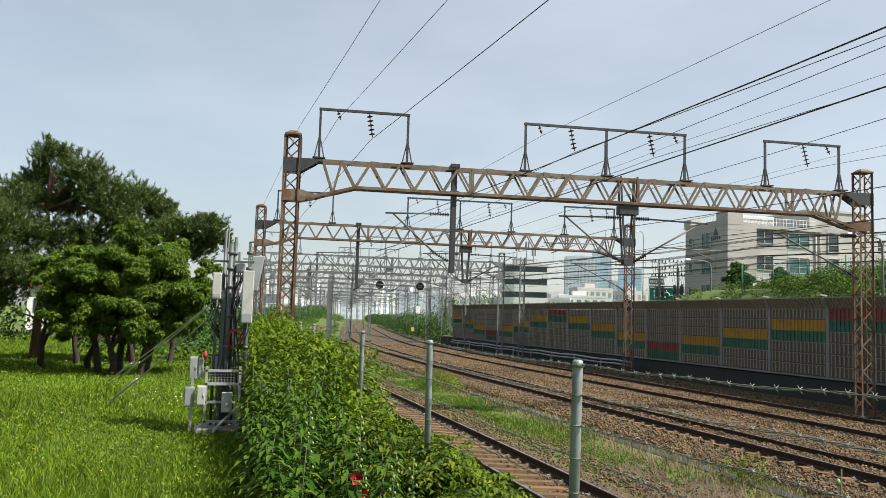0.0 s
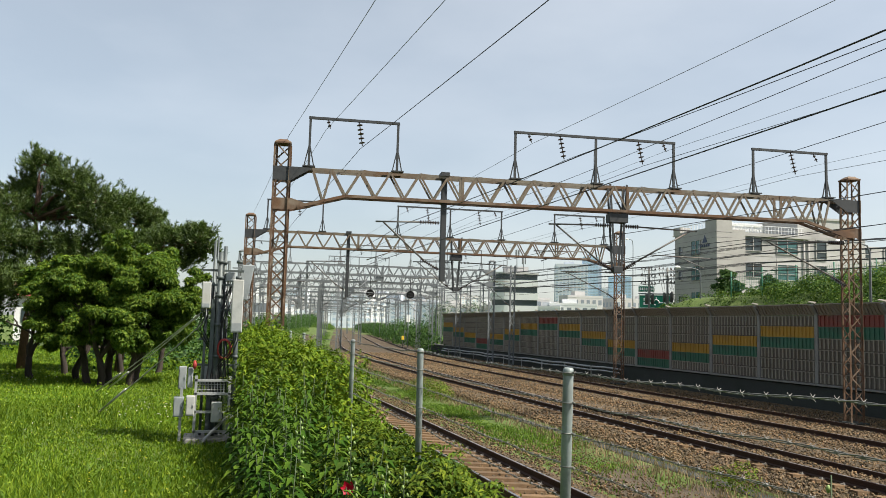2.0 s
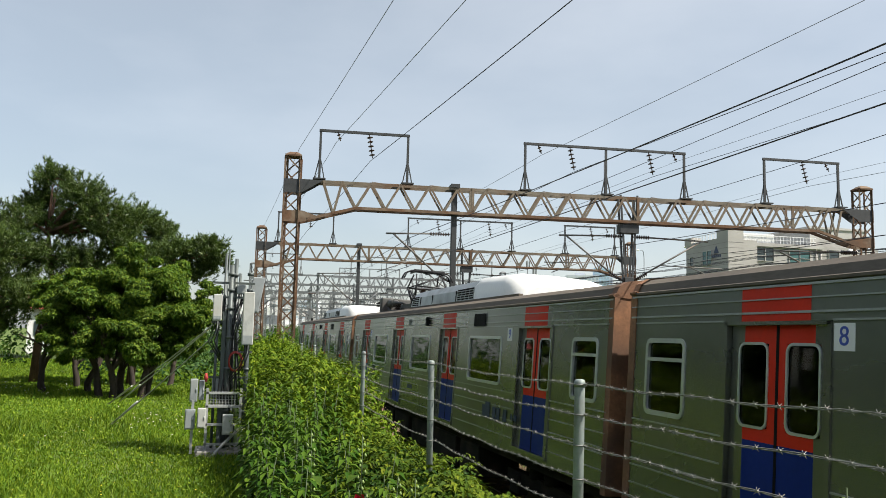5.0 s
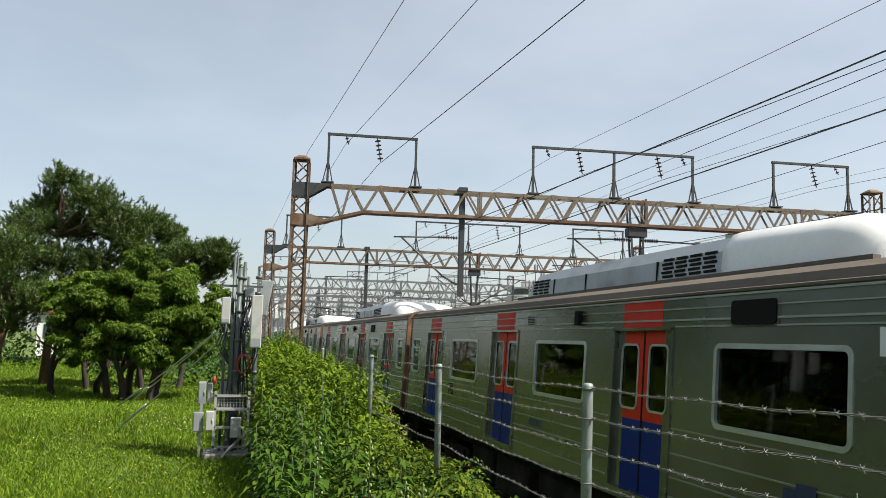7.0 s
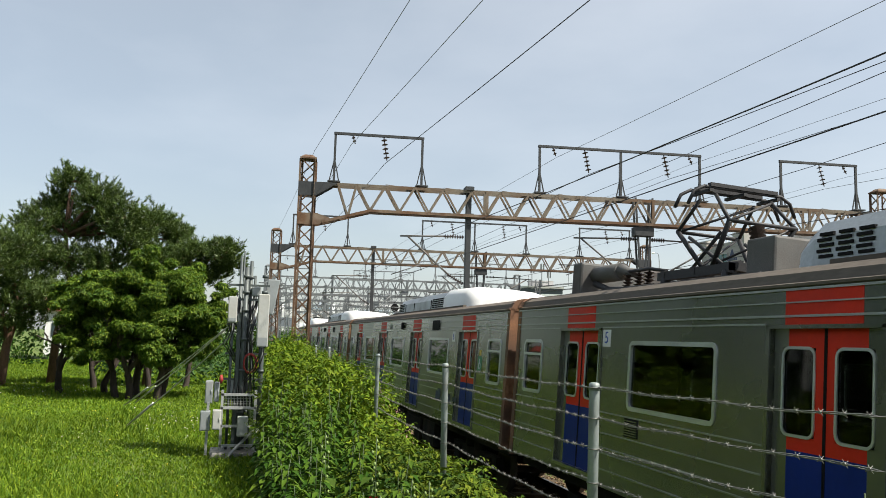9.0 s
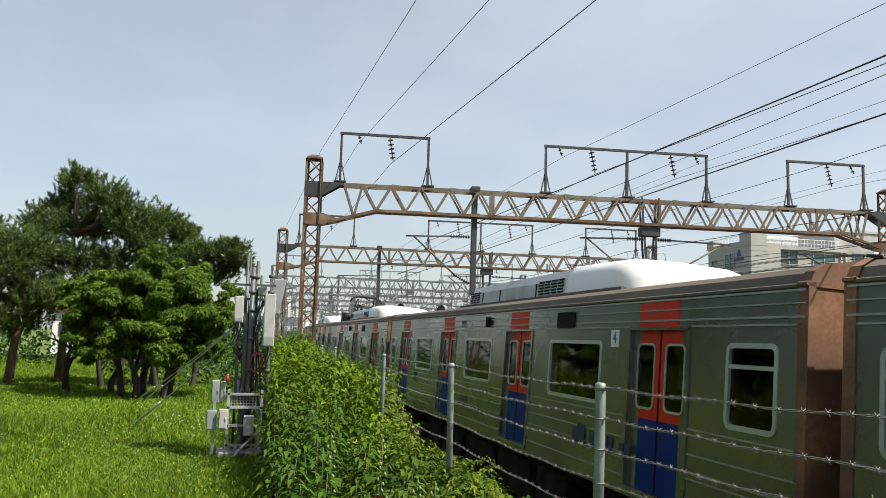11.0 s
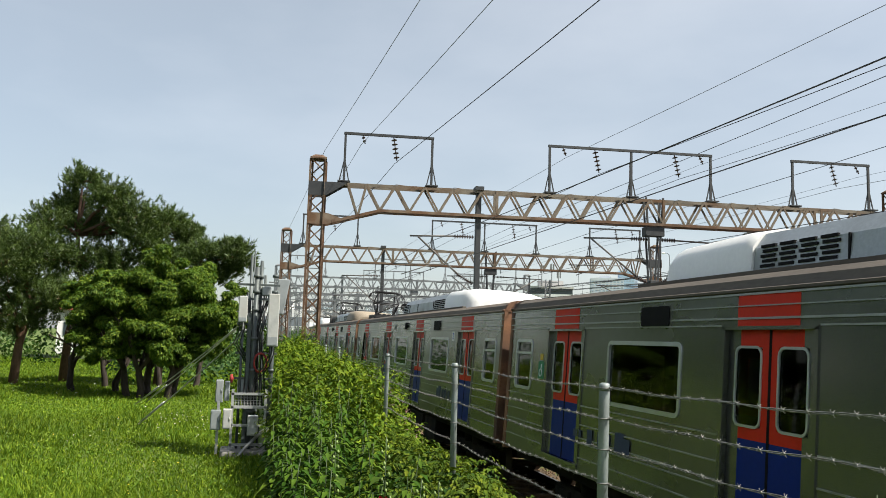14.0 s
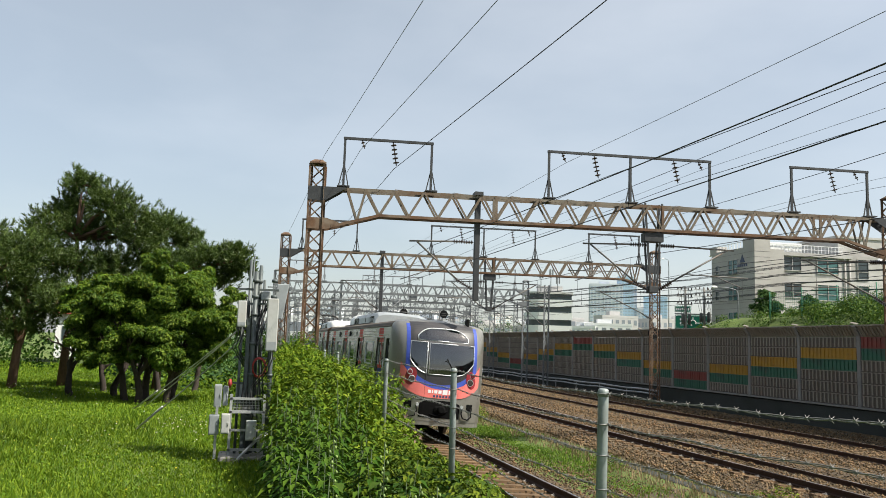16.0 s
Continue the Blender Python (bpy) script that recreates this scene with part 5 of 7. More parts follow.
# lawn: denser towards the camera
def lawn_points(n, far):
    y = 3.0 + (far - 3.0) * RNG.uniform(size=n) ** 1.9
    x = RNG.uniform(-1, 1, n)
    x = 0.35 - (1 - x) / 2 * (1.6 + 0.42 * y)
    return x, y


x, y = lawn_points(300000, 44)
h = RNG.uniform(0.05, 0.17, len(x)) * (0.7 + 0.5 * np.sin(x * 1.3) * np.sin(y * 0.8 + x))
tagged(blades("lawn_grass", x, y, np.maximum(h, 0.06), 0.007 + 0.0011 * y, M["blade"]), "lush green lawn grass with clover", "grass", kind="stuff")
x, y = lawn_points(14000, 26)
p = np.stack([x, y, ground_z(x, y) + RNG.uniform(0.02, 0.13, len(x))], 1)
tagged(leaf_cloud("lawn_weeds", p, RNG.normal(size=p.shape) * 0.5 + (0, 0, 1), 0.022 + 0.0014 * y, M["blade"], width=0.8), "small clover leaves in the lawn", "grass", kind="stuff")
x, y = lawn_points(9000, 24)
k = (np.sin(x * 0.8 + 2) * np.sin(y * 0.55 + x * 0.3) + 0.35 * RNG.normal(size=len(x))) > 0.82
x, y = x[k], y[k]
p = np.stack([x, y, ground_z(x, y) + RNG.uniform(0.10, 0.2, len(x))], 1)
tagged(leaf_cloud("clover_flowers", p, RNG.normal(size=p.shape) * 0.3 + (0, 0, 1), 0.012 + 0.0008 * y, M["clover"], width=1.0, droop=-0.2), "tiny white clover flowers in the lawn", "flowers", kind="stuff")
x, y = lawn_points(500, 20)
p = np.stack([x, y, ground_z(x, y) + RNG.uniform(0.10, 0.2, len(x))], 1)
tagged(leaf_cloud("yellow_flowers", p, RNG.normal(size=p.shape) * 0.3 + (0, 0, 1), 0.018, M["yellow_flower"], width=1.0, droop=-0.2), "tiny yellow flowers in the lawn", "flowers", kind="stuff")

x, y = RNG.uniform(-7, 1.3, 45000), RNG.uniform(-8, 3.2, 45000)
tagged(blades("lawn_grass", x, y, RNG.uniform(0.06, 0.16, len(x)), np.full(len(x), 0.012), M["blade"]), "lush green lawn grass beside the fence", "grass", kind="stuff")

# grass between the tracks
n = 230000
s, a = 8 + 110 * RNG.uniform(size=n) ** 1.7, RNG.uniform(7.9, 11.1, n)
edge = 17.0 + 1.6 * (a - 8.0) + 1.2 * np.sin(a * 3.1) + 1.5 * RNG.normal(size=n)
keep = RNG.uniform(size=n) < np.clip((a - 7.8) * 1.5, 0, 1) * np.clip((10.9 - a) * 1.4, 0.1, 1) * np.clip(0.9 + 0.5 * np.sin(s * 0.45 + a * 0.8), 0.3, 1) * np.where(s > edge, 1.0, 0.035)
s, a = s[keep], a[keep]
p = np.array([along(u, v) for u, v in zip(s, a)])
tagged(blades("trackside_grass", p[:, 0], p[:, 1], RNG.uniform(0.035, 0.14, len(p)) * (0.8 + 0.35 * np.sin(s * 0.9)), 0.015 + 0.0010 * s, M["strip_blade"], z=np.full(len(p), -0.33)), "green grass strip between the railway tracks", "grass", kind="stuff")
n = 9000
s, a = 8 + 60 * RNG.uniform(size=n) ** 1.5, RNG.uniform(9.6, 12.0, n)
p = np.array([along(u, v) for u, v in zip(s, a)])
tagged(blades("dry_grass", p[:, 0], p[:, 1], RNG.uniform(0.06, 0.32, n), 0.010 + 0.0009 * s, M["dry_blade"], z=np.full(n, -0.33)), "dry straw-coloured grass beside the ballast", "grass", kind="stuff")
# weeds on the near bank, between the vine and the near track
n = 14000
s, a = 10 + 60 * RNG.uniform(size=n) ** 1.4, RNG.uniform(2.2, 4.9, n)
p = np.array([along(u, v) for u, v in zip(s, a)])
tagged(blades("bank_grass", p[:, 0], p[:, 1], RNG.uniform(0.1, 0.4, n), 0.014 + 0.0010 * s, M["strip_blade"]), "rough grass on the railway bank", "grass", kind="stuff")


def bush(name, clumps, mat, label, leaf, per, width=0.55, category="shrub", kind="", group="", up=0.5):
    """Leaves over a set of overlapping clumps (x, y, z, rx, ry, rz)."""
    P, N = [], []
    for c in clumps:
        rr = np.array(c[3:6])
        n = max(20, int(per * (rr[0] * rr[1] + rr[1] * rr[2] + rr[0] * rr[2])))
        p, d = ball_points(n, c[:3], rr, 0.62)
        P.append(p)
        N.append(d + (0, 0, up) + 0.45 * RNG.normal(size=d.shape))
    P, N = np.concatenate(P), np.concatenate(N)
    ok = P[:, 2] > ground_z(P[:, 0], P[:, 1]) - 0.02
    P, N = P[ok], N[ok]
    size = leaf * RNG.uniform(0.6, 1.25, len(P))
    ob = leaf_cloud(name, P, N, size, mat, width=width)
    return tagged(ob, label, category, group, kind)


def sprays(name, base, out, length, count, leaf, mat, label, category, width=0.45, arch=0.55, parent=None):
    """Arching shoots, each with a row of leaves along both sides."""
    n = len(base)
    d = unit(out + 0.25 * RNG.normal(size=out.shape))
    L = (length * RNG.uniform(0.55, 1.3, n))[:, None, None]
    t = np.linspace(0.12, 1.0, count)[None, :, None] + 0.03 * RNG.normal(size=(n, count, 1))
    p = base[:, None] + d[:, None] * L * t + np.array([0, 0, -arch]) * L * t ** 2
    side = unit(np.cross(d, (0, 0, 1)) + 1e-6)[:, None] * np.where(np.arange(count) % 2, 1.0, -1.0)[None, :, None]
    ahead = d[:, None] - np.array([0, 0, 2 * arch]) * t
    point = (side * 1.3 + ahead * 0.9).reshape(-1, 3) * 3
    nrm = np.broadcast_to(d[:, None] * 0.35 + (0, 0, 1), p.shape).reshape(-1, 3) + 0.3 * RNG.normal(size=(n * count, 3))
    size = (leaf * RNG.uniform(0.7, 1.25, (n, 1)) * (1.15 - 0.45 * t[:, :, 0])).ravel()
    ob = leaf_cloud(name, p.reshape(-1, 3), nrm, size, mat, parent, width=width, droop=0.3, point=point)
    return tagged(ob, label, category, kind="stuff")


# vine over the fence: low and dense, spilling towards the track
cl = []
for y in np.arange(2.6, 12.5, 0.33):
    top = 1.76 + 0.09 * math.sin(y * 2.1) + 0.07 * math.sin(y * 5.3)
    for x0, dz, rx, rz in ((1.72, 0.24, 0.30, 0.22), (2.12, 0.55, 0.30, 0.40), (1.32, 0.36, 0.27, 0.28), (2.45, 1.0, 0.36, 0.33)):
        k = RNG.uniform(0.72, 1.15)
        cl.append((x0 + RNG.uniform(-0.1, 0.1), y + RNG.uniform(-0.14, 0.14), top - dz + RNG.uniform(-0.09, 0.07), rx * k, 0.30 * k, rz * k))
bush("fence_vine", cl, M["dark_leaf"], "dense green vine covering the wire fence", 0.06, 1500, 0.6, "vine", "stuff", up=0.5)
c = np.array(cl)[RNG.integers(0, len(cl), 5200)]
d = unit(RNG.normal(size=(len(c), 3)) + (0.25, -0.25, 0.55))
sprays("vine_shoots", c[:, :3] + d * c[:, 3:6] * 0.92, d * (1, 1, 0.6) + (0.15, -0.2, 0.1), 0.24, 9, 0.074, M["vine_leaf"], "arching leafy shoots of the fence vine", "vine", 0.42, 0.7)
# hedge further on, taller and brighter
cl = []
for y in np.arange(8.8, 27, 0.5):
    k = min(1, (y - 8.6) / 2.5)
    top = 1.95 + 0.60 * k + 0.10 * math.sin(y * 1.9) + RNG.uniform(-0.12, 0.10)
    lean = 0.018 * (y - 9)
    for x0, dz, r in ((0.72, 0.12, 0.32), (0.95, 0.0, 0.36), (1.4, 0.12, 0.36), (1.78, 0.42, 0.32), (2.05, 0.85, 0.34)):
        q = RNG.uniform(0.65, 1.15)
        cl.append((x0 + lean * 1.7 + RNG.uniform(-0.16, 0.16), y + RNG.uniform(-0.25, 0.25), top - dz - 0.3 + RNG.uniform(-0.12, 0.1), r * q, 0.40 * q, 0.36 * q))
    cl.append((0.78 + lean, y, 1.75, 0.28, 0.36, 0.5))
    cl.append((1.9 + lean * 1.5, y, 1.25, 0.45, 0.42, 0.45))
bush("hedge", cl, M["hedge_leaf"], "tall bright green hedge beside the railway", 0.07, 1150, 0.5, "hedge", "stuff", up=0.4)
c = np.array(cl)[RNG.integers(0, len(cl), 4200)]
d = unit(RNG.normal(size=(len(c), 3)) + (-0.05, -0.3, 0.6))
sprays("hedge_shoots", c[:, :3] + d * c[:, 3:6] * 0.9, d * 0.6 + (0, 0, 0.8), 0.26, 9, 0.085, M["hedge_leaf"], "upright leafy shoots of the hedge", "hedge", 0.42, 0.25)
bush("withered_bush", [(2.15, 10.4, 1.55, 0.22, 0.35, 0.3), (2.2, 11.5, 1.7, 0.22, 0.4, 0.35), (2.3, 12.8, 1.8, 0.2, 0.5, 0.35)], M["purple_leaf"], "withered brownish bush on the fence", 0.05, 700, 0.5, "shrub")
bush("trackside_bush", [(10.55, 14.2, -0.1, 0.35, 0.35, 0.45), (10.3, 14.6, -0.15, 0.3, 0.3, 0.35), (9.8, 20.5, -0.2, 0.5, 0.5, 0.3), (9.6, 34, -0.1, 1.0, 1.2, 0.6), (10.2, 37, -0.1, 1.0, 1.4, 0.6)], M["hedge_leaf"], "small green bushes between the tracks", 0.07, 1100, 0.4, "shrub", "stuff")
# dark undergrowth nearer the camera
cl = []
for y in np.arange(4.6, 9.4, 0.42):
    for x0 in (0.52, 0.80, 1.08):
        cl.append((x0 + 0.07 * math.sin(y * 4 + x0 * 5), y, 1.28 + 0.10 * math.sin(y * 2.2 + x0 * 3) + 0.05 * (y - 5), 0.26, 0.3, 0.26))
bush("undergrowth", cl, M["dark_leaf"], "dark leafy undergrowth beside the lawn", 0.07, 520, 0.45, "undergrowth", "stuff", up=0.7)


def tall_weed(x, y, h, leaf, mat, label, name="tall_weed", buds=False, flowers=()):
    """A single stem with whorls of pointed leaves."""
    z = float(ground_z(np.array(x), np.array(y)))
    root = thing(name, pose(x, y, z), label, "weed" if not buds else "hollyhock", "tall weeds by the lawn" if not buds else "hollyhocks by the fence")
    lx, ly = RNG.normal(size=2) * 0.06
    g = Geo()
    g.tube([(0, 0, 0), (lx * 0.4, ly * 0.4, h * 0.5), (lx, ly, h)], [0.006, 0.005, 0.003], 5)
    g.make("stem", M["stem"], root)
    n = int(h * (48 if not buds else 14))
    t = np.linspace(0.15 if not buds else 0.08, 1.0 if not buds else 0.72, n)
    an = np.arange(n) * 2.4
    out = np.stack([np.cos(an), np.sin(an), np.zeros(n)], 1)
    p = np.stack([lx * t, ly * t, h * t], 1) + out * 0.02
    nr = out * 0.3 + (0, 0, 1)
    ob = leaf_cloud("leaf", p, nr, leaf * (1.15 - 0.55 * t), mat, root, width=0.36 if not buds else 0.7, droop=0.15, point=out * 4)
    ob["kind"] = "stuff"
    if buds:
        g = Geo()
        for k in range(12):
            tt = 0.55 + 0.45 * k / 12
            a = k * 2.4
            c = Vector((lx * tt + 0.025 * math.cos(a), ly * tt + 0.025 * math.sin(a), h * tt))
            g.tube([c - Vector((0, 0, 0.014)), c, c + Vector((0, 0, 0.014))], [0.004, 0.011, 0.004], 6)
        g.make("buds", M["bud"], root, "pale green buds")["kind"] = "stuff"
    for fz, fa in flowers:
        g = Geo()
        c = Vector((lx * fz / h + 0.06 * math.cos(fa), ly * fz / h + 0.06 * math.sin(fa), fz))
        ax = Vector((math.cos(fa), math.sin(fa), 0.25)).normalized()
        u = ax.cross(Vector((0, 0, 1))).normalized()
        w = ax.cross(u)
        for k in range(6):
            a0 = k * math.pi / 3
            r0 = u * math.cos(a0) + w * math.sin(a0)
            r1 = u * math.cos(a0 + 0.6) + w * math.sin(a0 + 0.6)
            r2 = u * math.cos(a0 - 0.6) + w * math.sin(a0 - 0.6)
            g.mesh([c, c + r1 * 0.038 + ax * 0.02, c + r0 * 0.050 + ax * 0.03, c + r2 * 0.038 + ax * 0.024], [(0, 1, 2, 3)])
        g.make("flower", M["petal"], root, "crimson hollyhock flower")
    return root


for k in range(64):
    y = 4.7 + 4.9 * RNG.uniform()
    tall_weed(0.32 + 0.85 * RNG.uniform(), y, 0.45 + 0.10 * (y - 4.7) + 0.30 * RNG.uniform(), 0.165, M["weed_leaf"], "tall green leafy weed by the lawn")
for x, y, h, fl in ((1.0, 5.5, 0.95, ((0.52, 4.4), (0.40, 4.9))), (0.86, 5.05, 0.62, ()), (1.12, 5.1, 0.72, ()), (1.30, 5.2, 0.70, ()), (1.42, 5.0, 0.50, ()), (0.72, 5.9, 0.92, ()), (2.22, 2.5, 1.42, ())):
    tall_weed(x, y, h, 0.16, M["dark_leaf"], "hollyhock with pale buds and large leaves" if not fl else "hollyhock with crimson flowers and large leaves", "hollyhock", True, fl)


# ---- trees ----
def limbs(g, p, d, length, r, depth, tips, spread=0.6):
    q = p + d * length
    m = p + d * length * 0.5 + Vector(RNG.normal(size=3)) * length * 0.06
    g.tube([p, m, q], [r, r * 0.85, r * 0.7], 7 if depth > 1 else 5, cap=False)
    tips.append(q)
    if depth == 0:
        return
    for k in range(2 + (depth > 1)):
        e = (d + Vector(RNG.normal(size=3)) * spread + Vector((0, 0, 0.12))).normalized()
        limbs(g, q, e, length * RNG.uniform(0.6, 0.85), r * 0.62, depth - 1, tips, spread)


def broadleaf(x, y, h, crown, label, stems=1, leaf=0.13, per=230, trunk_r=0.11, mat="broad_leaf"):
    """crown: clumps as offsets (dx, dy, z above ground, radius)."""
    z = float(ground_z(np.array(x), np.array(y)))
    root = thing("broadleaf_tree", pose(x, y, z), label, "tree")
    g, tips = Geo(), []
    for k in range(stems):
        a = 2 * math.pi * k / stems + 0.5
        d = Vector((0.16 * math.cos(a), 0.16 * math.sin(a), 1)).normalized() if stems > 1 else Vector((0.06, 0, 1)).normalized()
        limbs(g, Vector((0.55 * math.cos(a) * (stems > 1), 0.30 * math.sin(a) * (stems > 1), -0.1)), d, h * 0.34, trunk_r, 3, tips, 0.42)
    g.make("trunk", M["bark"], root, "dark branching trunk")
    P, N = [], []
    for dx, dy, cz, r in crown:
        for q in range(max(5, int(22 * r))):
            c = np.array([dx, dy, cz]) + unit(RNG.normal(size=3)) * r * RNG.uniform(0.45, 1.0) * np.array([1, 1, 0.85])
            rr = r * RNG.uniform(0.22, 0.42)
            p, d = ball_points(int(per * rr * 4), c, (rr, rr, rr * 0.6), 0.3)
            P.append(p)
            N.append(d * 0.5 + (0, 0, 0.8) + 0.4 * RNG.normal(size=d.shape))
    P, N = np.concatenate(P), np.concatenate(N)
    ob = leaf_cloud("crown", P, N, leaf * RNG.uniform(0.65, 1.3, len(P)), M[mat], root, width=0.36, droop=0.3)
    tagged(ob, "glossy green leaf crown")
    return root


broadleaf(-2.05, 21.2, 2.3, [(-1.45, 0.2, 1.7, 0.62), (-0.8, -0.3, 2.1, 0.75), (0.0, -0.2, 2.55, 0.8), (0.15, -0.6, 1.8, 0.8), (0.85, 0.0, 2.35, 0.75), (1.5, 0.1, 1.9, 0.65), (1.35, -0.3, 1.35, 0.55), (-1.4, -0.2, 1.25, 0.5), (0.5, -0.5, 1.25, 0.6), (0.3, 0, 3.1, 0.45), (-0.5, 0.2, 2.9, 0.5), (-0.6, -0.6, 1.35, 0.55), (1.75, 0.2, 2.6, 0.4), (0.95, 0.1, 3.0, 0.5), (0.1, -0.3, 3.45, 0.45), (-0.95, -0.2, 2.75, 0.6), (-1.6, 0.1, 2.25, 0.5), (0.55, -0.5, 2.5, 0.7), (1.2, -0.4, 2.0, 0.6), (-0.2, -0.7, 1.5, 0.6)],
          "bushy bright green broadleaf tree on the lawn", 5, 0.098, 1250, 0.10)
for x, y, h in ((-3.55, 22.6, 2.1), (-3.1, 24.6, 2.2), (-1.75, 25.6, 2.2)):
    broadleaf(x, y, h, [(-0.2, 0, 2.0, 0.6), (0.5, 0.2, 2.3, 0.65), (0, 0.3, 2.8, 0.6), (-0.6, 0.4, 2.5, 0.5)], "dark-stemmed broadleaf tree on the lawn", 2, 0.14, 480, 0.10)


def pine(x, y, crown, label, top):
    """A leaning pine with flat tiers of needle tufts; crown: clumps in the world (x, y, z, radius)."""
    z = float(ground_z(np.array(x), np.array(y)))
    root = thing("pine_tree", pose(x, y, z), label, "tree", "pines on the lawn")
    g = Geo()
    o = Vector((x, y, z))
    tip = Vector(top) - o
    spine = [Vector((0, 0, -0.1)), Vector((0.05, 0.1, tip.z * 0.25)), tip * 0.45 + Vector((0.2, 0.1, 0.1)), tip * 0.75 + Vector((-0.1, 0, 0)), tip]
    g.tube(spine, [0.13, 0.11, 0.08, 0.05, 0.015], 9)
    P, D = [], []
    for cx, cy, cz, r in crown:
        c = Vector((cx, cy, cz)) - o
        near = min(spine[1:4], key=lambda q: abs(q.z - (c.z - 0.5)))
        g.tube([near, (near + c) / 2 + Vector((0, 0, 0.12)), c - Vector((0, 0, 0.15))], [0.07, 0.05, 0.02], 6)
        for k in range(int(52 * r / 0.5)):
            d = unit(RNG.normal(size=3)) * np.array([1, 1, 0.6])
            t = np.array(c) + d * r * RNG.uniform(0.4, 1.05)
            if RNG.uniform() < 0.3:
                g.tube([c, Vector((np.array(c) + t) / 2 + (0, 0, 0.05)), t], [0.018, 0.012, 0.006], 4, cap=False)
            up = unit(d + np.array([0, 0, 0.9]))
            for j in range(5):
                b = t + RNG.normal(size=3) * 0.10 * r / 0.5
                m = 30
                dd = unit(up + 0.75 * RNG.normal(size=(m, 3)))
                P.append(b + up * RNG.uniform(0, 0.22, (m, 1)))
                D.append(dd)
    g.make("trunk", M["pine_bark"], root, "red-brown pine trunk and limbs")
    P, D = np.concatenate(P), np.concatenate(D)
    n = len(P)
    L = RNG.uniform(0.08, 0.16, (n, 1))
    s = unit(np.cross(D, RNG.normal(size=(n, 3)))) * 0.011
    v = np.stack([P - s, P + s, P + D * L], 1).reshape(-1, 3)
    f = np.arange(3 * n).reshape(-1, 3)
    tagged(many("crown", v, f, M["needle"], root), "dark green tufts of needles")
    return root


TIERS = [(-4.74, 7.13, 0.41), (-5.11, 6.49, 0.48), (-3.88, 6.59, 0.58), (-5.53, 5.85, 0.6), (-4.36, 5.9, 0.67), (-3.14, 6.1, 0.65), (-2.32, 6.04, 0.59), (-1.68, 5.75, 0.4)]
pine(-4.9, 25.4, [(x, 25.2 + 0.6 * math.sin(i * 2.1), z, r) for i, (x, z, r) in enumerate(TIERS)], "tall dark green pine on the lawn", (-4.6, 25.2, 7.0))
TIERS = [(-3.54, 4.76, 0.75), (-2.34, 5.0, 0.72), (-1.22, 5.11, 0.6), (-0.35, 5.25, 0.42), (-0.1, 4.9, 0.37), (-0.9, 4.6, 0.55), (-3.0, 5.5, 0.55)]
pine(-2.4, 26.2, [(x, 25.0 + 0.5 * math.sin(i * 1.7), z, r) for i, (x, z, r) in enumerate(TIERS)], "spreading green pine on the lawn", (-2.0, 25.6, 5.4))
TIERS = [(-5.69, 5.04, 0.66), (-4.74, 4.86, 0.73), (-5.55, 4.01, 0.66), (-4.8, 3.65, 0.6), (-6.29, 4.53, 0.9), (-6.05, 3.13, 0.78), (-7.2, 5.2, 0.8), (-7.4, 4.2, 0.8)]
pine(-6.0, 24.6, [(x, 24.4 + 0.6 * math.sin(i * 1.3), z, r) for i, (x, z, r) in enumerate(TIERS)], "broad old pine with rusty needles on the lawn", (-5.8, 24.5, 5.6))
# park trees beside and behind the camera, mirrored in the train's windows
for i, (x, y) in enumerate(((-7.5, 4), (-8.5, -2), (-7, -8), (-9, 10), (-6.5, -14), (-11, 6), (-11, -5), (-7.5, -20), (-9.5, 15.5))):
    broadleaf(x, y, 4.0, [(0, 0, 4.2, 1.7), (1.1, 0.4, 3.2, 1.3), (-1.1, -0.5, 3.3, 1.3), (0.2, 1.2, 2.6, 1.3), (0, -1.3, 2.6, 1.3), (0, 0, 1.6, 1.3)], "leafy green park tree on the lawn", 1, 0.34, 90, 0.16, "dark_leaf")
for i, (x, y) in enumerate(((-14, 22), (-15.5, 28), (-14.5, 34), (-16.5, 40), (-17, 47), (-18, 54), (-12, 17), (-20, 33), (-21, 45))):
    broadleaf(x, y, 6.0, [(0, 0, 7.2, 2.3), (1.6, 0.6, 5.6, 2.0), (-1.6, -0.7, 5.6, 2.0), (0.2, 1.9, 4.4, 2.0), (0, -1.9, 4.4, 2.0), (0.4, 0, 2.4, 2.0)], "leafy green park tree on the lawn", 1, 0.55, 60, 0.2, "dark_leaf")
# clipped hedge and far shrubs at the end of the lawn
cl = []
for x in np.arange(-30, 1.5, 1.1):
    cl.append((x, 38.5 + 1.2 * math.sin(x), 2.0, 0.8, 0.7, 0.75 + 0.15 * math.sin(x * 3)))
bush("clipped_hedge", cl, M["dark_leaf"], "dark clipped hedge at the end of the lawn", 0.16, 110, 0.55, "hedge", "stuff")
cl = [(x, 46 + 3 * math.sin(x * 1.7), 3.2 + 0.9 * math.sin(x * 2.3), 2.2, 1.8, 2.0) for x in np.arange(-40, 1, 2.2)]
bush("far_shrubs", cl, M["shrub_leaf"], "tall dark shrubs behind the lawn", 0.3, 34, 0.5, "shrubs", "stuff")
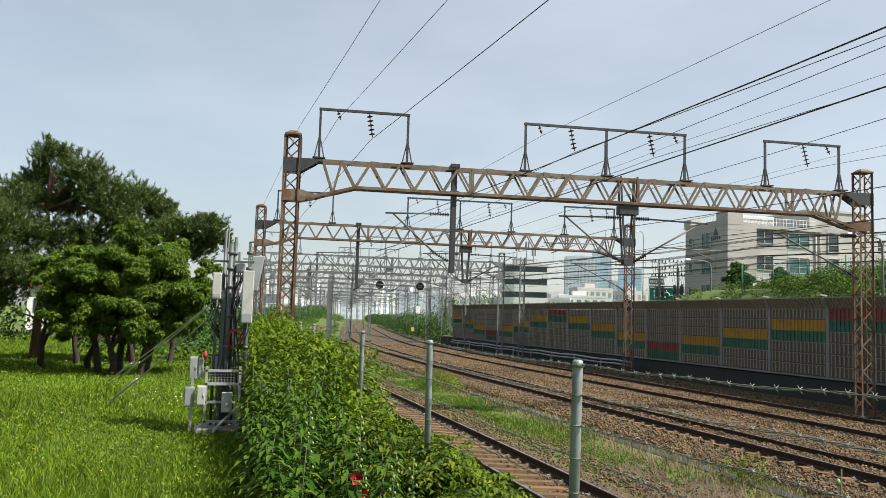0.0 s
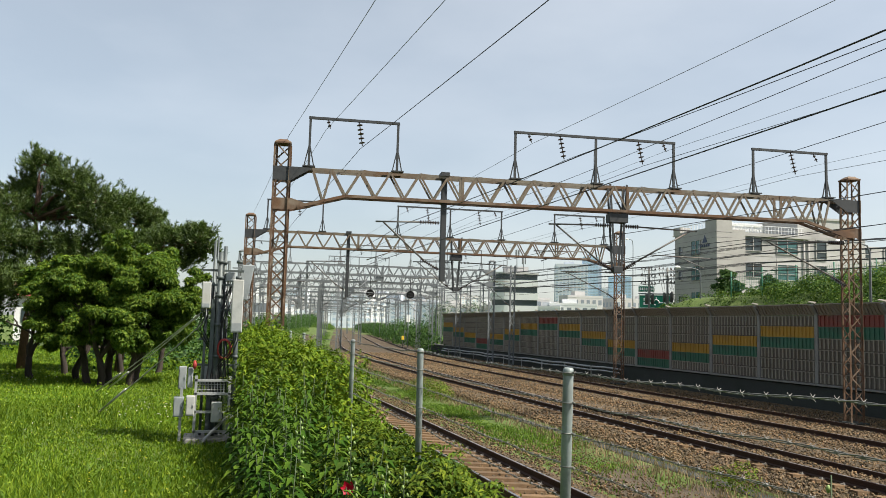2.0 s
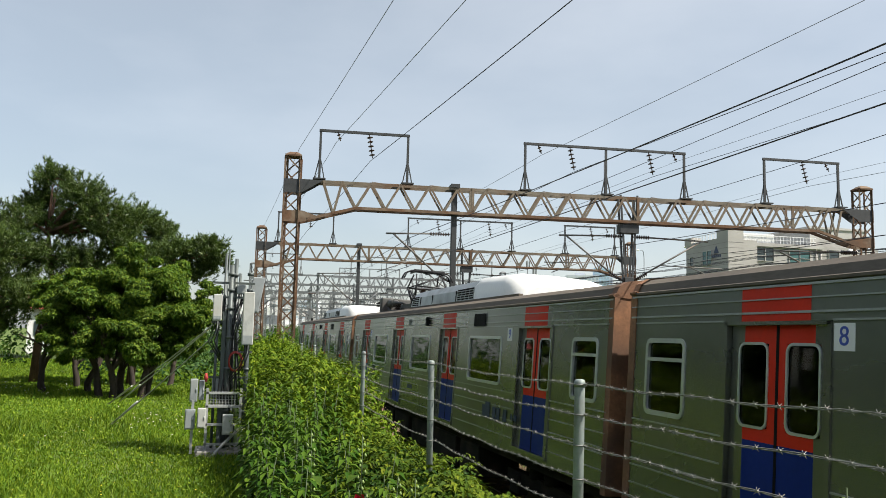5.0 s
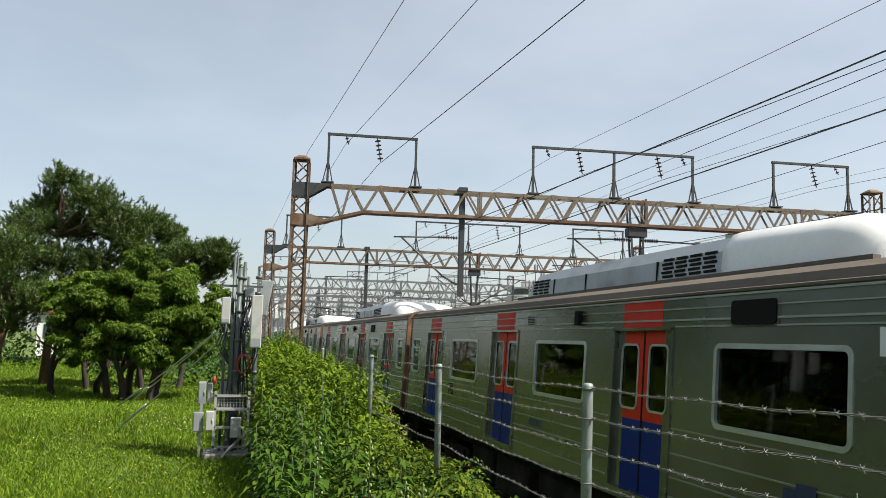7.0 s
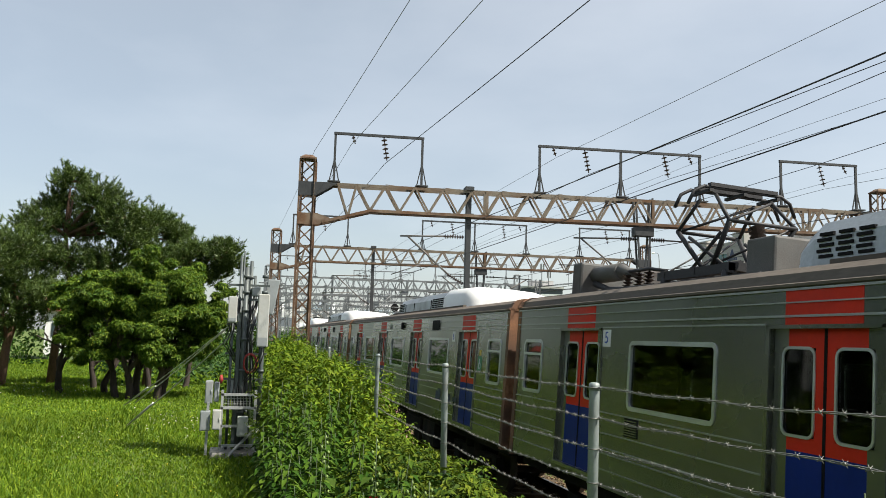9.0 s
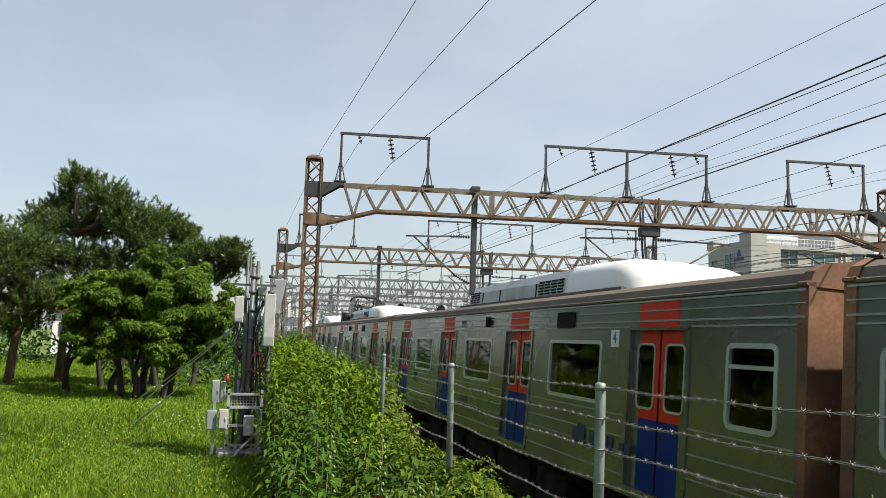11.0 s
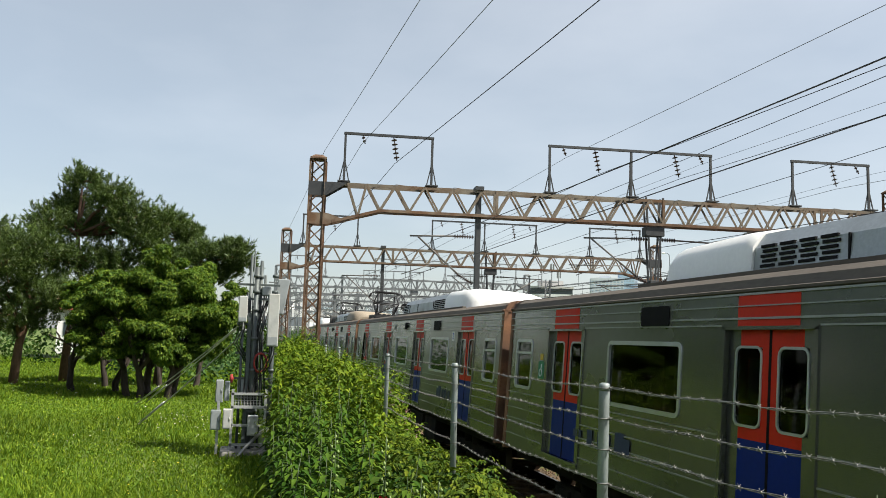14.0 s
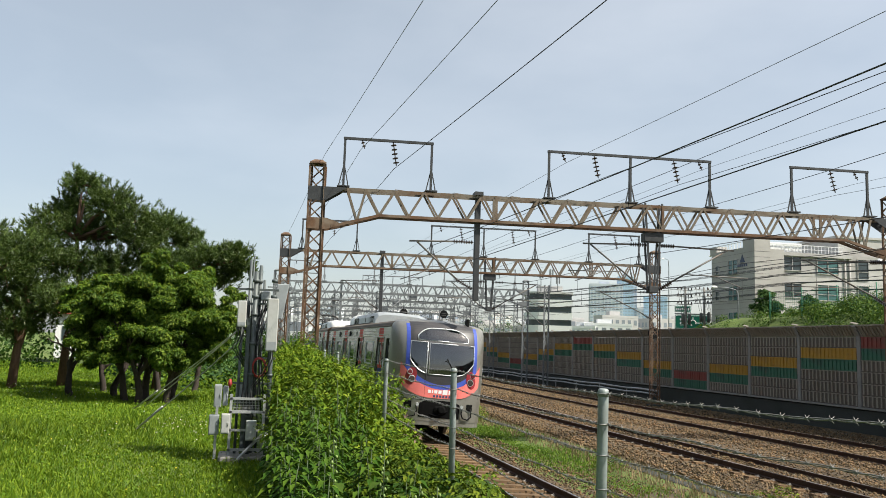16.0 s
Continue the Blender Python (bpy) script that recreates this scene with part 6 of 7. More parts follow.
# bushes along the line beyond the gantries
cl = []
for s in np.arange(28, 430, 2.6):
    for a in (1.6, -1.0, -3.5):
        c = along(s + RNG.uniform(-1, 1), a + RNG.uniform(-0.7, 0.5))
        cl.append((c.x, c.y, 0.9 + (0.5 if s > 34 else 0) + 0.010 * s * RNG.uniform(0.2, 1), 1.2, 1.3, 1.0 + 0.004 * s))
bush("line_bushes", cl, M["shrub_leaf"], "green bushes on the bank beside the line", 0.2, 70, 0.5, "shrubs", "stuff")
cl = []
for s in np.arange(34, 250, 1.6):
    c = along(s, RNG.uniform(8.7, 10.3))
    r = RNG.uniform(0.25, 0.6) + 0.001 * s
    cl.append((c.x, c.y, -0.3, r * 1.3, r * 1.5, r))
    c = along(s, RNG.uniform(2.2, 3.8))
    cl.append((c.x, c.y, 0.7, r * 1.5, r * 1.6, r * 1.3))
for s in np.arange(335, 470, 4.0):
    for a in (-6, -2.5, 1, 4.5, 8):
        c = along(s, a + RNG.uniform(-1.5, 1.5))
        cl.append((c.x, c.y, 0.6, 2.6, 2.6, RNG.uniform(1.2, 3.2)))
bush("median_weeds", cl, M["bank_leaf"], "low green weeds between the tracks", 0.13, 120, 0.4, "weeds", "stuff")
cl = []
for s in np.arange(84, 430, 3.5):
    for a in (23.5, 26.5, 30):
        c = along(s + RNG.uniform(-1, 1), a + RNG.uniform(-1.2, 1.2))
        k = min(1, (s - 78) / 25) * (1 if s < 150 else 0.8)
        r = RNG.uniform(0.55, 1.35)
        cl.append((c.x, c.y, 0.9 * k, 2.0 * r, 2.2 * r, (1.5 * k + (3.6 * k if a > 25 and 85 < s < 125 else 1.2)) * r))
bush("far_bushes", cl, M["shrub_leaf"], "green bushes and small trees along the bend", 0.34, 26, 0.5, "shrubs", "stuff")
cl = []
for i in range(900):
    x, y = RNG.uniform(36.5, 62), RNG.uniform(24, 76)
    if x / y < 0.60 or 53 < x < 84 and 75 < y < 92:
        continue
    z = float(ground_z(np.array(x), np.array(y)))
    r = RNG.uniform(0.5, 1.2) * min(1.4, max(0.42, (x / y - 0.62) * 4))
    cl.append((x, y, z + r * 0.35, r * 1.2, r * 1.2, r))
bush("bank_shrubs", cl, M["bank_leaf"], "dense green shrubs on the bank above the road", 0.22, 75, 0.5, "shrubs", "stuff")
for x, y, r in ((48.6, 67.5, 1.3), (47.5, 60, 0.9), (60, 48, 3.4), (66, 55, 3.2), (58, 41, 3.0)):
    z = float(ground_z(np.array(x), np.array(y)))
    broadleaf(x, y, r * 1.7, [(0, 0, r * 1.3, r * 0.8), (r * 0.5, 0, r * 0.9, r * 0.7), (-r * 0.5, 0, r * 0.9, r * 0.7), (0, 0.4, r * 1.9, r * 0.5)], "rounded dark green tree on the bank", 1, 0.3, 90, 0.12, "shrub_leaf")


# ---- barbed wire fence ----
M.update({
    "post_paint": material("grey-green painted fence post", (0.25, 0.29, 0.28), 0.5, 0.2, spread=0.12, scale=4, fine=60, dirt=(0.15, 0.16, 0.15), dirt_scale=3),
    "barb": material("galvanised barbed wire", (0.17, 0.17, 0.16), 0.55, 0.5),
    "box_white": material("off-white equipment plastic", (0.40, 0.41, 0.39), 0.5, spread=0.08, scale=3, fine=30, dirt=(0.36, 0.35, 0.31), dirt_scale=2.5),
    "box_pale": material("grey equipment cabinet", (0.26, 0.285, 0.29), 0.5, 0.1, spread=0.08, scale=3, fine=30, dirt=(0.3, 0.3, 0.28)),
    "cable": plain("black cable", (0.02, 0.02, 0.022), 0.6),
    "red_cable": plain("red cable coil", (0.32, 0.03, 0.025), 0.6),
    "pole_green": material("grey-green mast pipe", (0.070, 0.085, 0.085), 0.5, 0.3, spread=0.12, scale=4, fine=40, dirt=(0.13, 0.14, 0.13)),
    "bare_metal": plain("bright bare metal", (0.75, 0.75, 0.73), 0.35, 0.6),
})
FENCE = [(1.86, 0.95), (1.8, 3.86), (1.8, 6.75), (1.8, 10.13), (1.82, 15.5), (1.9, 18.6), (1.98, 21.7)]
WIRES = (2.643, 2.49, 2.337, 2.17, 2.0)
fence = thing("wire_fence", pose(0, 0, 0), "grey-green fence posts strung with rusty barbed wire", "fence")
g = Geo()
g.tube([(0, 0, 0), (0, 0, 1.30), (0, 0, 1.315)], [0.027, 0.027, 0.024], 14)
POST_ME = g.data("post", M["post_paint"])
g = Geo()
g.tube([(0, 0, 1.30), (0, 0, 1.318), (0, 0, 1.334), (0, 0, 1.340)], [0.029, 0.029, 0.026, 0.016], 14)
CAP_ME = g.data("post_cap", M["post_paint"])
g = Geo()
for z in WIRES:
    g.tube([(0.030 * math.cos(a), 0.030 * math.sin(a), z - 1.33) for a in np.linspace(0, 2 * math.pi, 12)], 0.003, 5, cap=False)
TIE_ME = g.data("wire_tie", M["barb"])
for i, (x, y) in enumerate(FENCE):
    lean = pose(x, y, 1.33, 0.5 * math.sin(i * 2.0), 0.8 * math.sin(i * 1.3 + 1), i * 40)
    p = share("post", POST_ME, fence, lean)
    share("post_cap", CAP_ME, p)
    share("wire_tie", TIE_ME, p)
for z in WIRES:
    g = Geo()
    for (xa, ya), (xb, yb) in zip(FENCE, FENCE[1:]):
        d = Vector((xb - xa, yb - ya, 0))
        n = max(12, int(d.length / 0.06))
        if ya > 9:
            n = 24
        sag = 0.006 * d.length
        rise = 0.07 if ya < 1 else 0.0
        pt = lambda u: Vector((xa, ya, z + rise * (1 - u))) + d * u + Vector((0.03, 0, -4 * sag * u * (1 - u) + 0.004 * math.sin(u * 23 + z * 9)))
        for ph in (0, math.pi):
            g.tube([pt(k / n) + Vector((0.004 * math.cos(k * 1.6 + ph), 0, 0.004 * math.sin(k * 1.6 + ph))) for k in range(n + 1)], 0.0022, 4, cap=False)
        if ya > 9:
            continue
        m = int(d.length / 0.115)
        for k in range(m):
            c = pt((k + 0.5 + 0.2 * math.sin(k * 7 + z)) / m)
            w = math.sin(k * 3.1 + z * 5)
            g.tube([c - Vector((0.006, 0.004, 0)), c + Vector((0.006, 0.004, 0))], 0.006, 5)
            for q in (Vector((0.02, 0.006 * w, 0.016)), Vector((-0.02, 0.006, -0.014 * w - 0.004)), Vector((0.004 * w, 0.012, 0.022)), Vector((0.01, -0.012, -0.02))):
                g.tube([c, c + q * 0.62], [0.0020, 0.0012], 4)
    g.make("barbed_wire", M["barb"], fence, "barbed wire strand")

# ---- mobile phone mast and its cabinets ----
MX, MY = 0.16, 11.6
mast = thing("antenna_mast", pose(MX, MY, 1.25), "grey pipe mast cluster with white antenna boxes and cabinets", "antenna mast")


def mast_part(name, build, mat, label=""):
    g = Geo()
    build(g)
    return g.make(name, M[mat], mast, label)


for x, y, h, r in ((0.02, 0, 2.55, 0.035), (-0.06, 0.15, 2.72, 0.02), (0.08, 0.12, 2.65, 0.025), (0.14, 0.2, 2.45, 0.02), (-0.02, 0.25, 2.80, 0.012), (0.27, -0.1, 2.1, 0.032), (-0.14, 0.05, 1.9, 0.02)):
    mast_part("pole", lambda g: g.tube([(x, y, 0.0), (x, y, h)], r, 10), "pole_green", "grey-green steel pipe")
mast_part("mast_leg", lambda g: [g.bar((-0.05, 0.02, 0), (-0.05, 0.02, 1.9), 0.05, 0.05)], "pole_green")
for z in (1.0, 1.35, 1.75, 2.1, 2.3):
    mast_part("cross_arm", lambda g: g.bar((-0.22, 0.06, z), (0.34, 0.02, z), 0.03, 0.03), "pole_green")
for x, y, z0, z1, w, m in ((-0.15, -0.08, 1.77, 2.13, 0.12, "box_white"), (0.26, -0.22, 1.45, 2.17, 0.15, "box_white"), (0.32, 0.15, 1.9, 2.4, 0.17, "box_pale"), (0.16, 0.05, 2.15, 2.28, 0.13, "box_pale")):
    def panel_box(g):
        g.bevel_box(x - w / 2, x + w / 2, y - 0.06, y + 0.06, z0, z1, 0.012)
        if y == 0.15:
            g.v = [(vx + 0.16 * (vz - z0), vy, vz) for vx, vy, vz in g.v]
    bx = mast_part("antenna_box", panel_box, m, "white antenna panel box" if m == "box_white" else "grey antenna box")
    g = Geo()
    g.box(x - w / 2 + 0.012, x + w / 2 - 0.012, y - 0.064, y - 0.058, z0 + 0.02, z0 + (z1 - z0) * 0.18)
    g.make("connector_panel", M["box_pale"], bx)
    g = Geo()
    for k in range(3):
        g.tube([(x - 0.03 + 0.03 * k, y, z0), (x - 0.03 + 0.03 * k, y + 0.02, z0 - 0.1), (x - 0.1 + 0.04 * k, y + 0.08, z0 - 0.28), (-0.04 + 0.02 * k, 0.05, z0 - 0.6)], 0.008, 5)
    g.make("cable", M["cable"], bx, "black cables")
for x, y, z0, z1, w, m in ((-0.40, -0.05, 0.68, 0.98, 0.10, "box_pale"), (-0.30, 0.0, 0.70, 0.96, 0.07, "box_pale"), (-0.43, -0.1, 0.32, 0.58, 0.13, "box_pale"), (-0.28, -0.16, 0.34, 0.60, 0.11, "box_white"), (0.06, -0.22, 0.26, 0.52, 0.14, "box_white"), (-0.06, 0.12, 0.72, 1.0, 0.22, "box_pale")):
    bx = mast_part("cabinet", lambda g: g.bevel_box(x - w / 2, x + w / 2, y - 0.07, y + 0.07, z0, z1, 0.01), m, "small grey equipment cabinet")
    g = Geo()
    g.box(x - w / 2 + 0.012, x + w / 2 - 0.012, y - 0.075, y - 0.07, z0 + 0.02, z1 - 0.02)
    g.tube([(x + w * 0.3, y - 0.08, (z0 + z1) / 2 - 0.02), (x + w * 0.3, y - 0.08, (z0 + z1) / 2 + 0.03)], 0.006, 6)
    g.make("door", M[m], bx)
for z in (0.12, 0.38, 0.62, 0.80):
    mast_part("rack_rail", lambda g: g.bar((-0.24, -0.12, z), (0.24, -0.12, z), 0.035, 0.03), "steel", "galvanised rack rail")
for x in (-0.22, 0.22, -0.40):
    mast_part("rack_post", lambda g: g.bar((x, -0.12, 0), (x, -0.12, 0.86 if x > -0.3 else 0.7), 0.035, 0.035), "steel")
for z in (0.55, 1.12, 1.55, 1.95, 2.2, 2.42):
    mast_part("pipe_clamp", lambda g: [g.tube([(x, y, z - 0.02), (x, y, z + 0.02)], r, 10) for x, y, r in ((0.02, 0, 0.05), (0.27, -0.1, 0.045), (0.08, 0.12, 0.038))], "pole_green")


def basket(g):
    for k in range(9):
        g.bar((-0.18 + 0.04 * k, -0.10, 0.63), (-0.18 + 0.04 * k, -0.10, 0.79), 0.006, 0.006)
    for k in range(5):
        g.bar((-0.2, -0.10, 0.64 + 0.035 * k), (0.16, -0.10, 0.64 + 0.035 * k), 0.006, 0.006)
mast_part("cable_basket", basket, "steel", "wire mesh cable basket")
mast_part("brace", lambda g: g.bar((0.2, -0.15, 0.32), (-0.14, -0.35, -0.02), 0.05, 0.02), "steel")
mast_part("shiny_duct", lambda g: g.bar((0.24, -0.25, 0.36), (0.30, -0.32, 0.12), 0.08, 0.03), "bare_metal", "bright bare metal duct")
mast_part("plinth", lambda g: g.bevel_box(-0.35, 0.4, -0.3, 0.3, -0.1, 0.05, 0.02), "concrete", "concrete plinth")
def coil(g):
    for k in range(4):
        c = Vector((0.12, -0.05, 1.22))
        g.tube([c + Vector(((0.08 + 0.006 * k) * math.cos(a), 0.012 * k, (0.12 + 0.006 * k) * math.sin(a))) for a in np.linspace(0, 2 * math.pi, 18)], 0.008, 5, cap=False)
mast_part("cable_coil", coil, "red_cable", "coil of red cable")
mast_part("red_knob", lambda g: g.tube([(-0.25, -0.1, 0.95), (-0.25, -0.12, 1.0), (-0.25, -0.1, 1.06)], [0.015, 0.03, 0.015], 9), "red_cable")
for k in range(9):
    a, b = -0.1 + 0.04 * k, 0.02 * math.sin(k * 3)
    mast_part("cable", lambda g: g.tube([(a, 0.05 + b, 2.2 - 0.1 * (k % 3)), (a * 0.5, 0.02 + b, 1.6), (a * 0.7 + 0.03 * math.sin(k), b, 1.0), (a, b - 0.05, 0.6)], 0.010, 5), "cable", "black cable")
for end in ((-1.95, 19.2, 1.3), (-1.62, 14.7, 1.27), (-2.1, 18.6, 1.3)):
    top = Vector((MX - 0.05, MY, 3.1 if end[1] > 16 else 2.95))
    g = Geo()
    e = Vector(end)
    g.tube([top + (e - top) * u - Vector((0, 0, 0.12 * u * (1 - u))) for u in np.linspace(0, 1, 8)], 0.009, 6)
    tagged(g.make("stay_wire", M["box_white"]), "pale stay wire from the mast to the lawn", "stay wire", "stay wires")
    d = (e - top)
    g = Geo()
    g.tube([top + d * 0.72, top + d * 0.99], 0.016, 7)
    tagged(g.make("stay_guard", M["box_white"]), "white guard tube on a stay wire", "stay guard", "stay guards")

bush("mast_creeper", [(0.02, 11.85, 3.0, 0.10, 0.12, 0.22), (0.1, 11.8, 2.65, 0.14, 0.12, 0.2), (0.38, 11.75, 2.85, 0.07, 0.1, 0.3), (0.0, 11.9, 2.2, 0.2, 0.15, 0.35), (0.25, 11.85, 1.9, 0.2, 0.15, 0.4), (0.42, 11.6, 2.3, 0.10, 0.12, 0.5)], M["dark_leaf"], "dark creeper climbing the antenna mast", 0.05, 1500, 0.5, "creeper", "stuff")
# ---- sleepers, clips and ballast stones ----
g = Geo()
sec = [(-0.13, 0), (-0.11, 0.1), (0.11, 0.1), (0.13, 0)]
g.loft([[(x, y, z) for y, z in sec] for x in (-1.2, -0.55, 0.0, 0.55, 1.2)], 0, False, cap=True)
SLEEPER = g.data("sleeper", M["sleeper"])
g = Geo()
for sx in (-0.75, 0.75):
    for d in (-0.11, 0.11):
        g.tube([(sx + d, -0.05, 0.10), (sx + d * 1.1, 0, 0.135), (sx + d, 0.05, 0.10)], 0.013, 5)
        g.box(sx + d * 1.35 - 0.02, sx + d * 1.35 + 0.02, -0.05, 0.05, 0.09, 0.12)
CLIP = g.data("rail_clip", M["clip"])
def lay(root, centre, cant, low, s0, s1, sep=0.6, wide=1.0):
    s = s0
    while s < s1:
        c = along(s, centre, low - 0.168 - 0.10)
        m = Matrix.Translation(c) @ Matrix.Rotation(-heading(s), 4, "Z") @ Matrix.Rotation(cant, 4, "Y") @ Matrix.Diagonal((wide, 1, 1, 1))
        sl = share("sleeper", SLEEPER, root, m)
        if s < 34 and wide == 1:
            share("rail_clip", CLIP, sl)
        s += sep


lay(TRACKS[0], NEAR, CANT, LOW, 6, 92)
for k, (c, half, tilt) in enumerate(MAIN):
    lay(TRACKS[k + 1], c, tilt, 0.0, 9, 78, wide=half / 0.75)


def stones(name, n, a0, a1, s0, s1, z, size, label):
    """Broken stones over a stretch of bed, off the rails."""
    s = s0 + (s1 - s0) * RNG.uniform(size=n) ** 1.8
    a = RNG.uniform(a0, a1, n)
    ok = np.ones(n, dtype=bool)
    for c, half, _ in ((NEAR, 0.75, 0), *MAIN):
        for r in (-half, half):
            ok &= np.abs(a - c - r) > 0.1
    s, a = s[ok], a[ok]
    n = len(s)
    p = np.stack([np.where(s < BEND_AT, a, a + (np.maximum(s - BEND_AT, 0)) ** 2 / (2 * BEND_R)), s, z + 0.02 * RNG.normal(size=n)], 1)
    sz = size * RNG.uniform(0.6, 1.3, (n, 1, 1)) * (1 + s / 70)[:, None, None]
    o = np.array([[1, 0, 0], [-1, 0, 0], [0, 1, 0], [0, -1, 0], [0, 0, 0.8], [0, 0, -0.8]])[None] + 0.35 * RNG.normal(size=(n, 6, 3))
    v = (p[:, None, :] + o * sz).reshape(-1, 3)
    tri = np.array([[0, 2, 4], [2, 1, 4], [1, 3, 4], [3, 0, 4], [2, 0, 5], [1, 2, 5], [3, 1, 5], [0, 3, 5]])
    f = (np.arange(n)[:, None, None] * 6 + tri[None]).reshape(-1, 3)
    return tagged(many(name, v, f, M["stone"]), label, "ballast", kind="stuff")


stones("ballast_stones", 40000, 4.4, 8.7, 7, 60, LOW - 0.235, 0.022, "brown broken ballast stones beneath the near track")
stones("ballast_stones", 125000, 10.9, 24.3, 9, 85, -0.160, 0.027, "brown broken ballast stones beneath the main tracks")


stones("scattered_stones", 9000, 8.5, 11.2, 8, 24, -0.315, 0.017, "brown stones strewn over the soil between the tracks")


# ---- buildings and the road beyond the barrier ----
M.update({
    "wall_pale": material("pale grey render", (0.44, 0.43, 0.415), 0.9, spread=0.08, scale=0.3, fine=4, dirt=(0.27, 0.26, 0.245), dirt_scale=0.2, bump=0.05),
    "wall_grey": material("grey stone cladding", (0.40, 0.385, 0.36), 0.9, spread=0.1, scale=0.3, fine=4, dirt=(0.32, 0.31, 0.29), dirt_scale=0.25, bump=0.05),
    "wall_white": material("white wall panels", (0.66, 0.67, 0.67), 0.8, spread=0.05, scale=0.2, fine=3, bump=0.02),
    # next five: distance haze is mixed into the base colours
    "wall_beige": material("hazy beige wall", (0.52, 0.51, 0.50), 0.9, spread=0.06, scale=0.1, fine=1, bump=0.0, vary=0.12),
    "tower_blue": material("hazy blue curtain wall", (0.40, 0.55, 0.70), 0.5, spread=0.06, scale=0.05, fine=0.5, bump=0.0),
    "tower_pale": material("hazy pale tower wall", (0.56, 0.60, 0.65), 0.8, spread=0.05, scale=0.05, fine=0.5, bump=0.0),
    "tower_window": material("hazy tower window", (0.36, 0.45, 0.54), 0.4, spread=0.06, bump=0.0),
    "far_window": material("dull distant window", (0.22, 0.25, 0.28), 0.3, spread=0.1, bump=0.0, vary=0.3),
    "win_dark": plain("dark window glass", (0.035, 0.05, 0.055), 0.08),
    "win_teal": plain("teal tinted glass", (0.05, 0.13, 0.13), 0.08),
    "sign_green": material("green road sign", (0.0, 0.17, 0.10), 0.45, spread=0.04, bump=0.0),
    "wall_dark": material("dark joint", (0.24, 0.23, 0.22), 0.9),
    "asphalt": material("asphalt", (0.055, 0.055, 0.056), 0.9, spread=0.2, scale=0.5, fine=20),
    "mesh_green": material("green mesh fence", (0.03, 0.16, 0.09), 0.6, bump=0.0),
    "roof_red": material("red roof", (0.30, 0.05, 0.04), 0.7),
})
g = Geo()
g.loft([[along(s, a, z) for a, z in ((26.2, 0.62), (33.8, 0.62))] for s in np.arange(-60, 150, 5)], smooth=False)
tagged(g.make("road", M["asphalt"]), "asphalt road behind the noise barrier", "road", kind="structure")


def block(name, x, y, w, d, h, turn, wall, label, storeys, cols, window="far_window", base=0.0, wh=0.5, ww=0.55, category="building", sides=(0, 3)):
    """A building with storeys of recessed windows on the sides that are seen, and a parapet."""
    root = thing(name, pose(x, y, base, 0, 0, turn), label, category)
    g = Geo()
    g.box(-w / 2, w / 2, -d / 2, d / 2, 0, h)
    body = g.make("wall", M[wall], root)
    g = Geo()
    t = min(0.3, w * 0.05)
    for a in ((-w / 2 - 0.05, w / 2 + 0.05, -d / 2 - 0.05, -d / 2 + t), (-w / 2 - 0.05, w / 2 + 0.05, d / 2 - t, d / 2 + 0.05), (-w / 2 - 0.05, -w / 2 + t, -d / 2 + t, d / 2 - t), (w / 2 - t, w / 2 + 0.05, -d / 2 + t, d / 2 - t)):
        g.box(*a, h, h + h * 0.03 + 0.4)
    g.box(-w * 0.2, w * 0.1, -d * 0.1, d * 0.3, h, h + h * 0.06 + 1.6)
    g.make("roof", M[wall], root)
    sh = h / storeys
    for side in sides:
        span = w if side % 2 == 0 else d
        n = cols if side % 2 == 0 else max(1, int(cols * d / w))
        cw = span / n
        a, b = cw * ww / 2, sh * wh
        g = Geo()
        for r in range(storeys):
            for c in range(n):
                u = -span / 2 + cw * (c + 0.5)
                z = sh * r + sh * (1 - wh) * 0.6
                m = {0: pose(u, -d / 2, z), 1: pose(w / 2, u, z, 0, 0, 90), 2: pose(u, d / 2, z, 0, 0, 180), 3: pose(-w / 2, u, z, 0, 0, -90)}[side]
                g.box(-a, a, -0.03, 0.05, 0, b, 0, m)
                g.box(-a - 0.04, a + 0.04, -0.09, 0.0, -0.1, 0, 1, m)
        g.make("window", [M[window], M[wall]], root)["kind"] = "stuff"
    return root


# the office building on the bank
bld = thing("office_building", pose(54.6, 78.2, 0.6, 0, 0, -2) @ Matrix.Diagonal((1.22, 1.22, 1, 1)), "grey and white four-storey office building on the bank", "building")


def bpart(name, build, mat, label="", parent=None):
    g = Geo()
    build(g)
    return g.make(name, M[mat], parent or bld, label)


bpart("side_wall", lambda g: [g.box(0, 3.0, -0.3, 7.0, 0, 14.0), g.box(0, 0.3, 0, 7.0, 14.0, 14.3), g.box(-0.05, 1.1, 6.0, 7.2, 14.0, 15.0)], "wall_grey", "grey stone clad side wing")
bpart("stair_tower", lambda g: g.box(-0.1, 1.5, -0.45, 1.4, 0, 15.2), "wall_grey", "grey stair tower")
bpart("front_wall", lambda g: [g.box(1.5, 16.5, 0, 9, 0, 13.8), g.box(1.5, 10.2, -0.25, 0.05, 13.4, 13.8), g.box(1.5, 16, -0.35, 0.05, 6.9, 7.15)], "wall_pale", "pale grey front wall")
bpart("roof_block", lambda g: [g.box(9.2, 15.6, 0.4, 7, 13.8, 15.9), g.box(9.0, 15.8, 0.3, 7.1, 15.9, 16.15)], "wall_pale", "pale roof block")
bpart("right_wing", lambda g: g.box(16.5, 30, 1.0, 9, 0, 13.2), "wall_pale", "pale right wing")
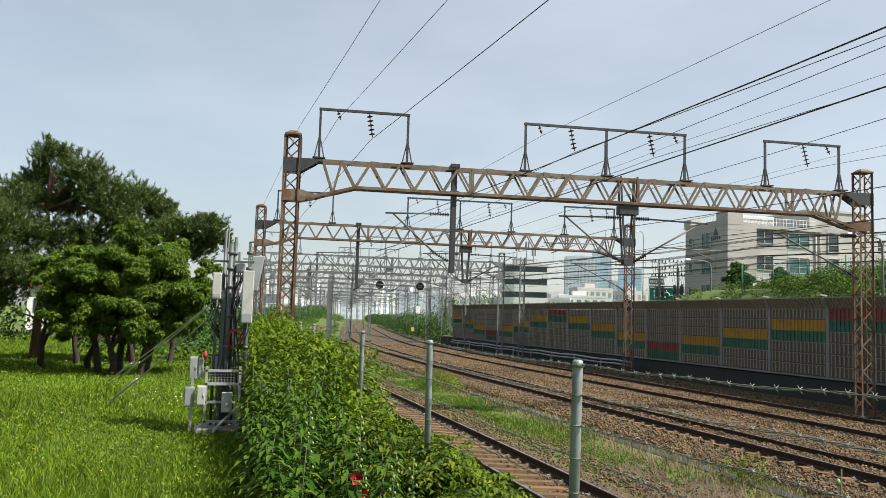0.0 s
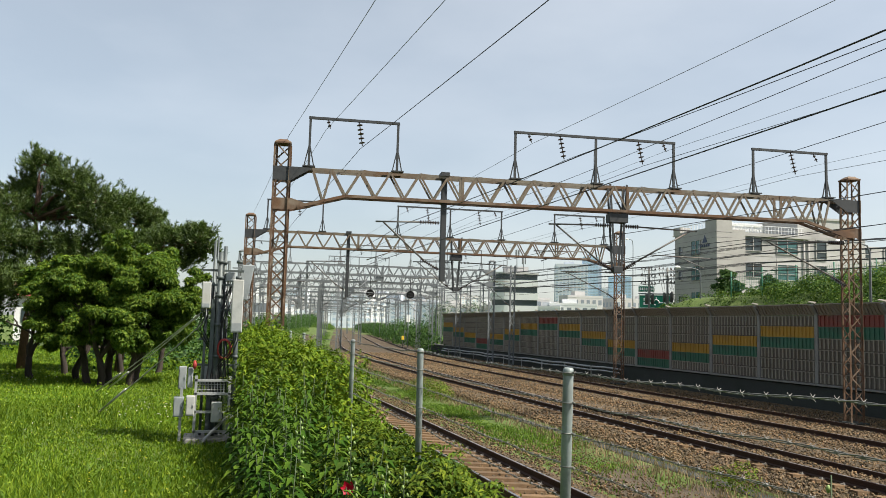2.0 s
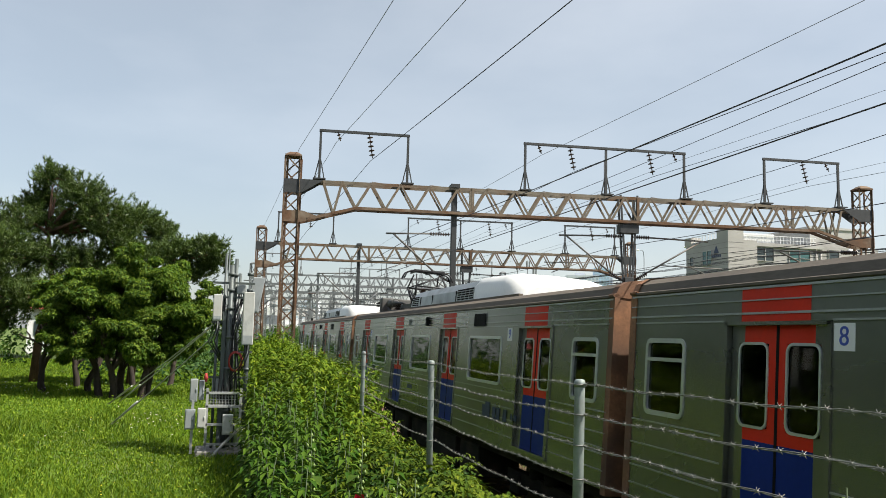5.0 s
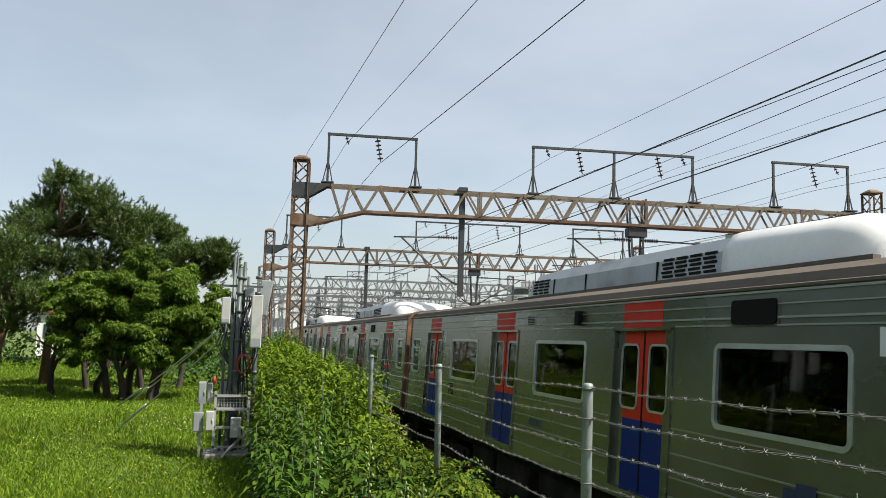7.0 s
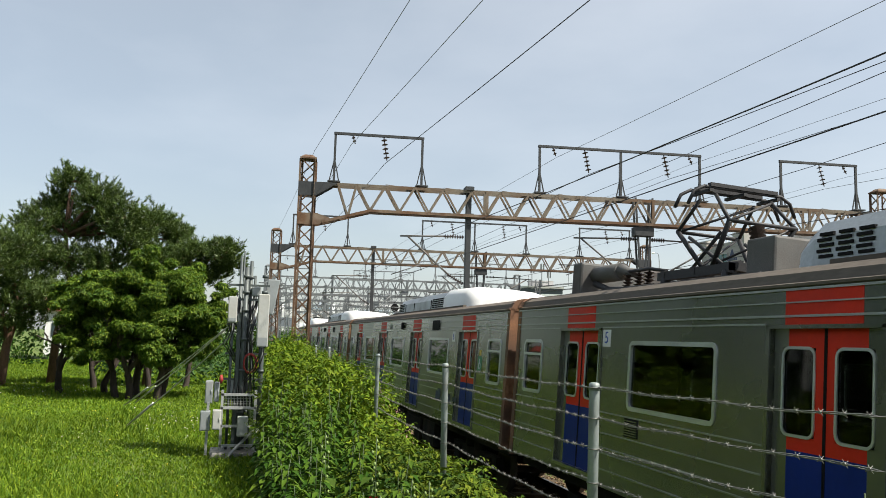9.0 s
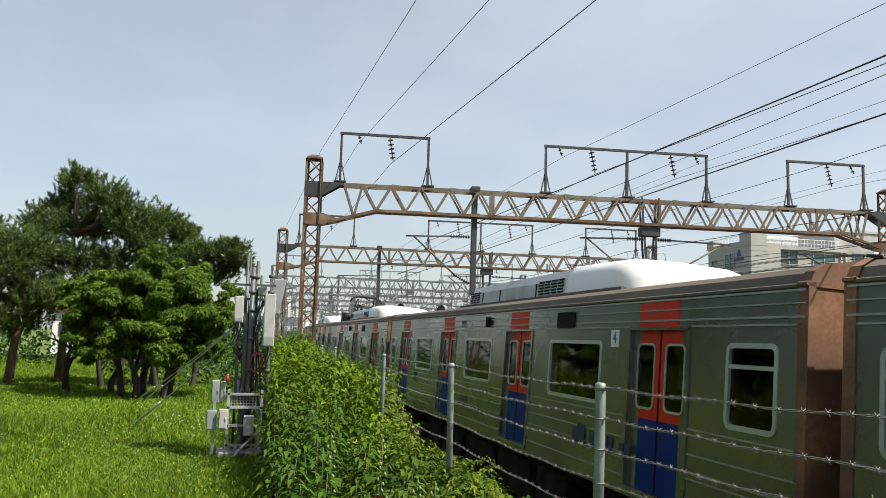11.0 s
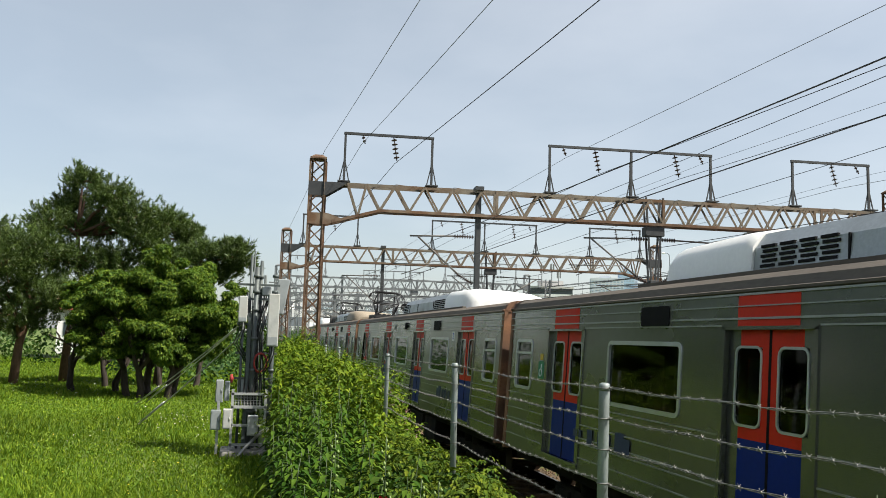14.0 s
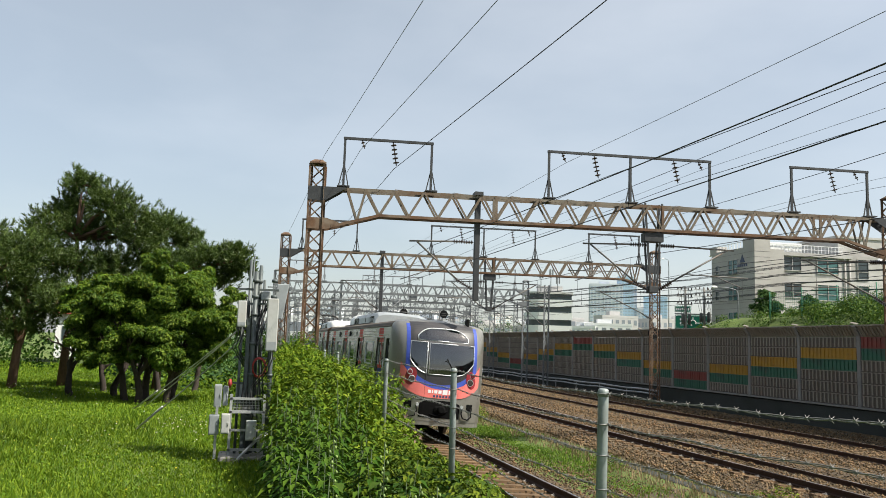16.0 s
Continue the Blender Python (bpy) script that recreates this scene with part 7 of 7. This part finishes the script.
def joints(g):
    for k in range(1, 23):
        g.box(-0.112, -0.1, -0.44, 1.4, 0.62 * k, 0.62 * k + 0.04)
        g.box(-0.012, 0.0, 1.4, 7.0, 0.62 * k, 0.62 * k + 0.04)
        g.box(-0.1, 1.5, -0.462, -0.45, 0.62 * k, 0.62 * k + 0.04)
bpart("cladding_joint", joints, "wall_dark")
def window_on(x0, x1, y, z0, z1, face, mat="win_dark", bars=2):
    def build(g):
        if face == "front":
            g.box(x0, x1, y - 0.03, y + 0.05, z0, z1)
        else:
            g.box(y - 0.03, y + 0.05, x0, x1, z0, z1)
    w = bpart("window", build, mat, "dark window")
    g = Geo()
    t = 0.07
    for a, b, c, d in ((x0 - t, x1 + t, z1, z1 + t), (x0 - t, x1 + t, z0 - t, z0), (x0 - t, x0, z0, z1), (x1, x1 + t, z0, z1)) + tuple((x0 + (x1 - x0) * k / bars - 0.03, x0 + (x1 - x0) * k / bars + 0.03, z0, z1) for k in range(1, bars)) + ((x0, x1, z0 + (z1 - z0) * 0.36, z0 + (z1 - z0) * 0.36 + 0.05),):
        if face == "front":
            g.box(a, b, y - 0.10, y, c, d)
        else:
            g.box(y - 0.10, y, a, b, c, d)
    g.make("frame", M["wall_pale"], w, "pale window frame")
for z in (5.8, 8.8, 11.8):
    window_on(2.2, 4.9, 0, z, z + 1.5, "front", "win_dark", 3)
    window_on(6.6, 8.8, 0, z - 0.2, z + 1.5, "front", "win_teal", 2)
    window_on(10.9, 12.0, 0, z - 0.6, z + 1.6, "front", "win_dark", 1)
    window_on(17.0, 18.0, 1.0, z, z + 1.2, "front", "win_dark", 1)
    window_on(19.6, 22.2, 1.0, z - 0.3, z + 1.2, "front", "win_dark", 2)
    window_on(2.4, 3.9, 0, z - 0.4, z + 1.2, "left", "win_teal", 2)
    window_on(5.6, 6.2, 0, z - 0.2, z + 0.8, "left", "win_dark", 1)
def rails(g):
    for k in range(22):
        g.bar((1.8 + 0.36 * k, 0.1, 13.8), (1.8 + 0.36 * k, 0.1, 14.7), 0.04, 0.04)
    g.bar((1.7, 0.1, 14.7), (9.6, 0.1, 14.7), 0.06, 0.06)
    g.bar((1.7, 0.1, 14.25), (9.6, 0.1, 14.25), 0.04, 0.04)
    for k in range(10):
        g.bar((0.1, 1.6 + 0.5 * k, 14.3), (0.1, 1.6 + 0.5 * k, 15.0), 0.04, 0.04)
    g.bar((0.1, 1.4, 15.0), (0.1, 6.0, 15.0), 0.06, 0.06)
bpart("roof_railing", rails, "wall_white", "white roof railing")
bpart("roof_panel", lambda g: g.box(1.7, 5.2, 0.2, 0.3, 13.8, 14.9), "wall_white", "white roof screen")
bpart("down_pipe", lambda g: [g.tube([(9.5 + 0.5 * k, -0.1, 4), (9.5 + 0.5 * k, -0.1, 13.8)], 0.07, 7) for k in range(2)], "wall_grey")
bpart("floor_line", lambda g: [g.box(1.5, 16.5, -0.02, 0.0, z, z + 0.05) for z in (8.2, 11.2)], "wall_grey")
def triangle(g):
    g.mesh([(-0.13, 1.9, 12.6), (-0.13, 1.05, 12.6), (-0.13, 1.48, 13.5), (-0.11, 1.9, 12.6), (-0.11, 1.05, 12.6), (-0.11, 1.48, 13.5)], [(0, 1, 2), (5, 4, 3), (0, 3, 4, 1), (1, 4, 5, 2), (2, 5, 3, 0)])
    for k in range(5):
        g.box(-0.13, -0.11, 0.7 + 0.34 * k, 0.94 + 0.34 * k, 12.1, 12.4)
bpart("wall_mark", triangle, "dark_mark", "dark triangular wall mark")
# green mesh fence and retaining wall on the bank
fence2 = thing("mesh_fence", pose(0, 0, 0), "green mesh fence on the planted bank", "fence")
for k in range(12):
    x, y = 43.5 + 0.35 * k, 60 - 3.6 * k
    z = float(ground_z(np.array(x), np.array(y))) + 0.5
    g = Geo()
    g.tube([(x, y, z - 0.8), (x, y, z + 1.7)], 0.05, 6)
    g.make("post", M["mesh_green"], fence2)
    g = Geo()
    x2, y2 = x + 0.35, y - 3.6
    z2 = float(ground_z(np.array(x2), np.array(y2))) + 0.5
    for j in range(8):
        g.bar((x, y, z + 0.2 * j), (x2, y2, z2 + 0.2 * j), 0.012, 0.012)
    for j in range(18):
        u = j / 18
        g.bar((x + 0.35 * u, y - 3.6 * u, z + (z2 - z) * u), (x + 0.35 * u, y - 3.6 * u, z + (z2 - z) * u + 1.5), 0.012, 0.012)
    g.make("mesh_panel", M["mesh_green"], fence2)

# road signs on a cantilever mast
sign = thing("road_sign", pose(57.2, 95, 0.6, 0, 0, -28), "green direction signs with white lettering on a mast", "road sign")
for x0, x1, z0, z1 in ((-2.15, 2.15, 5.35, 7.15), (-2.2, -0.2, 7.5, 8.35)):
    g = Geo()
    g.bevel_box(x0, x1, -0.06, 0.02, z0, z1, 0.03)
    p = g.make("sign_board", M["sign_green"], sign, "green sign board")
    g = Geo()
    for a in ((x0 + 0.06, x1 - 0.06, z0 + 0.06, z0 + 0.1), (x0 + 0.06, x1 - 0.06, z1 - 0.1, z1 - 0.06), (x0 + 0.06, x0 + 0.1, z0 + 0.06, z1 - 0.06), (x1 - 0.1, x1 - 0.06, z0 + 0.06, z1 - 0.06)):
        g.box(a[0], a[1], -0.075, -0.06, a[2], a[3])
    if x1 > 1:
        g.tube([(0.1 + 0.36 * math.cos(t), -0.08, 6.15 + 0.36 * math.sin(t)) for t in np.linspace(-0.5, 4.4, 16)], 0.06, 5)
        g.bar((0.1, -0.08, 6.5), (0.1, -0.08, 6.85), 0.12, 0.03)
        g.bar((0.45, -0.08, 6.15), (0.95, -0.08, 6.15), 0.03, 0.12)
        for zz, xx in ((6.6, -1.55), (6.05, -1.55), (6.25, 1.15)):
            for k in range(4 if xx < 0 else 4):
                g.box(xx + 0.26 * k - (0.0 if xx < 0 else 0.08), xx + 0.26 * k + 0.17 - (0.0 if xx < 0 else 0.08), -0.075, -0.06, zz - 0.1, zz + 0.14)
            g.box(xx, xx + 0.75, -0.075, -0.06, zz - 0.24, zz - 0.17)
    else:
        for k in range(7):
            g.box(-2.0 + 0.245 * k, -1.84 + 0.245 * k, -0.075, -0.06, 7.75, 8.1)
    g.make("lettering", M["white_mark"], p, "white lettering shapes")
g = Geo()
g.tube([(3.3, 0.15, 0), (3.3, 0.15, 7.8)], 0.13, 10)
g.tube([(-2.2, 0.1, 7.3), (3.9, 0.1, 7.3)], 0.09, 8)
g.make("sign_mast", M["steel_far"], sign)


def street_lamp(x, y, h, arm, turn, base=0.6):
    root = thing("street_lamp", pose(x, y, base, 0, 0, turn), "pale grey street lamp with curved arm", "street lamp", "street lamps")
    g = Geo()
    g.tube([(0, 0, 0), (0, 0, h * 0.93), (-arm * 0.1, 0, h * 0.985), (-arm * 0.45, 0, h), (-arm, 0, h - 0.02)], [0.09, 0.06, 0.05, 0.045, 0.04], 8)
    g.make("pole", M["steel_far"], root)
    g = Geo()
    g.tube([(-arm + 0.1, 0, h - 0.04), (-arm - 0.15, 0, h - 0.02), (-arm - 0.5, 0, h - 0.05), (-arm - 0.62, 0, h - 0.08)], [0.04, 0.12, 0.13, 0.04], 8)
    g.make("lamp_head", M["ac_white"], root)


street_lamp(35.5, 36.5, 7.5, 2.2, 10)
street_lamp(44.5, 66.0, 8.3, 2.8, 15)
street_lamp(63, 98, 15.5, 1.2, 20)
street_lamp(68, 120, 17.5, 1.2, 20)
# utility poles with cross-arms and transformer cans
for x, y, h in ((51.5, 87, 10.0), (56.5, 91, 10.5), (61.5, 97, 11.0)):
    root = thing("utility_pole", pose(x, y, 0.6, 0, 0, 15 * math.sin(x)), "grey utility pole with cross-arms and transformers", "utility pole", "utility poles")
    g = Geo()
    g.tube([(0, 0, 0), (0, 0, h)], [0.19, 0.12], 9)
    g.make("pole", M["concrete"], root)
    for z in (h - 0.3, h - 1.1, h - 2.0):
        g = Geo()
        g.bar((-1.3, 0.1, z), (1.3, 0.1, z), 0.09, 0.09)
        arm = g.make("cross_arm", M["steel"], root)
        g = Geo()
        for k in range(5):
            g.tube([(-1.1 + 0.55 * k, 0.1, z + 0.05), (-1.1 + 0.55 * k, 0.1, z + 0.16), (-1.1 + 0.55 * k, 0.1, z + 0.35)], [0.03, 0.09, 0.05], 7)
        g.make("pin_insulator", M["insulator"], arm)
    for k in (-1, 1):
        g = Geo()
        g.tube([(k * 0.5, -0.1, h - 4.4), (k * 0.5, -0.1, h - 3.3), (k * 0.5, -0.1, h - 3.2)], [0.2, 0.2, 0.12], 12)
        g.make("transformer", M["box_grey"], root, "grey transformer can")
    g = Geo()
    for k in range(6):
        g.tube([(-1.1 + 0.4 * k, 0.1, h - 0.2), (-0.8 + 0.35 * k, 0, h - 2.4), (-0.4 + 0.2 * k, 0, h - 4.0), (-0.2 + 0.1 * k, 0, h - 6.5)], 0.02, 5)
    g.make("cable", M["cable"], root)
g = Geo()
for j, z in enumerate((11.7, 10.9, 10.0, 9.2)):
    for k in (-1.0, 0.0, 1.0):
        g.tube([(x0 + k * 0.5, y0, z + 0.3 * math.sin(x0) - (0.5 if i % 2 else 0)) for i, (x0, y0) in enumerate(((64, 30), (56, 48), (53, 70), (51.5, 87), (50, 96), (46, 116), (42, 140)))], 0.025, 4)
tagged(g.make("street_cables", M["wire"]), "bundles of dark street cables along the road", "cables", kind="stuff")

# round-cornered white office with dark window bands
rb = thing("round_office", pose(84.5, 216, 0, 0, 0, -18), "white round-cornered office with dark window bands", "building")
def round_band(g, z0, z1, r, mi=0):
    out = []
    for a in np.linspace(math.pi, math.pi * 1.5, 8):
        out.append((-2.0 + (4.6 + r) * math.cos(a), 1.0 + (4.6 + r) * math.sin(a)))
    out += [(6.5 + r, -3.6 - r), (6.5 + r, 12), (-6.6 - r, 12)]
    n = len(out)
    g.mesh([(x, y, z0) for x, y in out] + [(x, y, z1) for x, y in out], [tuple(range(n - 1, -1, -1)), tuple(range(n, 2 * n))] + [(i, (i + 1) % n, (i + 1) % n + n, i + n) for i in range(n)], mi)
for z in np.arange(0, 16, 3.6):
    g = Geo()
    round_band(g, z, z + 2.0, 0.0)
    g.make("wall_band", M["wall_white"], rb)
    g = Geo()
    round_band(g, z + 2.0, z + 3.6, -0.25)
    g.make("window_band", M["win_dark"], rb, "dark band of windows")
g = Geo()
round_band(g, 18.0, 18.6, 0.05)
g.box(-3, 4, 1, 9, 18.6, 20.5)
g.make("roof", M["wall_beige"], rb)
for x, h in ((-2.2, 25.0), (0.6, 25.4), (2.5, 23.6)):
    g = Geo()
    g.tube([(x, 0, 18.5), (x, 0, h)], 0.12, 7)
    for a in range(3):
        g.bevel_box(x - 0.2 + 0.5 * math.cos(a * 2.1), x + 0.2 + 0.5 * math.cos(a * 2.1), 0.5 * math.sin(a * 2.1) - 0.15, 0.5 * math.sin(a * 2.1) + 0.15, h - 2.4, h - 0.2, 0.04)
    g.make("roof_antenna", M["steel_far"], rb, "pale roof antenna cluster")
# glass towers on the skyline, their haze carried by the pale wall colours
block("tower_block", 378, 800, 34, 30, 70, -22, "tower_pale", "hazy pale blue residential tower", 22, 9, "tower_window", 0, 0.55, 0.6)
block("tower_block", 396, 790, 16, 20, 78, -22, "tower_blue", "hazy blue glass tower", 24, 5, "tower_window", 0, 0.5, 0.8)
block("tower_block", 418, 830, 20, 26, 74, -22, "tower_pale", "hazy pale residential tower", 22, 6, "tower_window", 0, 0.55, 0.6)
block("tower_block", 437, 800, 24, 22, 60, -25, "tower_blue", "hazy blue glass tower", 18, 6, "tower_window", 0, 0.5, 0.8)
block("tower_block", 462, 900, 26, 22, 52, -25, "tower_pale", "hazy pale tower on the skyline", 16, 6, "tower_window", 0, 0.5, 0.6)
r2 = random.Random(5)
# low town beyond the barrier and along the line
for k in range(40):
    y = r2.uniform(232, 430)
    q = r2.uniform(0.30, 0.62)
    x = q * y
    if lateral(np.array(x), np.array(y)) < 40 or (60 < x < 105 and 195 < y < 245):
        continue
    h = r2.choice((7, 9, 10, 12, 13)) * (1 + (y - 170) / 900)
    block("town_house", x, y, r2.uniform(9, 16), r2.uniform(8, 12), h, r2.uniform(-35, 10), r2.choice(("wall_beige", "wall_white", "wall_beige", "wall_pale")), "distant town building in haze-paled colours", max(2, int(h / 3.2)), r2.randint(3, 6))
for k in range(44):
    y = r2.uniform(520, 1400)
    q = r2.uniform(0.02, 0.34)
    h = r2.choice((22, 30, 36, 45)) * y / 1100
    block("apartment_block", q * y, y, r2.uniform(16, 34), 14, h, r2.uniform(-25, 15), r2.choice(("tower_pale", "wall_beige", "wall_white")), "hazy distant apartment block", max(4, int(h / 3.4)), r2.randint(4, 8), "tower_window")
for k in range(12):
    y = r2.uniform(150, 330)
    q = r2.uniform(0.02, 0.105)
    x = q * y
    if lateral(np.array(x), np.array(y)) > -6:
        continue
    h = r2.choice((5, 6, 7, 8))
    block("trackside_building", x, y, r2.uniform(10, 18), 10, h, r2.uniform(-10, 10), r2.choice(("wall_white", "wall_beige")), "pale building beside the line", max(2, int(h / 3.3)), r2.randint(3, 5), sides=(0, 1))
# house behind the lawn
hs = thing("park_house", pose(-8.6, 46, 1.6, 0, 0, 8), "small white house with a red roof behind the pines", "house")
g = Geo()
g.box(-0.6, 0.5, -2, 2, 0, 2.2)
g.make("wall", M["wall_white"], hs)
g = Geo()
g.mesh([(-0.8, -2.3, 2.2), (0.7, -2.3, 2.2), (0.7, 2.3, 2.2), (-0.8, 2.3, 2.2), (-0.3, 0, 2.6), (0.2, 0, 2.6)], [(0, 1, 5, 4), (1, 2, 5), (2, 3, 4, 5), (3, 0, 4), (3, 2, 1, 0)])
g.make("roof", M["roof_red"], hs, "red hipped roof")
g = Geo()
g.box(-0.3, 0.1, -2.04, -1.98, 0.9, 1.6)
g.make("window", M["win_dark"], hs)
# lattice masts between the far tracks and their signals
for s, a, h in ((62, 23.4, 8.2), (88, 23.0, 7.5), (93, 23.6, 7.5), (98, 23.2, 7.5), (112, 23.4, 7.5), (60, 9.3, 7.0), (84, 9.6, 7.5), (104, 9.8, 7.5), (128, 9.6, 7.5), (150, 23.5, 7.5), (172, 9.6, 7.5), (205, 23.5, 7.5), (140, 2.5, 7.5), (176, 2.0, 7.5), (58, 2.4, 7.0), (76, 2.2, 7.0), (100, 2.0, 7.0), (118, 15.4, 7.5), (160, 15.4, 7.5), (190, 23.5, 7.5), (215, 9.6, 7.5), (235, 2.0, 7.5), (250, 15.4, 7.5), (80, 24.2, 7.5), (84, 26.5, 8.0)):
    c = along(s, a)
    root = thing("catenary_mast", pose(c.x, c.y, -0.3, 0, 0, -math.degrees(heading(s))), "lattice overhead line mast in haze-toned grey", "mast", "overhead line masts")
    g = Geo()
    lattice(g, 0, 0, 0, h, 0.34, 0.07, 0.6)
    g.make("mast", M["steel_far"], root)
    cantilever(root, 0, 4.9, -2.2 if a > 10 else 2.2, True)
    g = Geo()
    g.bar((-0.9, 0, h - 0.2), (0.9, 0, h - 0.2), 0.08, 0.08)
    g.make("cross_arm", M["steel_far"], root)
for s, a, z in ((66.6, 12.5, 5.4), (66.6, 15.9, 5.4), (43.4, 23.6, 3.95)):
    c = along(s, a)
    root = thing("signal_disc", pose(c.x, c.y, z, 0, 0, -math.degrees(heading(s))), "round black railway signal hung from a gantry", "signal", "round signals")
    g = Geo()
    g.tube([(0, -0.06, 0), (0, 0.06, 0)], 0.33 if z > 4 else 0.34, 22, smooth=False)
    g.make("disc", M["gasket"], root)
    g = Geo()
    for k in (-0.12, 0.06):
        g.box(-0.2, 0.2, -0.07, -0.062, k, k + 0.03)
    g.make("slot", M["box_grey"], root)
    g = Geo()
    g.bar((0, 0.05, 0.3), (0, 0.05, 2.0 if z > 4 else 0.6), 0.05, 0.05)
    g.make("hanger", M["steel_dark"], root)
root = thing("track_signal", pose(25.1, 103.9, -0.3), "short yellow-topped trackside signal post", "signal")
g = Geo()
g.tube([(0, 0, 0), (0, 0, 1.3)], 0.05, 8)
g.make("post", M["steel_dark"], root)
g = Geo()
g.bevel_box(-0.16, 0.16, -0.12, 0.12, 1.25, 1.75, 0.03)
g.make("lamp_box", M["yellow_mark"], root, "yellow lamp box")
root = thing("signal_mast", pose(27.2, 109.6, -0.3), "pale signal mast with an oval white board", "signal")
g = Geo()
g.tube([(0, 0, 0), (0, 0, 4.6)], 0.06, 8)
g.make("post", M["steel_far"], root)
g = Geo()
g.bevel_box(-0.28, 0.28, -0.05, 0.05, 3.6, 4.6, 0.04)
g.make("board", M["ac_white"], root, "white board")


def motions():
    for i, ob in enumerate(CARS):
        walk(ob, [(t, car_pose(i, t)) for t in np.arange(0, 16.01, 0.25)])


motions()
